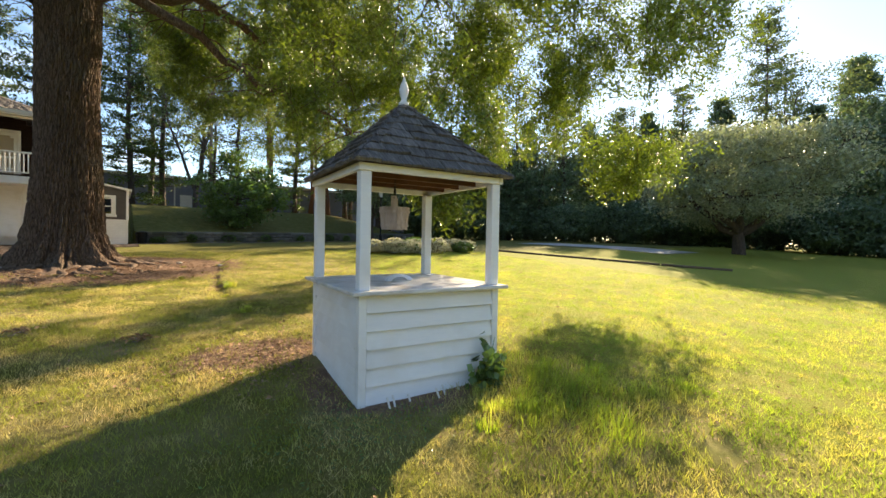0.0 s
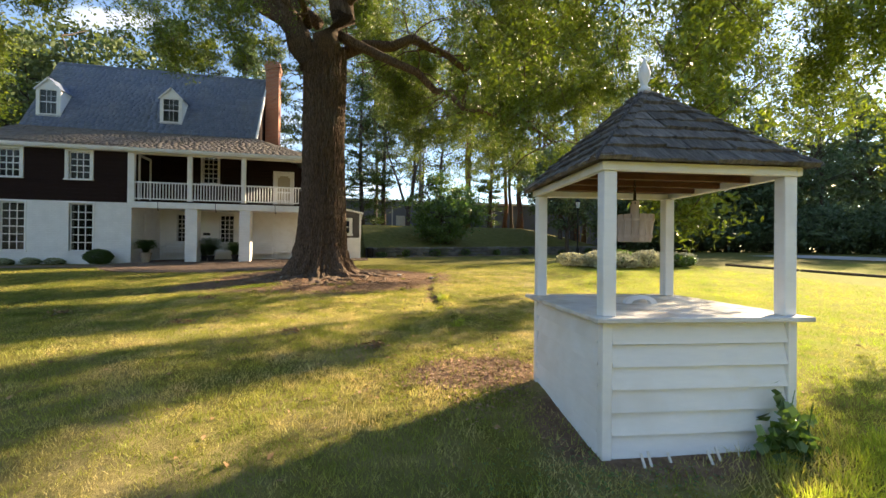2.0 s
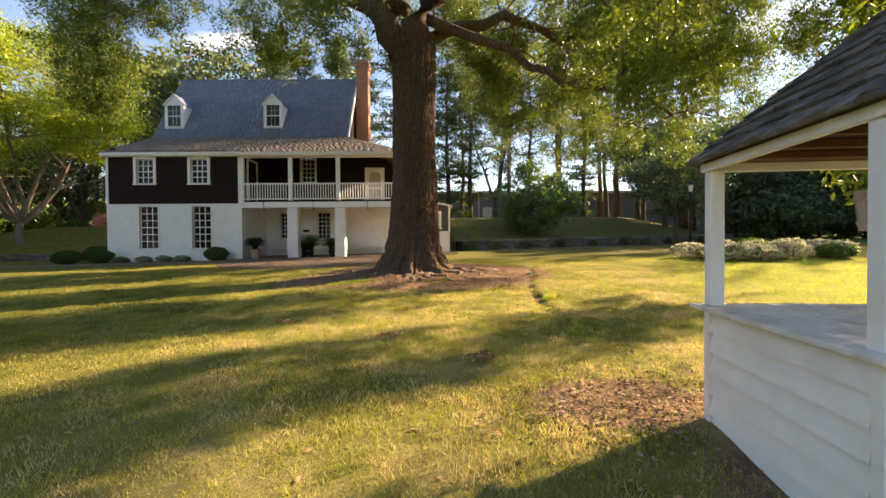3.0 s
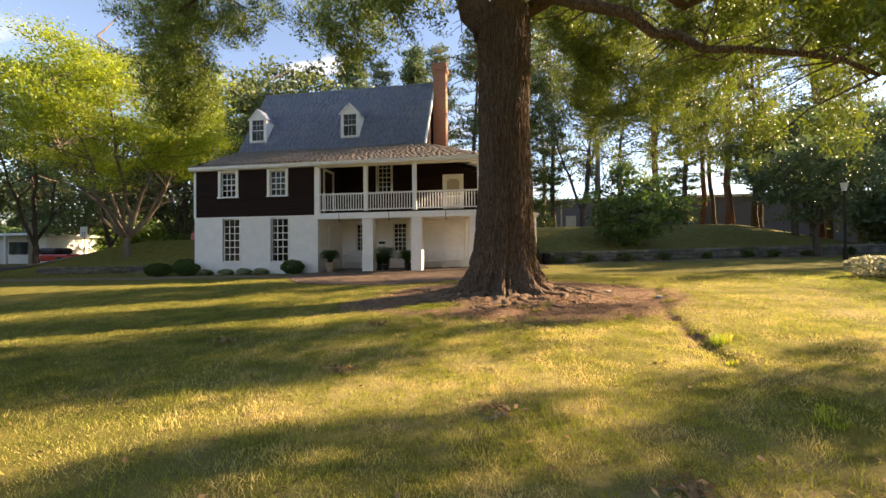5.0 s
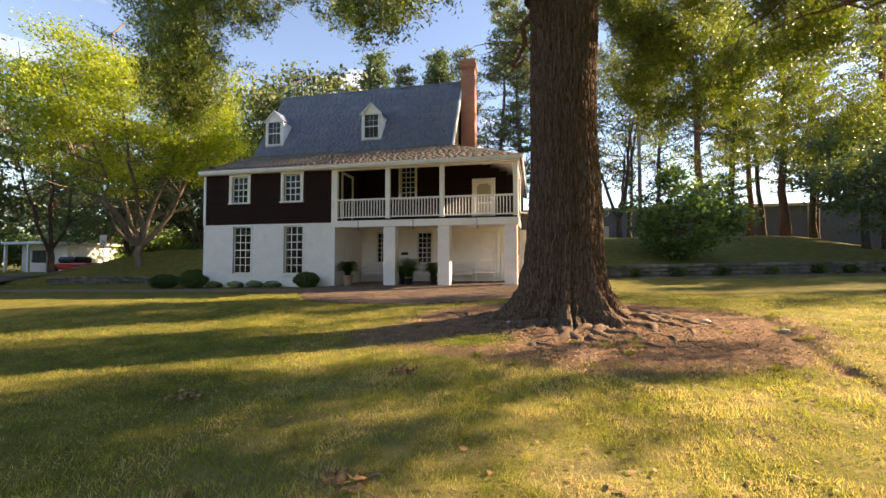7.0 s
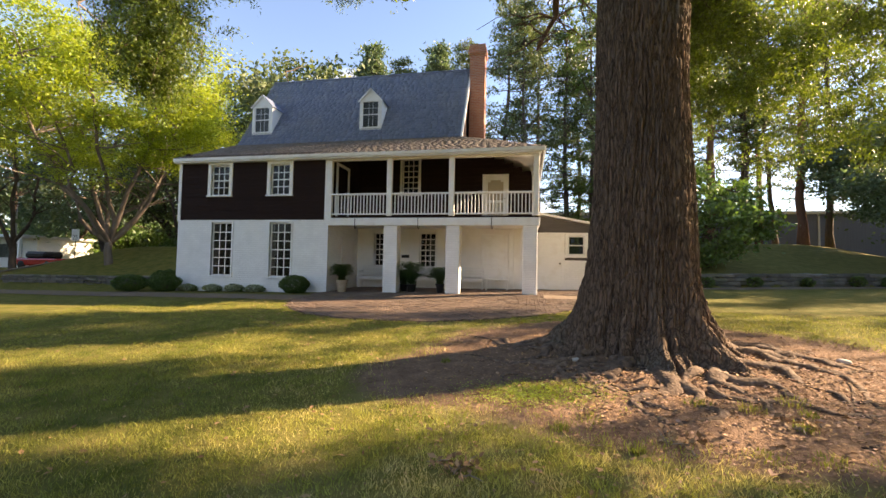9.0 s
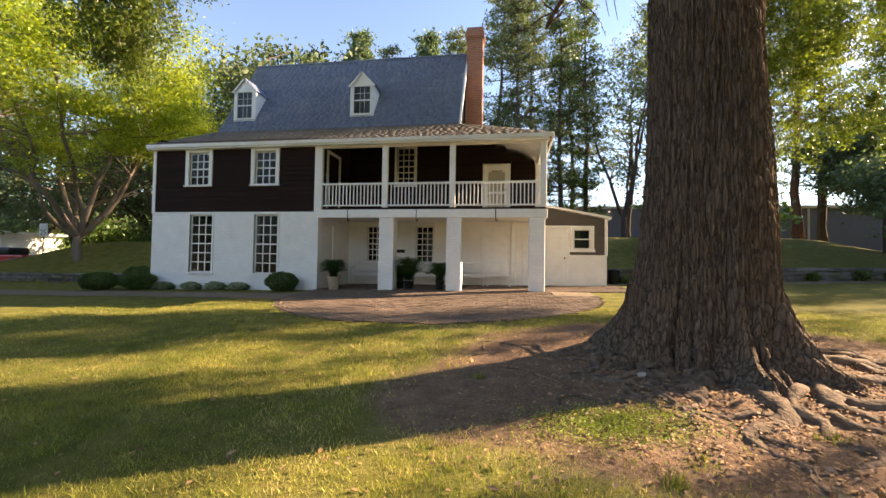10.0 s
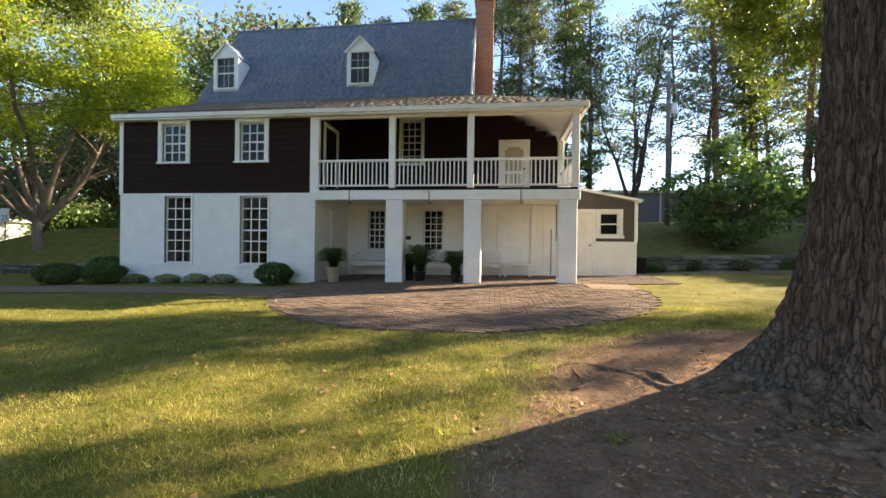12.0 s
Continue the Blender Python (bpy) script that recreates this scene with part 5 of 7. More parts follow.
# ---------------------------------------------------------------- the oak
def oak_trunk():
    """Trunk with long upright ridges of bark, spreading at the foot into buttresses with dark hollows between them."""
    rng = np.random.default_rng(11)
    na, nz = 460, 260
    zb = 0.42
    ang = np.linspace(0, 2 * math.pi, na, endpoint=False)
    toes = [(2 * math.pi * k / 15 + rng.normal(0, 0.1), rng.uniform(0.45, 1.0), rng.uniform(0.10, 0.26)) for k in range(14)] + [(-1.55, 0.8, 0.2), (-0.95, 0.9, 0.16), (-0.42, 0.8, 0.2)]
    turn = lambda a, c: (a - c + math.pi) % (2 * math.pi) - math.pi
    lob = np.array([sum(w * math.exp(-(turn(a, c) / g) ** 2) for c, w, g in toes) for a in ang])
    verts = []
    for j in range(nz):
        t = j / (nz - 1)
        z = zb + 6.63 * t ** 1.3
        h = max(z - 0.75, -0.33)
        hp = max(h, 0)
        base = 0.475 + 0.22 * math.exp(-hp / 2.4) + 0.36 * math.exp(-h / 0.40) + 0.06 * math.exp(-((h - 5.7) / 0.9) ** 2)
        foot = math.exp(-hp / 0.5)
        for k, a in enumerate(ang):
            c, s = math.cos(a), math.sin(a)
            r = base + (lob[k] - 0.36) * (0.27 * math.exp(-h / 0.32) + 0.055 * math.exp(-hp / 1.5))
            warp = 0.5 * noise.noise((c * 2, s * 2, z * 0.9))
            n1 = noise.noise((c * 5.5 + warp, s * 5.5, z * 0.55))
            n2 = noise.noise((c * 12 + 7, s * 12 + warp, z * 2.3))
            n3 = noise.noise((c * 24 + 3, s * 24, z * 5.5 + warp))
            n4 = noise.noise((c * 9, s * 9 + 4, z * 5.5))
            crack = max(0.0, 1 - abs(n1) / 0.14) * 0.030 + max(0.0, 1 - abs(n2) / 0.22) * 0.032 + max(0.0, 1 - abs(n3) / 0.28) * 0.016 + max(0.0, 1 - abs(n4) / 0.12) * 0.012
            r += 0.03 + 0.055 * max(math.cos(a - 2.41), 0) ** 2 - 1.25 * crack + 0.008 * noise.noise((c * 30, s * 30, z * 9)) + 0.045 * noise.noise((c, s, z * 0.5))
            r += foot * (0.06 * noise.noise((c * 3, s * 3, z * 2.5)) + 0.07 * noise.noise((c * 8, s * 8, z * 5)) + 0.05 * noise.noise((c * 17, s * 17, z * 10)))
            r -= 0.20 * math.exp(-hp / 0.45) * max(0.0, 1 - abs(noise.noise((c * 3.4 + 5, s * 3.4, z * 0.5))) / 0.11)
            verts.append((OAK[0] + r * c + 0.01 * h, OAK[1] + r * s, z))
    j, i = np.meshgrid(np.arange(nz - 1), np.arange(na), indexing="ij")
    i2 = (i + 1) % na
    q = np.stack([(j * na + i).ravel(), (j * na + i2).ravel(), ((j + 1) * na + i2).ravel(), ((j + 1) * na + i).ravel()], axis=1)
    return raw_mesh("trunk", np.array(verts), q, M_BARK, True)


oak = thing("oak_tree", (OAK[0], OAK[1], 0.8), "huge old oak with furrowed bark and a spreading crown", "tree")
place("trunk", oak_trunk(), oak, "furrowed brown trunk with flared roots")
rng = np.random.default_rng(21)
X0, Y0 = OAK
BOUGHS = [   # start, end, thickness at the start, sag
    ((X0 - 0.25, Y0, 6.5), (X0 - 2.6, Y0 + 0.4, 11.0), 0.42, 0.0),
    ((X0 + 0.15, Y0 - 0.1, 6.6), (X0 + 1.4, Y0 - 0.6, 12.5), 0.42, 0.0),
    ((X0 + 0.3, Y0 - 0.15, 7.5), (X0 + 6.2, Y0 - 1.5, 4.5), 0.15, 0.0),
    ((X0 + 0.3, Y0 - 0.2, 7.8), (X0 + 5.2, Y0 - 6.8, 6.0), 0.12, 1.3),
    ((X0 - 0.4, Y0 - 0.1, 7.6), (X0 - 2.2, Y0 - 7.5, 7.6), 0.11, 1.4),
    ((X0 - 0.6, Y0, 7.6), (X0 - 7.2, Y0 - 2.6, 8.6), 0.12, 1.2),
    ((X0 + 0.3, Y0 + 0.2, 7.0), (X0 + 8.0, Y0 + 2.0, 7.0), 0.18, 1.2),
    ((X0, Y0 + 0.4, 6.9), (X0 - 1.2, Y0 + 6.5, 8.2), 0.18, 1.2),
    ((X0 - 0.6, Y0 + 0.05, 7.6), (X0 - 10.6, Y0 + 2.6, 9.6), 0.20, 1.8),
    ((X0 - 0.2, Y0 + 0.4, 8.0), (X0 - 6.8, Y0 + 8.0, 12.6), 0.18, 1.4),
    ((X0 + 0.4, Y0 - 0.2, 8.4), (X0 + 9.4, Y0 - 6.2, 6.6), 0.12, 1.5),
]
twig_ends = []
for a, b, r, sag in BOUGHS:
    pts = grow(a, b, 12, 0.16, rng, sag)
    part("limb", tube(bmesh.new(), pts, [r * (1 - 0.78 * i / 11) for i in range(12)], 12), M_BARK, oak, smooth=True)
    bmt = bmesh.new()
    for i in range(3, 12):
        for _ in range(3):
            p = Vector(pts[i])
            q = p + Vector((rng.normal(0, 1.1), rng.normal(0, 1.1), rng.uniform(-0.9, 0.7)))
            tw = grow(p, q, 6, 0.07, rng, 0.15)
            tube(bmt, tw, [max(r * 0.16 * (1 - 0.8 * k / 5), 0.006) for k in range(6)], 5, cap=False)
            twig_ends.append(q)
    part("twigs", bmt, M_BARK, oak, kind="stuff")


def canopy_floor(x, y):
    """Underside of the oak's crown: arched near the trunk, drooping at the rim, lifted on the side of the house."""
    r = math.hypot(x - X0, y - Y0)
    n1 = noise.noise((x * 0.33, y * 0.33, 4.1))
    z = 7.3 - 0.022 * max(r - 1, 0) ** 2 + 0.9 * n1
    return z + 5.0 * (1 - step(-3.0, 1.2, x)) + 0.45 * max(y - 12.5, 0) * (1 - step(0.0, 3.5, x))


def canopy_reach(a):
    """How far the crown reaches, by angle; the lower right reaches over the well."""
    return 9.2 + 1.6 * math.sin(2 * a + 0.6) + 1.1 * noise.noise((math.cos(a) * 2, math.sin(a) * 2, 0.4)) + 4.6 * max(math.cos(a + 0.74), 0) ** 3


def sun_gap(x, y, z):
    """Gaps cut between the boughs along the sun's rays, to light chosen lawn strips."""
    c, al = 0.899 * y - 0.438 * x, 0.899 * x + 0.438 * y - 2.05 * (z - 0.4)
    return ((c < 2.0 and al > 1.5) or (2.6 < c < 4.6 and al > 0) or (6.55 < c < 7.75 and al > -1.5) or (7.75 < c < 9.4 and al > 4.3)
            or (abs(c - 10.95 + 0.15 * min(al, 0)) < 0.35 and al < 2.6) or (10.7 < c < 11.4 and 2.4 < al) or (9.8 < c < 11.3 and al > 4.0) or (13.5 < c < 14.7 and al < 3) or (10.15 < c < 11.2 and -0.3 < al < 4.3))


sprays = []
while len(sprays) < 7600:
    a, u = rng.uniform(0, 2 * math.pi), rng.uniform(0.1, 1)
    R = canopy_reach(a)
    r = R * math.sqrt(u)
    x, y = X0 + r * math.cos(a), Y0 + r * math.sin(a)
    if noise.noise((x * 0.55, y * 0.55, 9.0)) < -0.12 or (x < 0 and rng.uniform() < 0.35):
        continue
    z = canopy_floor(x, y) + abs(rng.normal(0, 1.0 + 0.13 * r)) + 0.15 * rng.normal()
    if r > R * 0.8 and rng.uniform() < 0.4:
        z -= rng.uniform(0.2, 1.3)
    if z < 2.2 or (sun_gap(x, y, z) and rng.uniform() < 0.93):
        continue
    if noise.noise((x * 0.75, y * 0.75, z * 1.05)) + 0.45 * noise.noise((x * 1.9, y * 1.9, z * 2.3 + 7)) < 0.02 + rng.normal(0, 0.05):
        continue
    if y > 5 and x < -1.8 and rng.uniform() < 0.86:
        continue
    sprays.append((x, y, z))
# thicker foliage added high in the crown, mostly unseen, to shade chosen lawn strips
thick = []
while len(thick) < 2300:
    a, r = rng.uniform(0, 2 * math.pi), 10.5 * math.sqrt(rng.uniform(0.02, 1))
    x, y = X0 + r * math.cos(a), Y0 + r * math.sin(a)
    z = canopy_floor(x, y) + rng.uniform(0.8, 4.0)
    c, al = 0.899 * y - 0.438 * x, 0.899 * x + 0.438 * y - 2.05 * (z - 0.4)
    if r > canopy_reach(a) or sun_gap(x, y, z) or not ((7.9 < c < 10.1 and al < 4.2) or (11.5 < c < 12.9 and al < 1) or (14.8 < c < 17.5 and al < 0)):
        continue
    thick.append((x, y, z))
sprays += thick
# a few long boughs hang behind the well and beside the house
# sprays at x 9.4 and 10.5 are placed to shade lawn right of the well
for cx, cy, z0, z1, rad, n in ((3.6, 4.9, 1.9, 4.2, 0.42, 75), (9.4, 5.5, 2.8, 4.0, 0.62, 80), (8.2, 7.0, 3.8, 6.0, 0.9, 90), (-11.5, 15.4, 6.0, 10.6, 0.95, 560), (-13.2, 16.6, 8.6, 11.8, 1.1, 150), (-9.9, 16.0, 9.0, 11.5, 1.0, 140), (-8.9, 20.4, 11.3, 13.6, 0.8, 110), (-6.8, 20.9, 11.8, 14.0, 0.9, 120), (-5.2, 18.6, 11.0, 13.0, 0.8, 90), (10.5, 5.35, 3.0, 4.0, 0.75, 38), (9.6, 4.2, 5.4, 8.2, 1.2, 170), (8.0, 3.6, 6.2, 8.6, 1.1, 120), (11.0, 5.2, 5.4, 8.0, 1.2, 120), (-4.6, 12.6, 6.2, 7.6, 0.8, 90), (-2.9, 11.6, 6.4, 7.6, 0.7, 60), (2.4, 7.2, 3.4, 5.4, 0.7, 90)):
    for _ in range(n):
        z = rng.uniform(z0, z1)
        k = rad * (0.45 + 0.55 * (z - z0) / (z1 - z0))
        sprays.append((cx + rng.normal(0, k), cy + rng.normal(0, k), z))
S = np.array(sprays)
per = 62
d = rng.normal(0, 1, S.shape)
d[:, 2] = -np.abs(d[:, 2]) * 0.8 - 0.25
d /= np.linalg.norm(d, axis=1)[:, None]
ts = rng.uniform(-0.5, 0.5, (len(S), per, 1))
C = S[:, None, :] + d[:, None, :] * ts * 0.75 + rng.normal(0, 0.085, (len(S), per, 3))
place("crown", leaf_mesh("crown", C.reshape(-1, 3), 0.095, rng, M_OAKLEAF, 0.34, 0.5), oak, "backlit green leaves in hanging sprays", kind="stuff")
bmt = bmesh.new()
for k in range(0, len(S), 3):
    p = S[k]
    tube(bmt, [tuple(p - d[k] * 0.6 + np.array((0, 0, 0.1))), tuple(p), tuple(p + d[k] * 0.45)], [0.007, 0.005, 0.002], 4, cap=False)
part("fine_twigs", bmt, M_BARK, oak, kind="stuff")
# surface roots, knotted and half buried; the larger ones fork
rr_ = np.random.default_rng(12)


def surface_root(a0, rad0, L, r0, seed, bend):
    """One gnarled root that runs outwards from the foot of the oak and sinks into the soil."""
    pts, rr, n = [], [], 26
    for i in range(n):
        t = i / (n - 1)
        rad = rad0 + L * t
        aa = a0 + bend * t + 0.13 * math.sin(t * 6 + seed) * t + 0.05 * math.sin(t * 15 + seed * 2)
        x, y = X0 + rad * math.cos(aa), Y0 + rad * math.sin(aa)
        rr.append(max(r0 * (1 - 0.82 * t) * (1 + 0.6 * noise.noise((x * 6, y * 6, seed)) + 0.5 * noise.noise((x * 17, y * 17, seed))), 0.012))
        pts.append((x, y, ground_z(x, y) + rr[-1] * (-0.15 - 0.4 * t + 0.55 * noise.noise((x * 2.1, y * 2.1, seed + 9))) + 0.13 * math.exp(-(rad - 0.8) / 0.25) + 0.035 * noise.noise((x * 4, y * 4, seed + 4))))
    bm = tube(bmesh.new(), pts, rr, 14)
    for v in bm.verts:
        v.co += Vector((noise.noise(v.co * 13), noise.noise(v.co * 13 + Vector((9, 0, 0))), 0.8 * noise.noise(v.co * 19))) * 0.28 * r0
        v.co.z -= 0.35 * max(v.co.z - ground_z(v.co.x, v.co.y), 0)
    part("root", bm, M_ROOT, oak, smooth=True)


for k in range(10):
    a0 = -3.3 + 3.9 * k / 9 + rr_.normal(0, 0.06)
    L, r0, bend = rr_.uniform(0.8, 1.9), rr_.uniform(0.08, 0.15), rr_.normal(0, 0.22)
    surface_root(a0, 0.72, L, r0, k * 1.7, bend)
    surface_root(a0 + 0.3 * bend + rr_.normal(0, 0.12), 0.85 + 0.25 * L, L * 0.7, r0 * 0.6, k * 2.3 + 40, -1.5 * bend + rr_.normal(0, 0.2))
for k in range(11):
    surface_root(rr_.uniform(-2.6, 0.3), rr_.uniform(0.9, 1.7), rr_.uniform(0.5, 1.2), rr_.uniform(0.025, 0.05), k * 3.1 + 80, rr_.normal(0, 0.5))


# ---------------------------------------------------------------- other trees
def conifer_meshes(seed, h, spread, leaf, n, mat, base=0.25, bark=None, taper=0.9, clump=0.5, up=0.2, per=70, girth=0.0115):
    """A tall, thin-limbed pine or cedar in separate feathery boughs: meshes of trunk and crown round the origin."""
    rng = np.random.default_rng(seed)
    bm = bmesh.new()
    stem = grow((0, 0, -0.3), (rng.normal(0, 0.4), rng.normal(0, 0.4), h), 14, 0.09, rng)
    tube(bm, stem, [girth * h * (1 - 0.9 * i / 13) * (1.4 if i == 0 else 1) for i in range(14)], 10)
    cent = []
    for _ in range(int(n)):
        t = rng.uniform(base, 1.0) ** 0.9
        a = rng.uniform(0, 2 * math.pi)
        L = spread * (1.08 - taper * t) * rng.uniform(0.45, 1.15)
        k = min(int(t * 13), 12)
        o = np.array(stem[k]) + (np.array(stem[k + 1]) - np.array(stem[k])) * (t * 13 - k)
        e = o + np.array((L * math.cos(a), L * math.sin(a), L * rng.normal(up, 0.16)))
        mid = (o + e) / 2 + np.array((0, 0, -0.06 * L))
        tube(bm, [tuple(o), tuple(mid), tuple(e)], [0.045, 0.028, 0.01], 4, cap=False)
        f = rng.uniform(0.35, 1.05, per) ** 0.8
        side = rng.normal(0, 1, per) * clump * (0.35 + 0.5 * f)
        pts = o + (e - o) * f[:, None]
        pts[:, 0] += -math.sin(a) * side + rng.normal(0, 0.12, per)
        pts[:, 1] += math.cos(a) * side + rng.normal(0, 0.12, per)
        pts[:, 2] += rng.normal(0, 0.22 * clump, per) - 0.12 * np.abs(side)
        cent.append(pts)
    me = bpy.data.meshes.new("trunk")
    bm.to_mesh(me)
    bm.free()
    return finish(me, bark or M_BARK2, True), leaf_mesh("crown", np.concatenate(cent), leaf, rng, mat, 0.4, 0.15)


def broadleaf_meshes(seed, h, w, leaf, n_clumps, per, mat, stems=5, fork=0.22, bark=None, flat_bottom=0.3, spread=0.5, trunk_r=0.22, flat=0.0, layer=0.4):
    """A spreading tree: meshes of trunk with limbs, and crown."""
    rng = np.random.default_rng(seed)
    bm = bmesh.new()
    fz = h * fork
    tube(bm, grow((0, 0, -0.3), (0, 0, fz), 6, 0.03, rng), [trunk_r * (1.5 if i == 0 else 1.15 - 0.05 * i) for i in range(6)], 12)
    tips = []
    for s in range(stems):
        a = 2 * math.pi * (s + rng.uniform(-0.3, 0.3)) / stems
        k = rng.uniform(0.45, 0.85)
        e = (w * 0.5 * k * math.cos(a), w * 0.5 * k * math.sin(a), h * rng.uniform(0.6, 0.9))
        pts = grow((0, 0, fz * 0.9), e, 9, 0.05 * w * 0.3, rng, -0.05 * h)
        tube(bm, pts, [trunk_r * 0.7 * (1 - 0.85 * i / 8) for i in range(9)], 8, cap=False)
        for i in range(3, 9):
            for _ in range(2):
                q = Vector(pts[i]) + Vector((rng.normal(0, 0.12 * w), rng.normal(0, 0.12 * w), rng.uniform(-0.02, 0.14) * h))
                tube(bm, grow(pts[i], q, 5, 0.05, rng), [0.05 * trunk_r / 0.22, 0.04, 0.03, 0.02, 0.01], 5, cap=False)
                tips.append(q)

    def inside(p):
        zc = h * (flat_bottom + (1 - flat_bottom) * 0.42)
        up = (p[2] - zc) / (h - zc) if p[2] > zc else (p[2] - zc) / (zc - h * flat_bottom)
        rr = (p[0] / (w / 2)) ** 2 + (p[1] / (w / 2)) ** 2 + up ** 2
        lump = noise.noise((p[0] * 3.2 / w + seed, p[1] * 3.2 / w, p[2] * 3.2 / h))
        return 0.22 < rr < 0.80 + 0.75 * lump and noise.noise((p[0] * 6 / w, p[1] * 6 / w + seed, p[2] * 9 / h)) > -0.08

    c = clumps(rng, n_clumps, per, (spread, spread, spread * layer), (-w / 2 * 1.15, -w / 2 * 1.15, h * flat_bottom * 0.8), (w / 2 * 1.15, w / 2 * 1.15, h * 1.06), inside)
    me = bpy.data.meshes.new("trunk")
    bm.to_mesh(me)
    bm.free()
    return finish(me, bark or M_BARK2, True), leaf_mesh("crown", c, leaf, rng, mat, 0.55, 0.2, flat)


def plant_tree(meshes, x, y, rz, s, label, group="", category="tree", name="tree", sz=None):
    t = thing(name, (x, y, ground_z(x, y)), label, category, group)
    t.matrix_basis = pose(x, y, ground_z(x, y) - 0.05, 0, 0, rz) @ Matrix.Diagonal((s, s, sz or s, 1))
    for nm, me in zip(("trunk", "crown"), meshes):
        ob = new(nm, me)
        ob.parent = t
    return t


PINE_A = conifer_meshes(31, 20, 3.9, 0.24, 120, M_PINE, base=0.2, taper=0.8)
PINE_B = conifer_meshes(32, 22, 3.4, 0.23, 85, M_PINE, base=0.32, bark=M_BARK3, taper=0.7, girth=0.0125)
CEDAR = conifer_meshes(33, 15, 4.6, 0.30, 170, M_DARKLEAF, base=0.06, taper=1.0, clump=0.7, up=0.1)
IVYTREE = conifer_meshes(34, 19, 1.7, 0.22, 190, M_IVY, base=0.02, taper=0.45, clump=0.4, per=50)
THIN = conifer_meshes(35, 17, 4.2, 0.22, 62, M_PINE, base=0.25, taper=0.5, clump=0.5, up=0.45)
WOOD = broadleaf_meshes(36, 15, 11, 0.42, 330, 26, M_DARKLEAF, stems=5, fork=0.2, flat_bottom=0.1, spread=0.8, trunk_r=0.3)
GREEN = broadleaf_meshes(37, 14, 10, 0.36, 330, 26, M_PINE, stems=6, fork=0.2, flat_bottom=0.2, spread=0.7, trunk_r=0.26)
LOW = broadleaf_meshes(39, 11, 9.5, 0.30, 260, 40, M_DARKLEAF, stems=5, fork=0.28, flat_bottom=0.26, spread=0.7, trunk_r=0.22)
FORKED = broadleaf_meshes(40, 14, 9, 0.22, 120, 40, M_PINE, stems=4, fork=0.12, flat_bottom=0.22, spread=0.55, trunk_r=0.2)
rng = np.random.default_rng(77)

# screen of tall trees on the bank behind
for i, (x, y, kind, s) in enumerate([(0.6, 39, IVYTREE, 1.0), (2.6, 41, IVYTREE, 1.05), (4.6, 38, FORKED, 1.0), (8.2, 42, THIN, 1.0), (10.6, 40, PINE_B, 1.05), (13.2, 41, IVYTREE, 0.95), (15.2, 38, PINE_B, 1.0), (18.0, 40, PINE_A, 1.0), (20.4, 37, PINE_B, 1.1), (23, 40, PINE_A, 1.0), (-1.5, 42, PINE_A, 1.0), (-4.0, 40, PINE_A, 1.05), (26, 41, PINE_A, 1.0), (17, 47, PINE_B, 1.0), (-2.6, 37, PINE_A, 0.95), (2.0, 45, PINE_A, 0.95), (6.8, 45, THIN, 1.0), (14, 43, PINE_A, 1.0), (16.8, 44, THIN, 1.1), (20.5, 44, PINE_A, 1.05), (11.5, 43.5, THIN, 1.1)]):
    plant_tree(kind, x, y, rng.uniform(0, 360), s, "tall thin tree wrapped in ivy on the grass bank" if kind is IVYTREE else "tall thin pine standing on the grass bank", "trees on the bank")
# low dark trees in front of the long building
for x, y, s_ in [(14.8, 28.2, 0.62), (17.5, 34.5, 0.8), (19.5, 36, 0.85), (23.5, 34, 0.9), (28, 35, 0.95), (33, 32, 0.95)]:
    plant_tree(LOW, x, y, rng.uniform(0, 360), s_, "dark spreading tree on the bank", "trees on the bank")
# behind the house
for x, y, kind, s in [(-7.5, 42, PINE_A, 0.9), (-10.5, 44, CEDAR, 1.25), (-13.5, 43, PINE_A, 0.88), (-17, 44, CEDAR, 1.3), (-20.5, 42, GREEN, 1.25), (-24, 40, GREEN, 1.2), (-29, 44, CEDAR, 1.2), (-34, 40, GREEN, 1.0)]:
    plant_tree(kind, x, y, rng.uniform(0, 360), s, "tall green tree rising behind the house", "trees behind the house")
# dark wood beyond the lawn
UNDER = broadleaf_meshes(38, 6.0, 9, 0.40, 300, 26, M_DARKLEAF, stems=6, fork=0.05, flat_bottom=0.0, spread=0.7, trunk_r=0.12)
for i in range(34):
    a = radians(40 + 64 * (i + rng.uniform(0, 0.6)) / 34)
    r = rng.uniform(44, 60)
    kind = (CEDAR, WOOD, PINE_A, THIN)[i % 4]
    plant_tree(kind, r * math.sin(a), r * math.cos(a), rng.uniform(0, 360), rng.uniform(0.75, 1.1), "dark tree in the wood beyond the lawn", "wood beyond the lawn")
for i in range(28):
    a = radians(34 + 76 * (i + rng.uniform(0, 0.6)) / 28)
    r = rng.uniform(41, 47)
    plant_tree(UNDER, r * math.sin(a), r * math.cos(a), rng.uniform(0, 360), rng.uniform(0.5, 0.85), "dark bushy undergrowth at the wood's edge", "undergrowth at the wood's edge", "shrub", "undergrowth")
for i in range(40):
    a = radians(-75 + 190 * (i + rng.uniform(0, 0.8)) / 40)
    r = rng.uniform(78, 100)
    plant_tree((WOOD, CEDAR)[i % 2], r * math.sin(a), r * math.cos(a), rng.uniform(0, 360), rng.uniform(0.9, 1.15) * (0.5 if -12 < math.degrees(a) < 38 else 1), "distant dark tree on the skyline", "distant trees")
for x, y, s_ in [(52, 7.5, 1.15), (51, 1.0, 1.2), (55, -6, 1.2)]:
    plant_tree(CEDAR, x, y, rng.uniform(0, 360), s_, "dark tree in the wood beyond the lawn", "wood beyond the lawn")
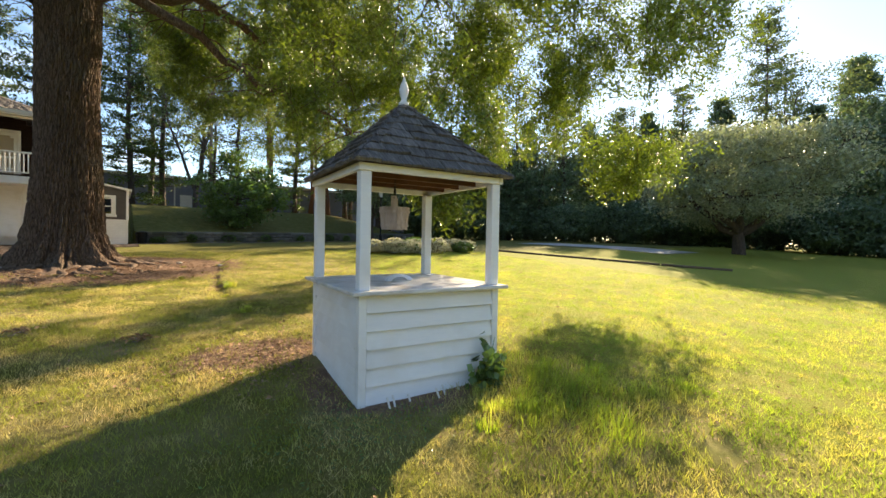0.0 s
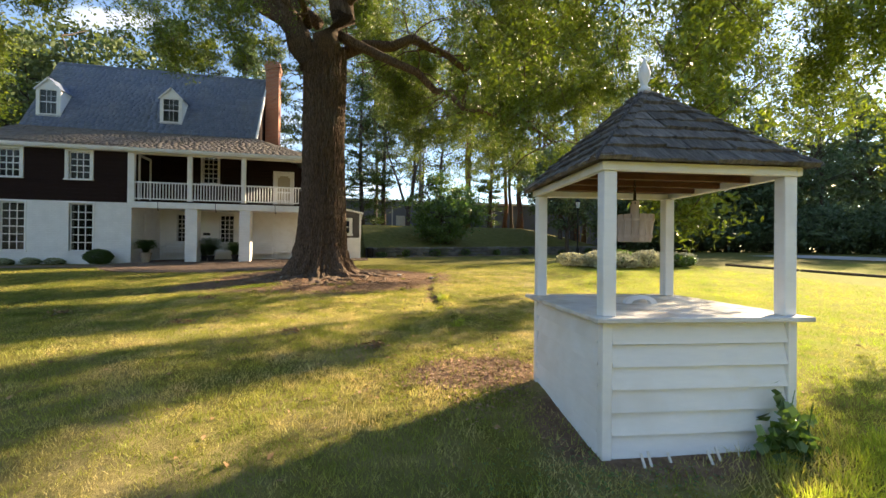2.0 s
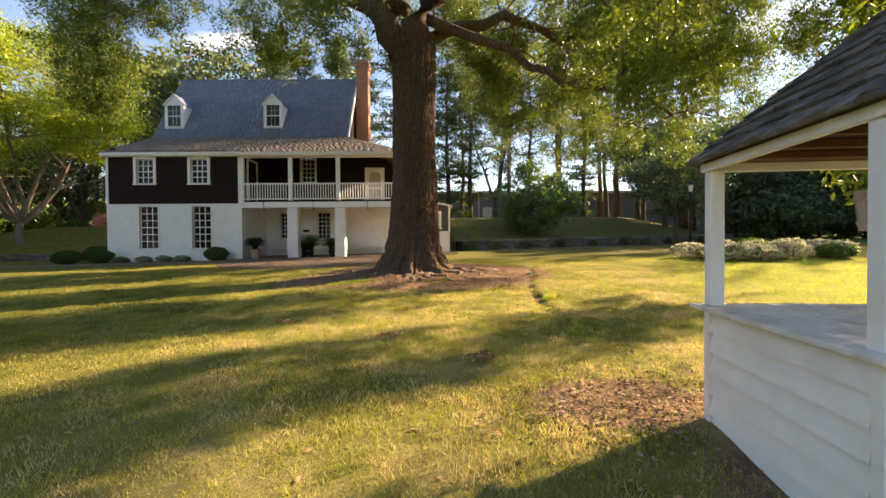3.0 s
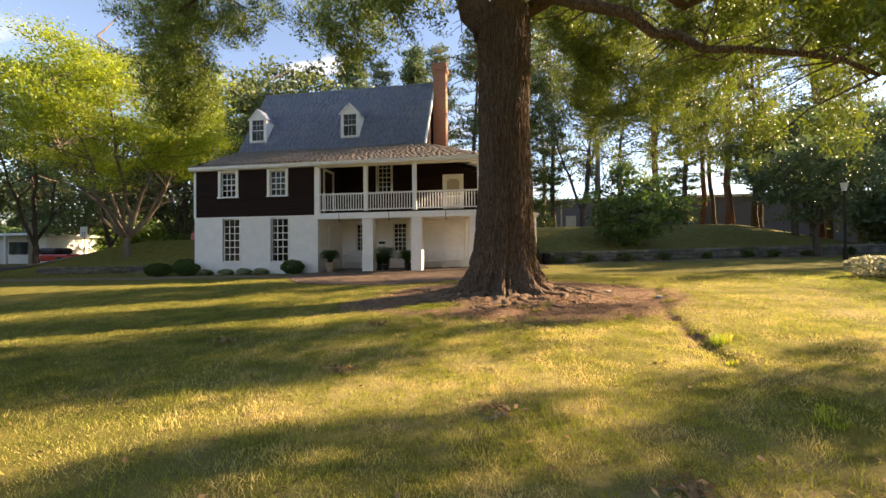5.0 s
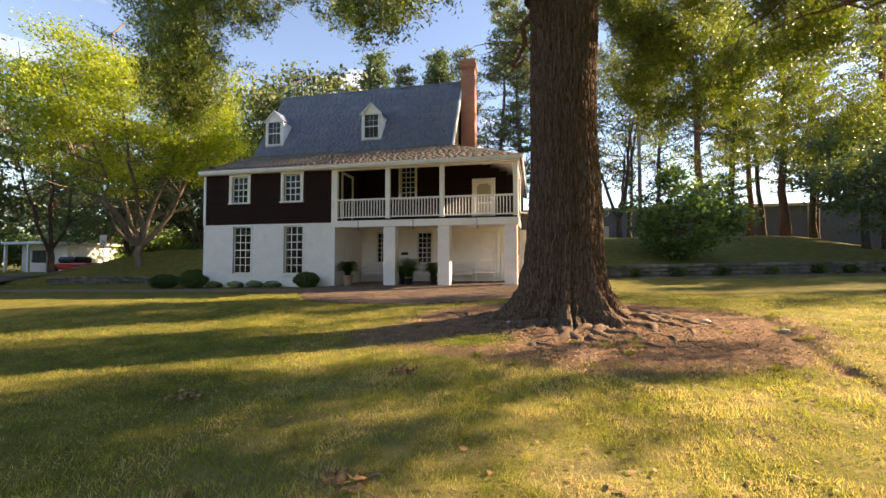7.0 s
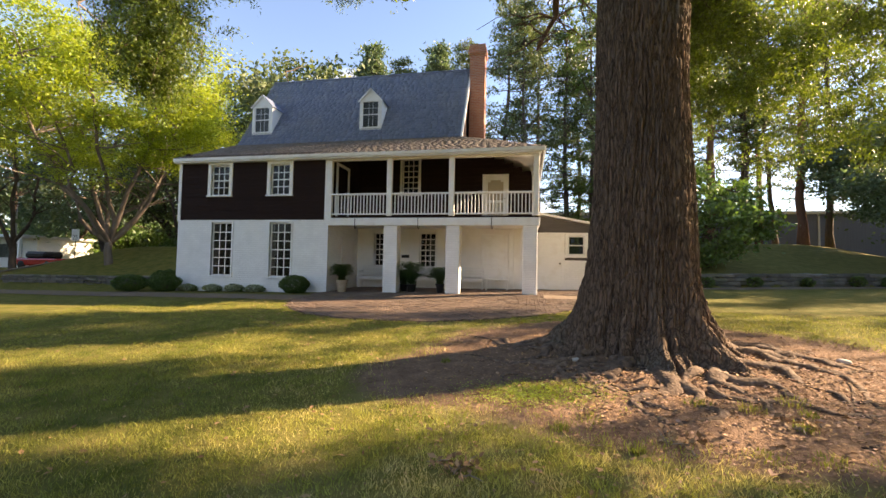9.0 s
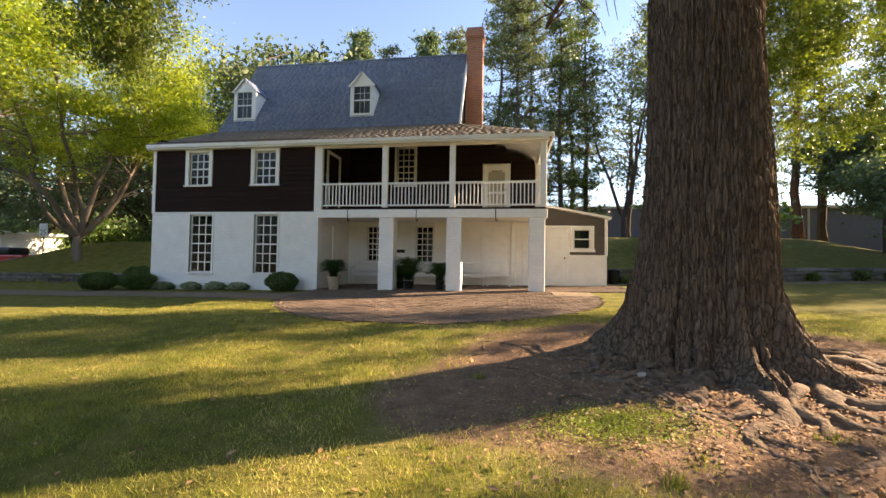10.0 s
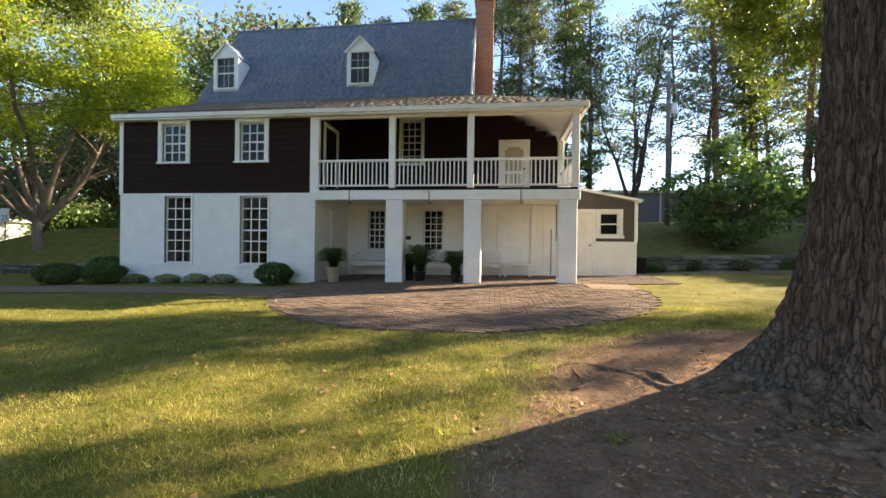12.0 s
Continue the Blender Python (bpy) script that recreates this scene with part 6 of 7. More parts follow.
THICKET = broadleaf_meshes(48, 6.0, 9, 0.36, 260, 28, M_SHRUB, stems=6, fork=0.05, flat_bottom=0.0, spread=0.7, trunk_r=0.12)
for i in range(18):
    a = radians(-82 + 56 * (i + rng.uniform(0, 0.5)) / 18)
    r = rng.uniform(62, 72)
    plant_tree(THICKET, r * math.sin(a), r * math.cos(a), rng.uniform(0, 360), rng.uniform(0.7, 1.0), "green thicket across the street", "thicket across the street", "shrub", "thicket")
OPEN = broadleaf_meshes(47, 17, 12, 0.22, 150, 40, M_PINE, stems=4, fork=0.4, flat_bottom=0.5, spread=0.8, trunk_r=0.25)
plant_tree(OPEN, 46.6, 11.8, 40, 1.0, "tall open-crowned tree above the wood", "wood beyond the lawn")
# unseen trees behind the start of the walk, added to darken the window reflections
for i in range(22):
    a = radians(118 + 190 * (i + rng.uniform(0, 0.7)) / 22)
    r = rng.uniform(34, 50)
    plant_tree((WOOD, GREEN, CEDAR)[i % 3], r * math.sin(a), r * math.cos(a), rng.uniform(0, 360), rng.uniform(0.8, 1.1), "unseen green tree behind the walk, added for window reflections", "trees closing the lawn")
# left edge of the lawn
LEFT = broadleaf_meshes(41, 11.5, 13, 0.135, 1050, 100, M_BRIGHTLEAF, bark=M_POLE, stems=10, fork=0.10, flat_bottom=0.30, spread=0.62, trunk_r=0.18, flat=0.55, layer=0.22)
plant_tree(LEFT, -23.6, 25.0, 20, 1.0, "bright green many-stemmed spreading tree", name="spreading_tree", sz=1.1)
for x, y, kind, s in [(-33, 27, FORKED, 0.9), (-37, 36, FORKED, 1.0), (-31, 38, FORKED, 1.0), (-42, 24, FORKED, 1.0), (-45, 40, WOOD, 1.0)]:
    plant_tree(kind, x, y, rng.uniform(0, 360), s, "green tree beyond the side lawn", "trees beyond the side lawn")
# round tree on the right lawn
ROUND = broadleaf_meshes(43, 8.0, 12, 0.17, 760, 60, M_SILVER, stems=7, fork=0.18, flat_bottom=0.2, spread=0.6, trunk_r=0.34)
plant_tree(ROUND, 30.2, 9.6, 0, 1.0, "low wide round-crowned tree with silvery leaves", name="round_tree")
# shrub on the bank
SHRUB = broadleaf_meshes(45, 4.6, 5.2, 0.19, 330, 34, M_SHRUB, stems=7, fork=0.06, flat_bottom=0.02, spread=0.3, trunk_r=0.08)
plant_tree(SHRUB, 6.0, 28.9, 0, 1.0, "broad green evergreen shrub on the bank", category="shrub", name="shrub")

# ---------------------------------------------------------------- paving, wall, far buildings
def in_patio(x, y):
    if 19.4 <= y < BY and -9.2 < x < -2.0:
        return True
    if 20.6 <= y < BY and -2.0 <= x < 0.5:
        return True
    return y < 19.4 and ((x + 5.0) / 4.15) ** 2 + ((y - 19.4) / 4.78) ** 2 < 1


def patio_bricks():
    bw, bl, gap = 0.098, 0.2, 0.008
    bm = boxes((-bl / 2, bl / 2, -bw / 2, bw / 2, -0.03, 0.012), bevel=0.006)
    me = bpy.data.meshes.new("brick")
    bm.to_mesh(me)
    bm.free()
    finish(me, M_PAVER)
    src = np.array([v.co for v in me.vertices])
    polys = [tuple(p.vertices) for p in me.polygons]
    rng = np.random.default_rng(8)
    slots = []
    y = 14.4
    j = 0
    while y < BY:
        x = -9.3 + (0.104 if j % 2 else 0)
        while x < 0.6:
            if in_patio(x, y):
                slots.append((x, y))
            x += bl + gap
        y += bw + gap
        j += 1
    base = strip("patio", lambda u, v: (-5.0 + 4.15 * math.sqrt(max(0.0, 1 - ((v - 19.4) / 4.78) ** 2)) * u if v < 19.4 else -5.0 + u * 4.2, v), np.linspace(-1, 1, 40), np.concatenate([np.linspace(14.63, 19.39, 40), np.linspace(19.41, BY + 0.02, 20)]), 0.012, M_SAND, "worn brick patio strewn with leaves", "patio")
    slots.sort(key=lambda s: math.hypot(s[0] + 4.6, s[1] - 14.0))
    verts, faces = [], []
    for i, (x, y) in enumerate(slots):
        m = pose(x, y, ground_z(x, y) + 0.014 + rng.normal(0, 0.002), rng.normal(0, 0.7), rng.normal(0, 0.7), rng.normal(0, 0.6))
        if i < 300:
            place("brick", me, base, at=m)
        else:
            k = len(verts)
            verts += [tuple(m @ Vector(v)) for v in src]
            faces += [tuple(k + q for q in p) for p in polys]
    mj = bpy.data.meshes.new("bricks")
    mj.from_pydata(verts, [], faces)
    place("bricks", finish(mj, M_PAVER_ST), base, "worn brick pavers", "stuff")


patio_bricks()
strip("path", lambda u, v: (u, 18.5 + v + 0.0 * u), np.linspace(-26, -8.4, 50), np.linspace(-0.6, 0.75, 5), 0.014, M_SAND, "sandy brick path along the house", "path")
strip("path", lambda u, v: (u, bank_foot(max(u, 0.5)) - 1.1 + v), np.linspace(0.4, 17, 50), np.linspace(-0.45, 0.6, 4), 0.014, M_SAND, "sandy path under the bank", "path")
strip("driveway", lambda u, v: (26 + v * 2.2 - 0.006 * (u - 14) ** 2, u), np.linspace(11, 22, 24), np.linspace(-1, 1, 4), 0.03, M_CONC, "pale concrete drive across the lawn", "driveway")
strip("road", lambda u, v: (-36 + v * 4 + 0.1 * u, u), np.linspace(-20, 60, 40), np.linspace(-1, 1, 4), 0.03, M_ASPH, "grey street beyond the side lawn", "road")


def stone_wall(name, xs, yf, h, label):
    """A dry retaining wall of rough stones along the foot of the bank, each course laid stone by stone."""
    rng = np.random.default_rng(int(abs(xs[0]) * 10) + 3)
    bm = bmesh.new()
    x = xs[0]
    n = 0
    wall = thing(name, (xs[0], yf(xs[0]), ground_z(xs[0], yf(xs[0]) - 0.3)), label, "retaining wall", kind="structure")
    for c in range(4):
        x = xs[0] + rng.uniform(0, 0.2)
        while x < xs[1]:
            w = rng.uniform(0.25, 0.6)
            y = yf(x + w / 2)
            z = ground_z(x, y - 0.35) - 0.08 + c * h / 4
            b2 = bmesh.new()
            box(b2, x + 0.008, x + w - 0.008, y - 0.22 + rng.normal(0, 0.015), y + 0.16, z + 0.006, z + h / 4 - 0.006, bevel=0.025)
            for v in b2.verts:
                v.co += Vector((rng.normal(0, 0.012), rng.normal(0, 0.012), rng.normal(0, 0.01)))
            tmp = bpy.data.meshes.new("stone")
            b2.to_mesh(tmp)
            b2.free()
            bm.from_mesh(tmp)
            bpy.data.meshes.remove(tmp)
            x += w
            n += 1
    part("stones", bm, M_STONE, wall, kind="stuff")


stone_wall("retaining_wall_right", (0.5, 20.0), bank_foot, 0.66, "low mossy stone retaining wall below the bank")
stone_wall("retaining_wall_left", (-27.0, -15.45), lambda x: 22.8, 0.5, "low dark stone wall beside the house")

# long blue-grey building behind the trees
shed = thing("long_building", (16, 48, 3.3), "long low blue-grey metal building behind the trees", "building")
part("wall", boxes((-3.0, 46.0, 48, 60, 2.0, 6.9)), M_BLUE, shed)
part("roof", boxes((-3.3, 46.3, 47.7, 60.3, 6.9, 7.15), bevel=0.03), M_PALE, shed)
part("door", boxes((4.5, 5.5, 47.95, 48, 2.5, 5.4)), M_PALE, shed, "pale side door")
for x in range(-2, 46, 6):
    part("downpipe", boxes((x, x + 0.12, 47.9, 48, 2.2, 6.9)), M_PALE, shed)

# utility pole with cross-arm and transformer
px, py = 4.9, 33.0
pole = thing("utility_pole", (px, py, ground_z(px, py)), "weathered wooden utility pole with a transformer", "pole")
gz = ground_z(px, py)
part("pole", tube(bmesh.new(), [(px, py, gz - 0.3), (px, py, gz + 8.2)], [0.13, 0.09], 12), M_POLE, pole, smooth=True)
part("cross_arm", boxes((px - 0.7, px + 0.7, py - 0.06, py + 0.06, gz + 7.4, gz + 7.52)), M_POLE, pole)
bm = bmesh.new()
lathe(bm, [(0, 0), (0.16, 0), (0.17, 0.04), (0.17, 0.5), (0.15, 0.56), (0, 0.58)], 14, (px + 0.3, py, gz + 5.9))
part("transformer", bm, M_PALE, pole, smooth=True)

# landscape timber across the lawn
a, b = Vector((17.5, 5.7, 0)), Vector((14.2, 14.5, 0))
for i in range(4):
    p, q = a.lerp(b, i / 4 + 0.003), a.lerp(b, (i + 1) / 4 - 0.003)
    pz, qz = ground_z(p.x, p.y), ground_z(q.x, q.y)
    t = tagged(part("timber", tube(bmesh.new(), [(p.x, p.y, pz + 0.03), (q.x, q.y, qz + 0.03)], [0.06, 0.06], 6), M_TIMBER), "dark landscape timber edging the lawn", "timber", "timbers edging the lawn")

# small white building, car and speed sign beyond the side lawn
cx, cy = -47.5, 36.5
cottage = thing("roadside_building", (cx, cy, ground_z(cx, cy)), "small white roadside building with a porch", "building")
g = ground_z(cx, cy)
part("wall", boxes((cx - 2.8, cx + 2.8, cy, cy + 5, g - 0.5, g + 2.6)), M_PLASTER, cottage)
part("roof", boxes((cx - 3.2, cx + 3.2, cy - 1.5, cy + 5.4, g + 2.6, g + 2.85), bevel=0.05), M_PALE, cottage)
part("window", boxes((cx - 1.5, cx + 1.2, cy - 0.03, cy, g + 0.9, g + 2.1)), M_GLASS, cottage)
for x in (-2.8, 0, 2.8):
    part("porch_post", boxes((cx + x - 0.1, cx + x + 0.1, cy - 1.4, cy - 1.2, g - 0.2, g + 2.6)), M_WHITE, cottage)
kx, ky = -41.0, 34.6
kg = ground_z(kx, ky) + 0.03
car = thing("car", (kx, ky, kg), "red parked car beside the street", "car")
bm = boxes((kx - 2.1, kx + 2.1, ky - 0.85, ky + 0.85, kg + 0.25, kg + 0.85), bevel=0.12)
part("body", bm, M_RED, car, smooth=False)
part("cabin", boxes((kx - 1.2, kx + 0.9, ky - 0.75, ky + 0.75, kg + 0.82, kg + 1.4), bevel=0.18), M_IRON, car, "dark glazed cabin")
for dx in (-1.3, 1.3):
    for dy in (-0.8, 0.8):
        bm = bmesh.new()
        lathe(bm, [(0.0, -0.1), (0.2, -0.1), (0.32, -0.08), (0.32, 0.08), (0.2, 0.1), (0.0, 0.1)], 18)
        bmesh.ops.transform(bm, matrix=pose(kx + dx, ky + dy, kg + 0.32, 90, 0, 0), verts=bm.verts)
        part("wheel", bm, M_RUBBER, car, smooth=True)
tx_, ty_ = -37.8, 30.2
tg = ground_z(tx_, ty_)
street_pole = thing("street_pole", (tx_, ty_, tg), "pale weathered pole beside the street", "pole")
part("pole", tube(bmesh.new(), [(tx_, ty_, tg - 0.3), (tx_, ty_, tg + 3.0), (tx_, ty_, tg + 6.2)], [0.16, 0.14, 0.11], 12), M_CONC, street_pole, smooth=True)
sx_, sy_ = -38.4, 34.8
sg = ground_z(sx_, sy_)
sign = thing("speed_sign", (sx_, sy_, sg), "white speed limit sign reading 25 on a post", "road sign")
part("post", boxes((sx_ - 0.03, sx_ + 0.03, sy_, sy_ + 0.04, sg - 0.3, sg + 3.2)), M_IRON, sign)
part("plate", boxes((sx_ - 0.38, sx_ + 0.38, sy_ - 0.02, sy_ - 0.005, sg + 2.35, sg + 3.3), bevel=0.004), M_WHITE, sign)
fc = bpy.data.curves.new("numerals", "FONT")
fc.body, fc.size, fc.align_x, fc.extrude = "25", 0.55, "CENTER", 0.003
fc.materials.append(M_IRON)
num = new("numerals", fc)
num.parent, num.matrix_parent_inverse = sign, world_of(sign).inverted()
num.matrix_basis = pose(sx_, sy_ - 0.026, sg + 2.45, 90, 0, 0)

# ---------------------------------------------------------------- planting by the house
def bush(x, y, r, h, mat, n, leaf, label, category="shrub", group="", name="bush", seed=1):
    rng = np.random.default_rng(seed)
    g = ground_z(x, y)
    d = rng.normal(0, 1, (n, 3))
    d /= np.linalg.norm(d, axis=1)[:, None]
    rad = rng.uniform(0.72, 1.03, n)[:, None] ** 0.6
    lump = np.array([1 + 0.16 * noise.noise(Vector(v) * 2.2 + Vector((seed, 0, 0))) for v in d])[:, None]
    c = d * rad * lump * np.array((r, r, h / 2)) + np.array((x, y, g + h / 2))
    c = c[c[:, 2] > g + 0.01]
    t = thing(name, (x, y, g), label, category, group)
    place("leaves", leaf_mesh("leaves", c, leaf, rng, mat, 0.6, 0.0), t, kind="stuff")
    bm = bmesh.new()
    for k in range(7):
        a = 2 * math.pi * k / 7
        tube(bm, [(x, y, g - 0.05), (x + 0.35 * r * math.cos(a), y + 0.35 * r * math.sin(a), g + h * 0.4), (x + 0.7 * r * math.cos(a), y + 0.7 * r * math.sin(a), g + h * 0.7)], [0.02, 0.014, 0.006], 5, cap=False)
    part("stems", bm, M_BARK2, t)
    return t


for i, (x, y, r, h) in enumerate(((-10.12, 19.95, 0.48, 0.60), (-15.15, 19.85, 0.52, 0.60), (-16.35, 19.6, 0.54, 0.60), (-15.9, 20.7, 0.55, 0.75))):
    bush(x, y, r, h, M_BOX, 6500, 0.045, "clipped round dark green box shrub by the house", group="box shrubs", seed=60 + i)
for i, x in enumerate((-14.45, -13.45, -12.55, -11.75)):
    bush(x, 20.12, 0.30, 0.26, M_SILVER, 900, 0.06, "low grey-green plant along the house wall", group="low plants by the wall", seed=70 + i)
    bush(x + 0.2, 20.17, 0.16, 0.18, M_BOX, 240, 0.05, "low grey-green plant along the house wall", group="low plants by the wall", seed=80 + i)


def fern(x, y, z, r, n, rng):
    """Arching fronds with leaflets."""
    verts, tris = [], []
    for i in range(n):
        a, L, up = rng.uniform(0, 2 * math.pi), r * rng.uniform(0.55, 1.0), rng.uniform(1.1, 2.6)
        for k in range(14):
            t = (k + 1) / 14
            px = L * t
            pz = up * r * 1.5 * t * (1 - 0.72 * t)
            w = 0.115 * r / 0.35 * (1 - t * 0.8)
            c = np.array((x + px * math.cos(a), y + px * math.sin(a), z + pz))
            side = np.array((-math.sin(a), math.cos(a), 0))
            fwd = np.array((math.cos(a), math.sin(a), -0.2))
            for s in (-1, 1):
                q = len(verts)
                verts += [c, c + side * s * w + fwd * 0.02 - np.array((0, 0, 0.01)), c + fwd * 0.028]
                tris.append((q, q + 1, q + 2))
    return np.array(verts), np.array(tris)


for i, (x, y, r, ph, pr) in enumerate(((-8.72, 20.62, 0.44, 0.42, 0.20), (-6.28, 20.85, 0.58, 0.26, 0.16), (-5.27, 20.75, 0.44, 0.30, 0.14), (-6.66, 21.2, 0.4, 0.24, 0.13))):
    z = ground_z(x, y) + 0.02
    pot = thing("potted_fern", (x, y, z), "sandy clay pot with a full green fern" if i == 0 else "dark pot with a green fern between the piers", "potted plant", "ferns on the porch")
    bm = bmesh.new()
    lathe(bm, [(0.0, 0.0), (pr * 0.72, 0.0), (pr, ph * 0.88), (pr * 1.1, ph * 0.88), (pr * 1.1, ph), (pr * 0.95, ph), (pr * 0.9, ph * 0.85), (0.0, ph * 0.85)], 20, (x, y, z))
    part("pot", bm, M_POT if i == 0 else M_IRON, pot, smooth=False)
    v, t = fern(x, y, z + ph * 0.85, r * 1.05, 260, np.random.default_rng(90 + i))
    place("fronds", raw_mesh("fronds", v, t, M_FERN), pot, kind="stuff")

# flower bed with lavender
for i in range(16):
    a = rng.uniform(0, 2 * math.pi)
    x, y = 10.4 + 2.6 * rng.uniform(-1, 1), 15.0 + 0.9 * rng.uniform(-1, 1)
    bush(x, y, rng.uniform(0.4, 0.6), rng.uniform(0.4, 0.65), M_LAV if i % 4 else M_SHRUB, 1100, 0.10, "silvery lavender clump in the lawn bed", "plant", "lavender in the bed", "lavender", 100 + i)
for i in range(9):
    x = 1.5 + i * 1.9 + rng.uniform(-0.6, 0.6)
    y = bank_foot(x) - 0.42
    bush(x, y, rng.uniform(0.2, 0.4), rng.uniform(0.3, 0.5), M_IVY, 420, 0.09, "small leafy plant at the foot of the wall", "plant", "plants below the wall", "wall_plant", 130 + i)
for i, x in enumerate((-30.0, -28.0, -26.5)):
    bush(x, 36 + i, 1.2, 1.8, M_FLOWER if i == 1 else M_IVY, 1200, 0.2, "flowering bush beside the street", "shrub", "bushes by the street", "bush", 150 + i)
# climbing plant at the well's corner
vx, vy = 2.62, 2.73
vg = ground_z(vx, vy)
vine = thing("climbing_plant", (vx, vy, vg), "broad-leaved weed growing up the well's corner", "plant")
vr = np.random.default_rng(160)
n = 130
pts = np.stack([vx + vr.normal(0, 0.09, n) - 0.03, vy + vr.normal(0, 0.05, n), vg + np.abs(vr.normal(0.15, 0.11, n))], axis=1)
place("leaves", leaf_mesh("leaves", pts, 0.085, vr, M_SHRUB, 0.95, 0.3), vine, kind="stuff")
bm = bmesh.new()
for k in range(6):
    tube(bm, grow((vx + vr.normal(0, 0.05), vy + vr.normal(0, 0.03), vg - 0.02), (vx + vr.normal(0, 0.1), vy + vr.normal(0, 0.03), vg + vr.uniform(0.2, 0.42)), 6, 0.012, vr), [0.005, 0.005, 0.004, 0.004, 0.003, 0.002], 5, cap=False)
part("stems", bm, M_FERN, vine)


# lamp post on the far lawn
lx, ly = 13.0, 23.6
lz = ground_z(lx, ly)
lamp = thing("lamp_post", (lx, ly, lz), "dark lamp post with a pale lantern", "lamp post")
part("post", tube(bmesh.new(), [(lx, ly, lz - 0.2), (lx, ly, lz + 0.5), (lx, ly, lz + 0.55), (lx, ly, lz + 2.9)], [0.09, 0.09, 0.05, 0.045], 12), M_IRON, lamp)
bm = bmesh.new()
lathe(bm, [(0.0, 2.9), (0.08, 2.9), (0.14, 3.25), (0.0, 3.25)], 8, (lx, ly, lz))
part("lantern", bm, M_PALE, lamp)
bm = bmesh.new()
lathe(bm, [(0.0, 3.25), (0.18, 3.25), (0.06, 3.42), (0.0, 3.46)], 8, (lx, ly, lz))
part("cap", bm, M_IRON, lamp)

# black bin at the end of the wall
bx, by_ = 0.78, 24.5
bz = ground_z(bx, by_)
bin_ = thing("bin", (bx, by_, bz), "small black lidded bin beside the stone wall", "bin")
bm = bmesh.new()
lathe(bm, [(0.0, 0.0), (0.17, 0.0), (0.21, 0.5), (0.0, 0.5)], 16, (bx, by_, bz))
part("body", bm, M_IRON, bin_)
bm = bmesh.new()
lathe(bm, [(0.23, 0.49), (0.23, 0.53), (0.12, 0.58), (0.0, 0.6)], 16, (bx, by_, bz))
part("lid", bm, M_IRON, bin_)

# pale stones among the roots
sr = np.random.default_rng(170)
for x, y, r in ((-1.9, 11.9, 0.045), (1.15, 12.6, 0.06), (2.0, 12.1, 0.05)):
    bm = bmesh.new()
    bmesh.ops.create_icosphere(bm, subdivisions=2, radius=1)
    for v in bm.verts:
        v.co *= 1 + 0.25 * noise.noise(v.co * 1.7 + Vector((x * 9, y, 0)))
        v.co = Vector((x + v.co.x * r * 1.3, y + v.co.y * r, ground_z(x, y) + 0.3 * r + v.co.z * r * 0.6))
    tagged(part("stone", bm, M_CONC, smooth=True), "pale rough stone lying in the mulch", "stone", "stones under the oak")

# twigs and leaf tufts dropped on the lawn
for k, (x, y) in enumerate(((0.13, 5.7), (-2.57, 7.5), (-1.4, 10.2), (-0.4, 10.6), (-2.9, 9.6), (-0.9, 6.6), (-4.8, 8.6))):
    bm = bmesh.new()
    for i in range(5):
        a, L = sr.uniform(0, 6.28), sr.uniform(0.08, 0.22)
        p = (x + sr.normal(0, 0.05), y + sr.normal(0, 0.05))
        q = (p[0] + L * math.cos(a), p[1] + L * math.sin(a))
        tube(bm, grow((*p, ground_z(*p) + 0.015), (*q, ground_z(*q) + 0.03), 5, 0.012, sr), [0.006, 0.006, 0.005, 0.004, 0.002], 5)
    tw = tagged(part("twig", bm, M_STICK), "fallen dry twig with brown leaves on the grass", "twig", "fallen twigs", "stuff")
    pts = [(x + sr.normal(0, 0.09), y + sr.normal(0, 0.07), ground_z(x, y) + sr.uniform(0.02, 0.06)) for _ in range(45)]
    place("dry_leaves", leaf_mesh("dry_leaves", pts, 0.06, sr, M_DEADLEAF, 0.5, 0.0, 0.4), tw, kind="stuff")


# ---------------------------------------------------------------- benches
def bench(x0, x1, y, z, label):
    b = thing("bench", ((x0 + x1) / 2, y, z), label, "bench", "white benches")
    for x in (x0 + 0.04, x1 - 0.04):
        for yy, hh in ((y - 0.22, 0.42), (y + 0.2, 0.86)):
            part("leg", boxes((x - 0.025, x + 0.025, yy - 0.025, yy + 0.025, z, z + hh), bevel=0.005), M_WHITE, b)
        part("arm", boxes((x - 0.03, x + 0.03, y - 0.26, y + 0.2, z + 0.62, z + 0.65), bevel=0.005), M_WHITE, b)
        part("arm_post", boxes((x - 0.02, x + 0.02, y - 0.24, y - 0.2, z + 0.42, z + 0.62)), M_WHITE, b)
    for k in range(5):
        part("seat_slat", boxes((x0, x1, y - 0.24 + k * 0.09, y - 0.165 + k * 0.09, z + 0.42, z + 0.445), bevel=0.004), M_WHITE, b)
    for k in range(4):
        part("back_slat", boxes((x0, x1, y + 0.17, y + 0.19, z + 0.5 + k * 0.1, z + 0.57 + k * 0.1), bevel=0.004), M_WHITE, b)
    part("apron", boxes((x0 + 0.065, x1 - 0.065, y - 0.235, y - 0.215, z + 0.32, z + 0.419)), M_WHITE, b)


PZ0 = 0.93
bench(-8.95, -7.6, 22.8, PZ0, "white slatted garden bench against the porch wall")
bench(-7.05, -5.4, 22.8, PZ0, "white slatted garden bench under the porch window")
bench(-5.2, -4.0, 22.8, PZ0, "white slatted garden bench beside the white door")
tb = thing("low_bench", (-3.5, 22.7, PZ0), "low backless white bench before the door", "bench", "white benches")
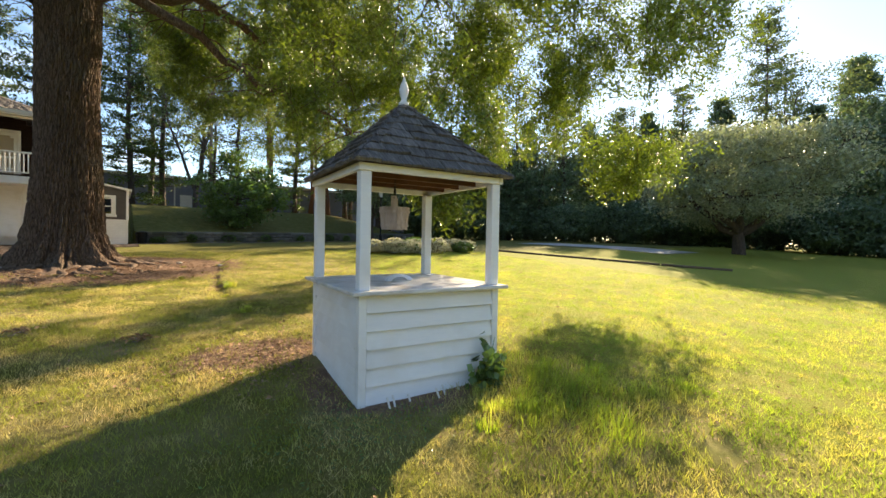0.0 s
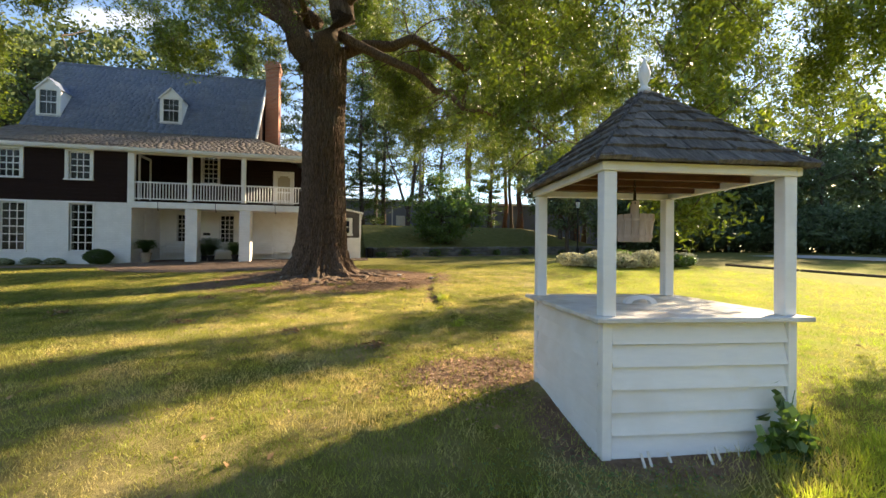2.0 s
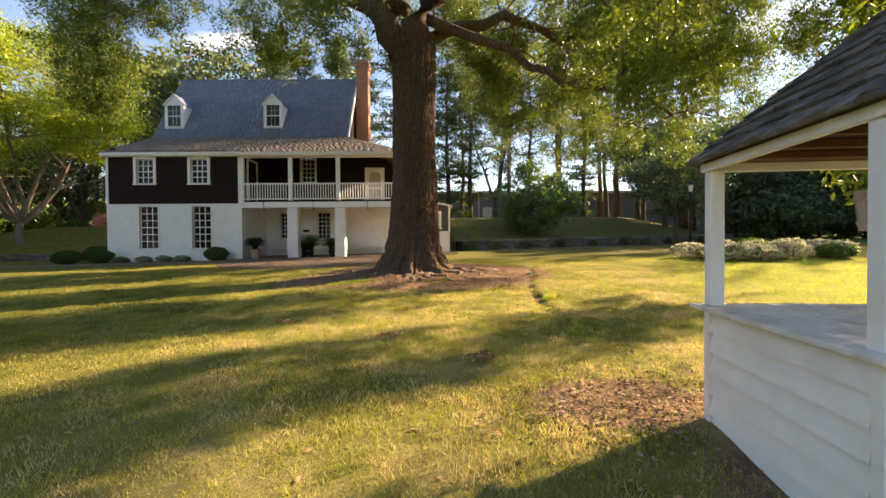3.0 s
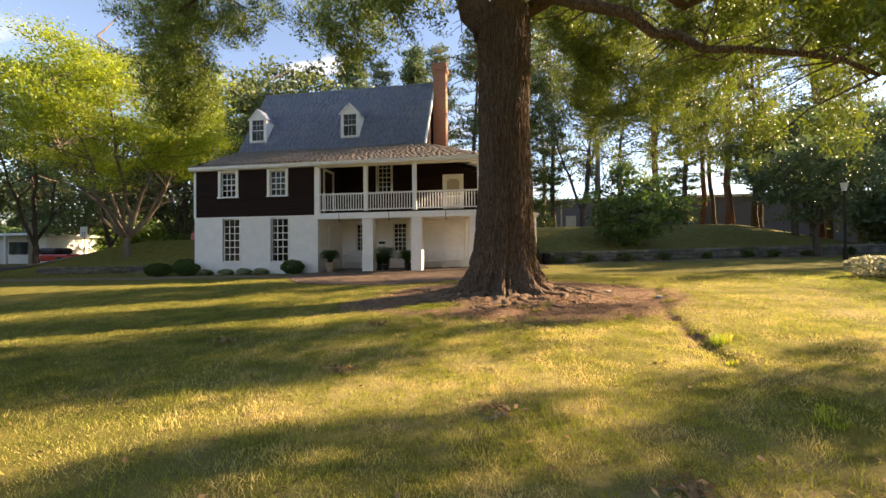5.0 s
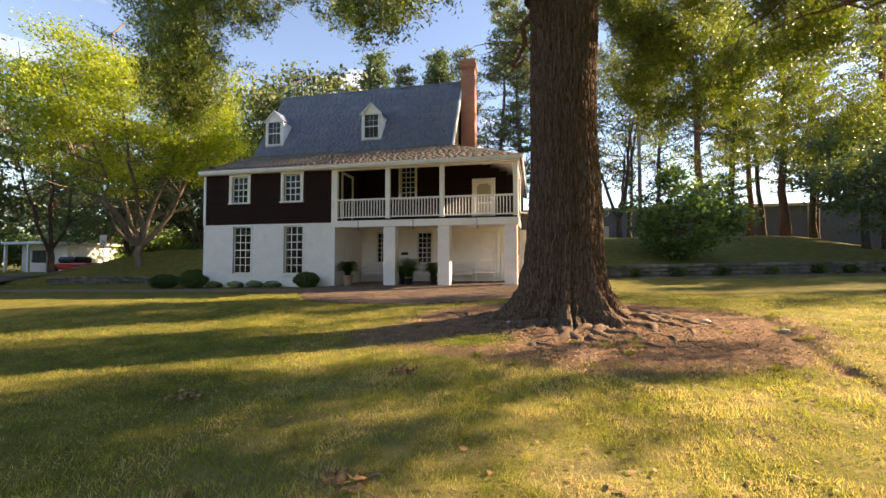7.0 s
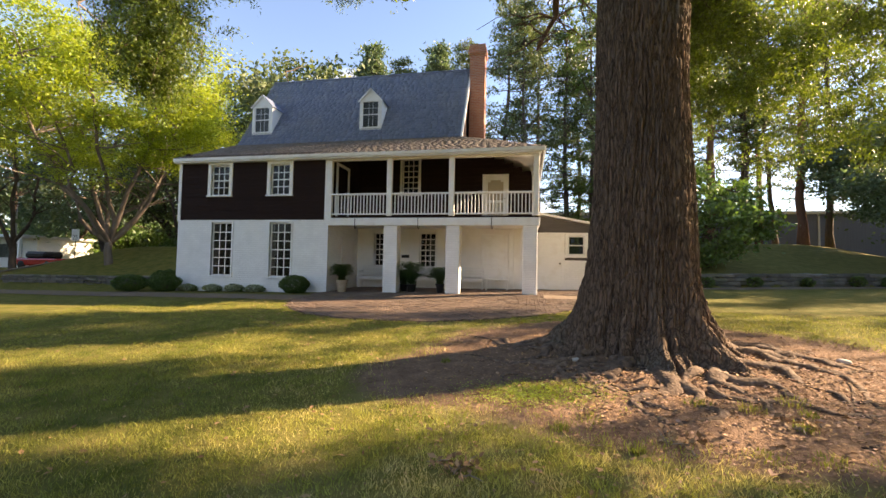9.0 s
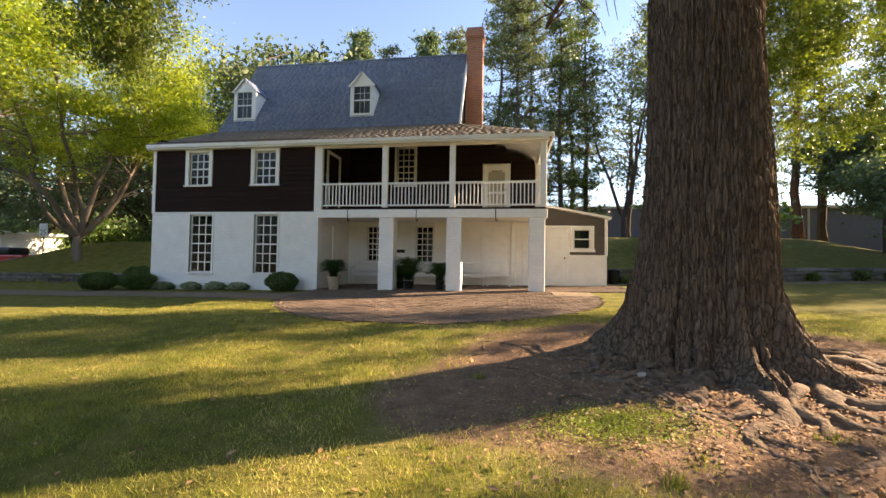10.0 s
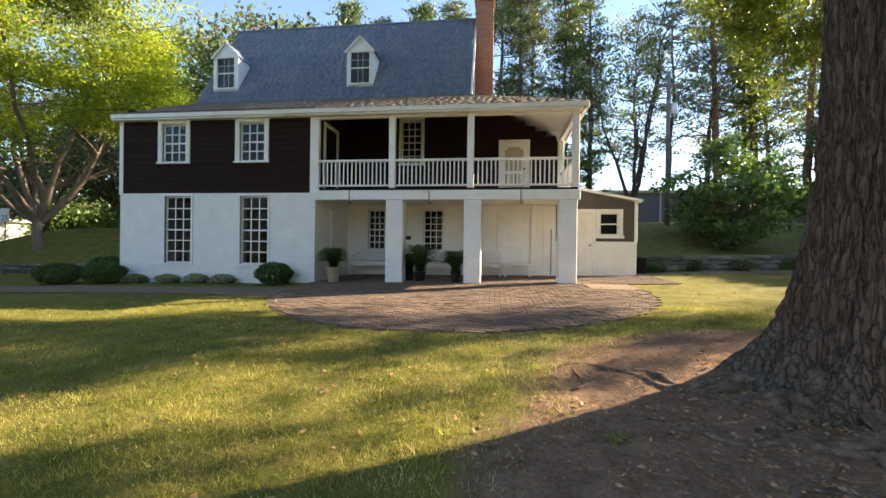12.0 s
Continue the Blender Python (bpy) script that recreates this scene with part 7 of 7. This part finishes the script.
part("seat", boxes((-3.95, -3.05, 22.5, 22.85, PZ0 + 0.40, PZ0 + 0.44), bevel=0.006), M_WHITE, tb)
for x in (-3.88, -3.12):
    for y in (22.54, 22.81):
        part("leg", boxes((x - 0.025, x + 0.025, y - 0.025, y + 0.025, PZ0, PZ0 + 0.40)), M_WHITE, tb)


# ---------------------------------------------------------------- grass and litter
def grass():
    rng = np.random.default_rng(200)
    line = np.array([(-0.03, 0.03), (-0.2, 1.0), (-0.96, 3.7), (-1.5, 5.1), (-2.5, 6.9), (-3.4, 8.1), (-4.2, 9.2)])
    got = []
    total = 0
    while total < 660000:
        n = 60000
        x, y = rng.uniform(-13, 13, n), rng.uniform(-0.6, 17, n)
        d = np.min(np.hypot(x[:, None] - line[:, 0], y[:, None] - line[:, 1]), axis=1)
        keep = rng.uniform(0, 1, n) < np.clip(1.25 / (0.6 + 0.16 * d ** 1.35), 0, 1)
        keep &= np.array([noise.noise((a * 1.1, b * 1.1, 2.0)) + 0.7 * noise.noise((a * 4.1, b * 4.1, 8.0)) > rng.uniform(-0.95, -0.05) for a, b in zip(x, y)])
        x, y = x[keep], y[keep]
        ok = np.array([bareness(a, b) < rng.uniform(0.15, 0.7) and not in_patio(a, b) and max(abs((a - 2.176)), abs(b - 3.59)) > 0.72 and math.hypot(a - X0, b - Y0) > 1.5 for a, b in zip(x, y)])
        got.append(np.stack([x[ok], y[ok]], axis=1))
        total += int(ok.sum())
    p = np.concatenate(got)
    n = len(p)
    z = np.array([ground_z(a, b) for a, b in p])
    h = rng.uniform(0.014, 0.046, n) * np.array([max(0.45, 1.05 + 0.6 * noise.noise((a * 0.8, b * 0.8, 5.0)) + 0.9 * noise.noise((a * 5.0, b * 5.0, 3.0))) for a, b in p])
    h *= 1 + 1.5 * np.clip(1.5 - np.hypot(p[:, 0] - 3.0, p[:, 1] - 2.2), 0, 1)
    a = rng.uniform(0, 2 * math.pi, n)
    w = rng.uniform(0.002, 0.0042, n)
    lean = rng.normal(0, 0.55, (n, 2)) * h[:, None]
    v = np.empty((n, 3, 3))
    v[:, 0] = np.stack([p[:, 0] - np.cos(a) * w, p[:, 1] - np.sin(a) * w, z - 0.004], axis=1)
    v[:, 1] = np.stack([p[:, 0] + np.cos(a) * w, p[:, 1] + np.sin(a) * w, z - 0.004], axis=1)
    v[:, 2] = np.stack([p[:, 0] + lean[:, 0], p[:, 1] + lean[:, 1], z + h], axis=1)
    lush = p[:, 0] - 0.25 * p[:, 1] + 1.0 + rng.normal(0, 0.8, n) > 3.6
    turf = ~lush & (np.array([shaded_green(a, b) for a, b in p]) + rng.normal(0, 0.25, n) > 0.5)
    for sel, mat, label in ((turf, M_BLADE_GREEN, "short green lawn grass on the house side, darkened for shade"), (~lush & ~turf, M_BLADE, "short mixed lawn grass, part dry"), (lush, M_BLADE_LUSH, "short lush green lawn grass beside the well, brightened for backlight")):
        k = int(sel.sum())
        me = raw_mesh("grass", v[sel].reshape(-1, 3), np.arange(k * 3).reshape(-1, 3), mat)
        tagged(new("grass", me), label, "grass", kind="stuff")


grass()


def tuft(x, y, r, h, n, mat, label, seed):
    """A clump of long arching grass blades, each bent once."""
    rng = np.random.default_rng(seed)
    verts, tris = [], []
    for _ in range(n):
        a, q = rng.uniform(0, 2 * math.pi), r * math.sqrt(rng.uniform(0, 1))
        bx_, by2 = x + q * math.cos(a), y + q * math.sin(a)
        L, out, w = h * rng.uniform(0.45, 1.1), rng.uniform(0.1, 0.6), rng.uniform(0.002, 0.0045)
        d = a + rng.normal(0, 0.6)
        ux, uy = math.cos(d), math.sin(d)
        g = ground_z(bx_, by2) - 0.005
        k = len(verts)
        for t, ww in ((0.0, 1.0), (0.55, 0.8), (1.0, 0.05)):
            o, z = out * L * t * t, g + L * t * (1 - 0.3 * out * t)
            verts += [(bx_ + ux * o - uy * w * ww, by2 + uy * o + ux * w * ww, z), (bx_ + ux * o + uy * w * ww, by2 + uy * o - ux * w * ww, z)]
        tris += [(k, k + 1, k + 3), (k, k + 3, k + 2), (k + 2, k + 3, k + 5), (k + 2, k + 5, k + 4)]
    tagged(new("grass_tuft", raw_mesh("grass_tuft", np.array(verts), np.array(tris), mat)), label, "grass tuft", "tufts of long grass", "stuff")


tr_ = np.random.default_rng(230)
for i in range(14):
    y = tr_.uniform(6.6, 13.4)
    tuft(rut_x(y) + tr_.normal(0.1, 0.09), y, tr_.uniform(0.05, 0.13), tr_.uniform(0.04, 0.075), 80, M_BLADE_GREEN if i % 4 else M_BLADE_LUSH, "tuft of longer grass beside the washed-out rut", 231 + i)
tuft(rut_x(8.7) + 0.16, 8.7, 0.11, 0.15, 110, M_BLADE_LUSH, "bright green tuft of long grass by the rut", 260)
for i in range(24):
    a, q = tr_.uniform(0, 2 * math.pi), 0.95 * math.sqrt(tr_.uniform(0, 1))
    x, y = 3.15 + q * math.cos(a) * 1.2, 2.15 + q * math.sin(a) * 0.8
    tuft(x, y, tr_.uniform(0.08, 0.18), tr_.uniform(0.07, 0.12), 120, M_BLADE_LUSH, "lush tuft of long grass beside the well", 270 + i)
for i in range(16):
    a, q = tr_.uniform(-2.8, -0.2), tr_.uniform(1.6, 3.2)
    tuft(X0 + q * math.cos(a) * 1.2, Y0 + q * math.sin(a), tr_.uniform(0.05, 0.14), tr_.uniform(0.04, 0.09), 80, M_BLADE_GREEN, "thin tuft of grass in the bare soil", 300 + i)


def litter(name, n, cx, cy, sx, sy, size, mat, label, seed, keep=lambda x, y: True):
    rng = np.random.default_rng(seed)
    pts = []
    while len(pts) < n:
        x, y = cx + rng.normal(0, sx), cy + rng.normal(0, sy)
        if keep(x, y):
            pts.append((x, y, ground_z(x, y) + rng.uniform(0.008, 0.022)))
    tagged(new(name, leaf_mesh(name, pts, size, rng, mat, 0.5, 0.0, flat=0.85)), label, "leaf litter", kind="stuff")


away = lambda x, y: math.hypot(x - X0, y - Y0) > 0.95
litter("fallen_leaves", 8500, X0 + 0.5, Y0 - 1.0, 1.7, 1.4, 0.034, M_DEADLEAF, "dry brown leaves and wood chips under the oak", 210, away)
litter("wood_chips", 2600, X0 + 0.7, Y0 - 1.2, 1.5, 0.9, 0.045, M_CHIP, "pale reddish wood chips among the roots", 217, away)
litter("fallen_leaves", 1500, -2.5, 9.0, 5.0, 5.0, 0.06, M_DEADLEAF, "scattered dry leaves on the lawn", 211, away)
litter("fallen_leaves", 2200, -5.0, 16.5, 2.2, 1.8, 0.06, M_DEADLEAF, "dry leaves scattered over the patio", 212)
litter("fallen_leaves", 500, 3.6, 1.6, 1.3, 1.0, 0.035, M_DEADLEAF, "brown leaf bits caught in the lush lawn", 215)
litter("wood_chips", 1100, 1.3, 4.5, 0.6, 0.45, 0.04, M_CHIP, "pale chips and straw on the worn soil by the well", 218, lambda x, y: max(abs(x - 2.176), abs(y - 3.59)) > 0.75)
litter("fallen_leaves", 900, 1.1, 4.65, 0.7, 0.45, 0.035, M_DEADLEAF, "dry leaves and chips beside the well", 213)
litter("ground_cover", 700, 1.35, 2.75, 0.4, 0.3, 0.026, M_SHRUB, "low clover and weeds in the worn soil by the well", 216, lambda x, y: max(abs(x - 2.176), abs(y - 3.59)) > 0.75)
litter("ground_cover", 5200, -2.38, 11.0, 0.32, 0.17, 0.02, M_BRIGHTLEAF, "patch of small green plants among the roots", 214)
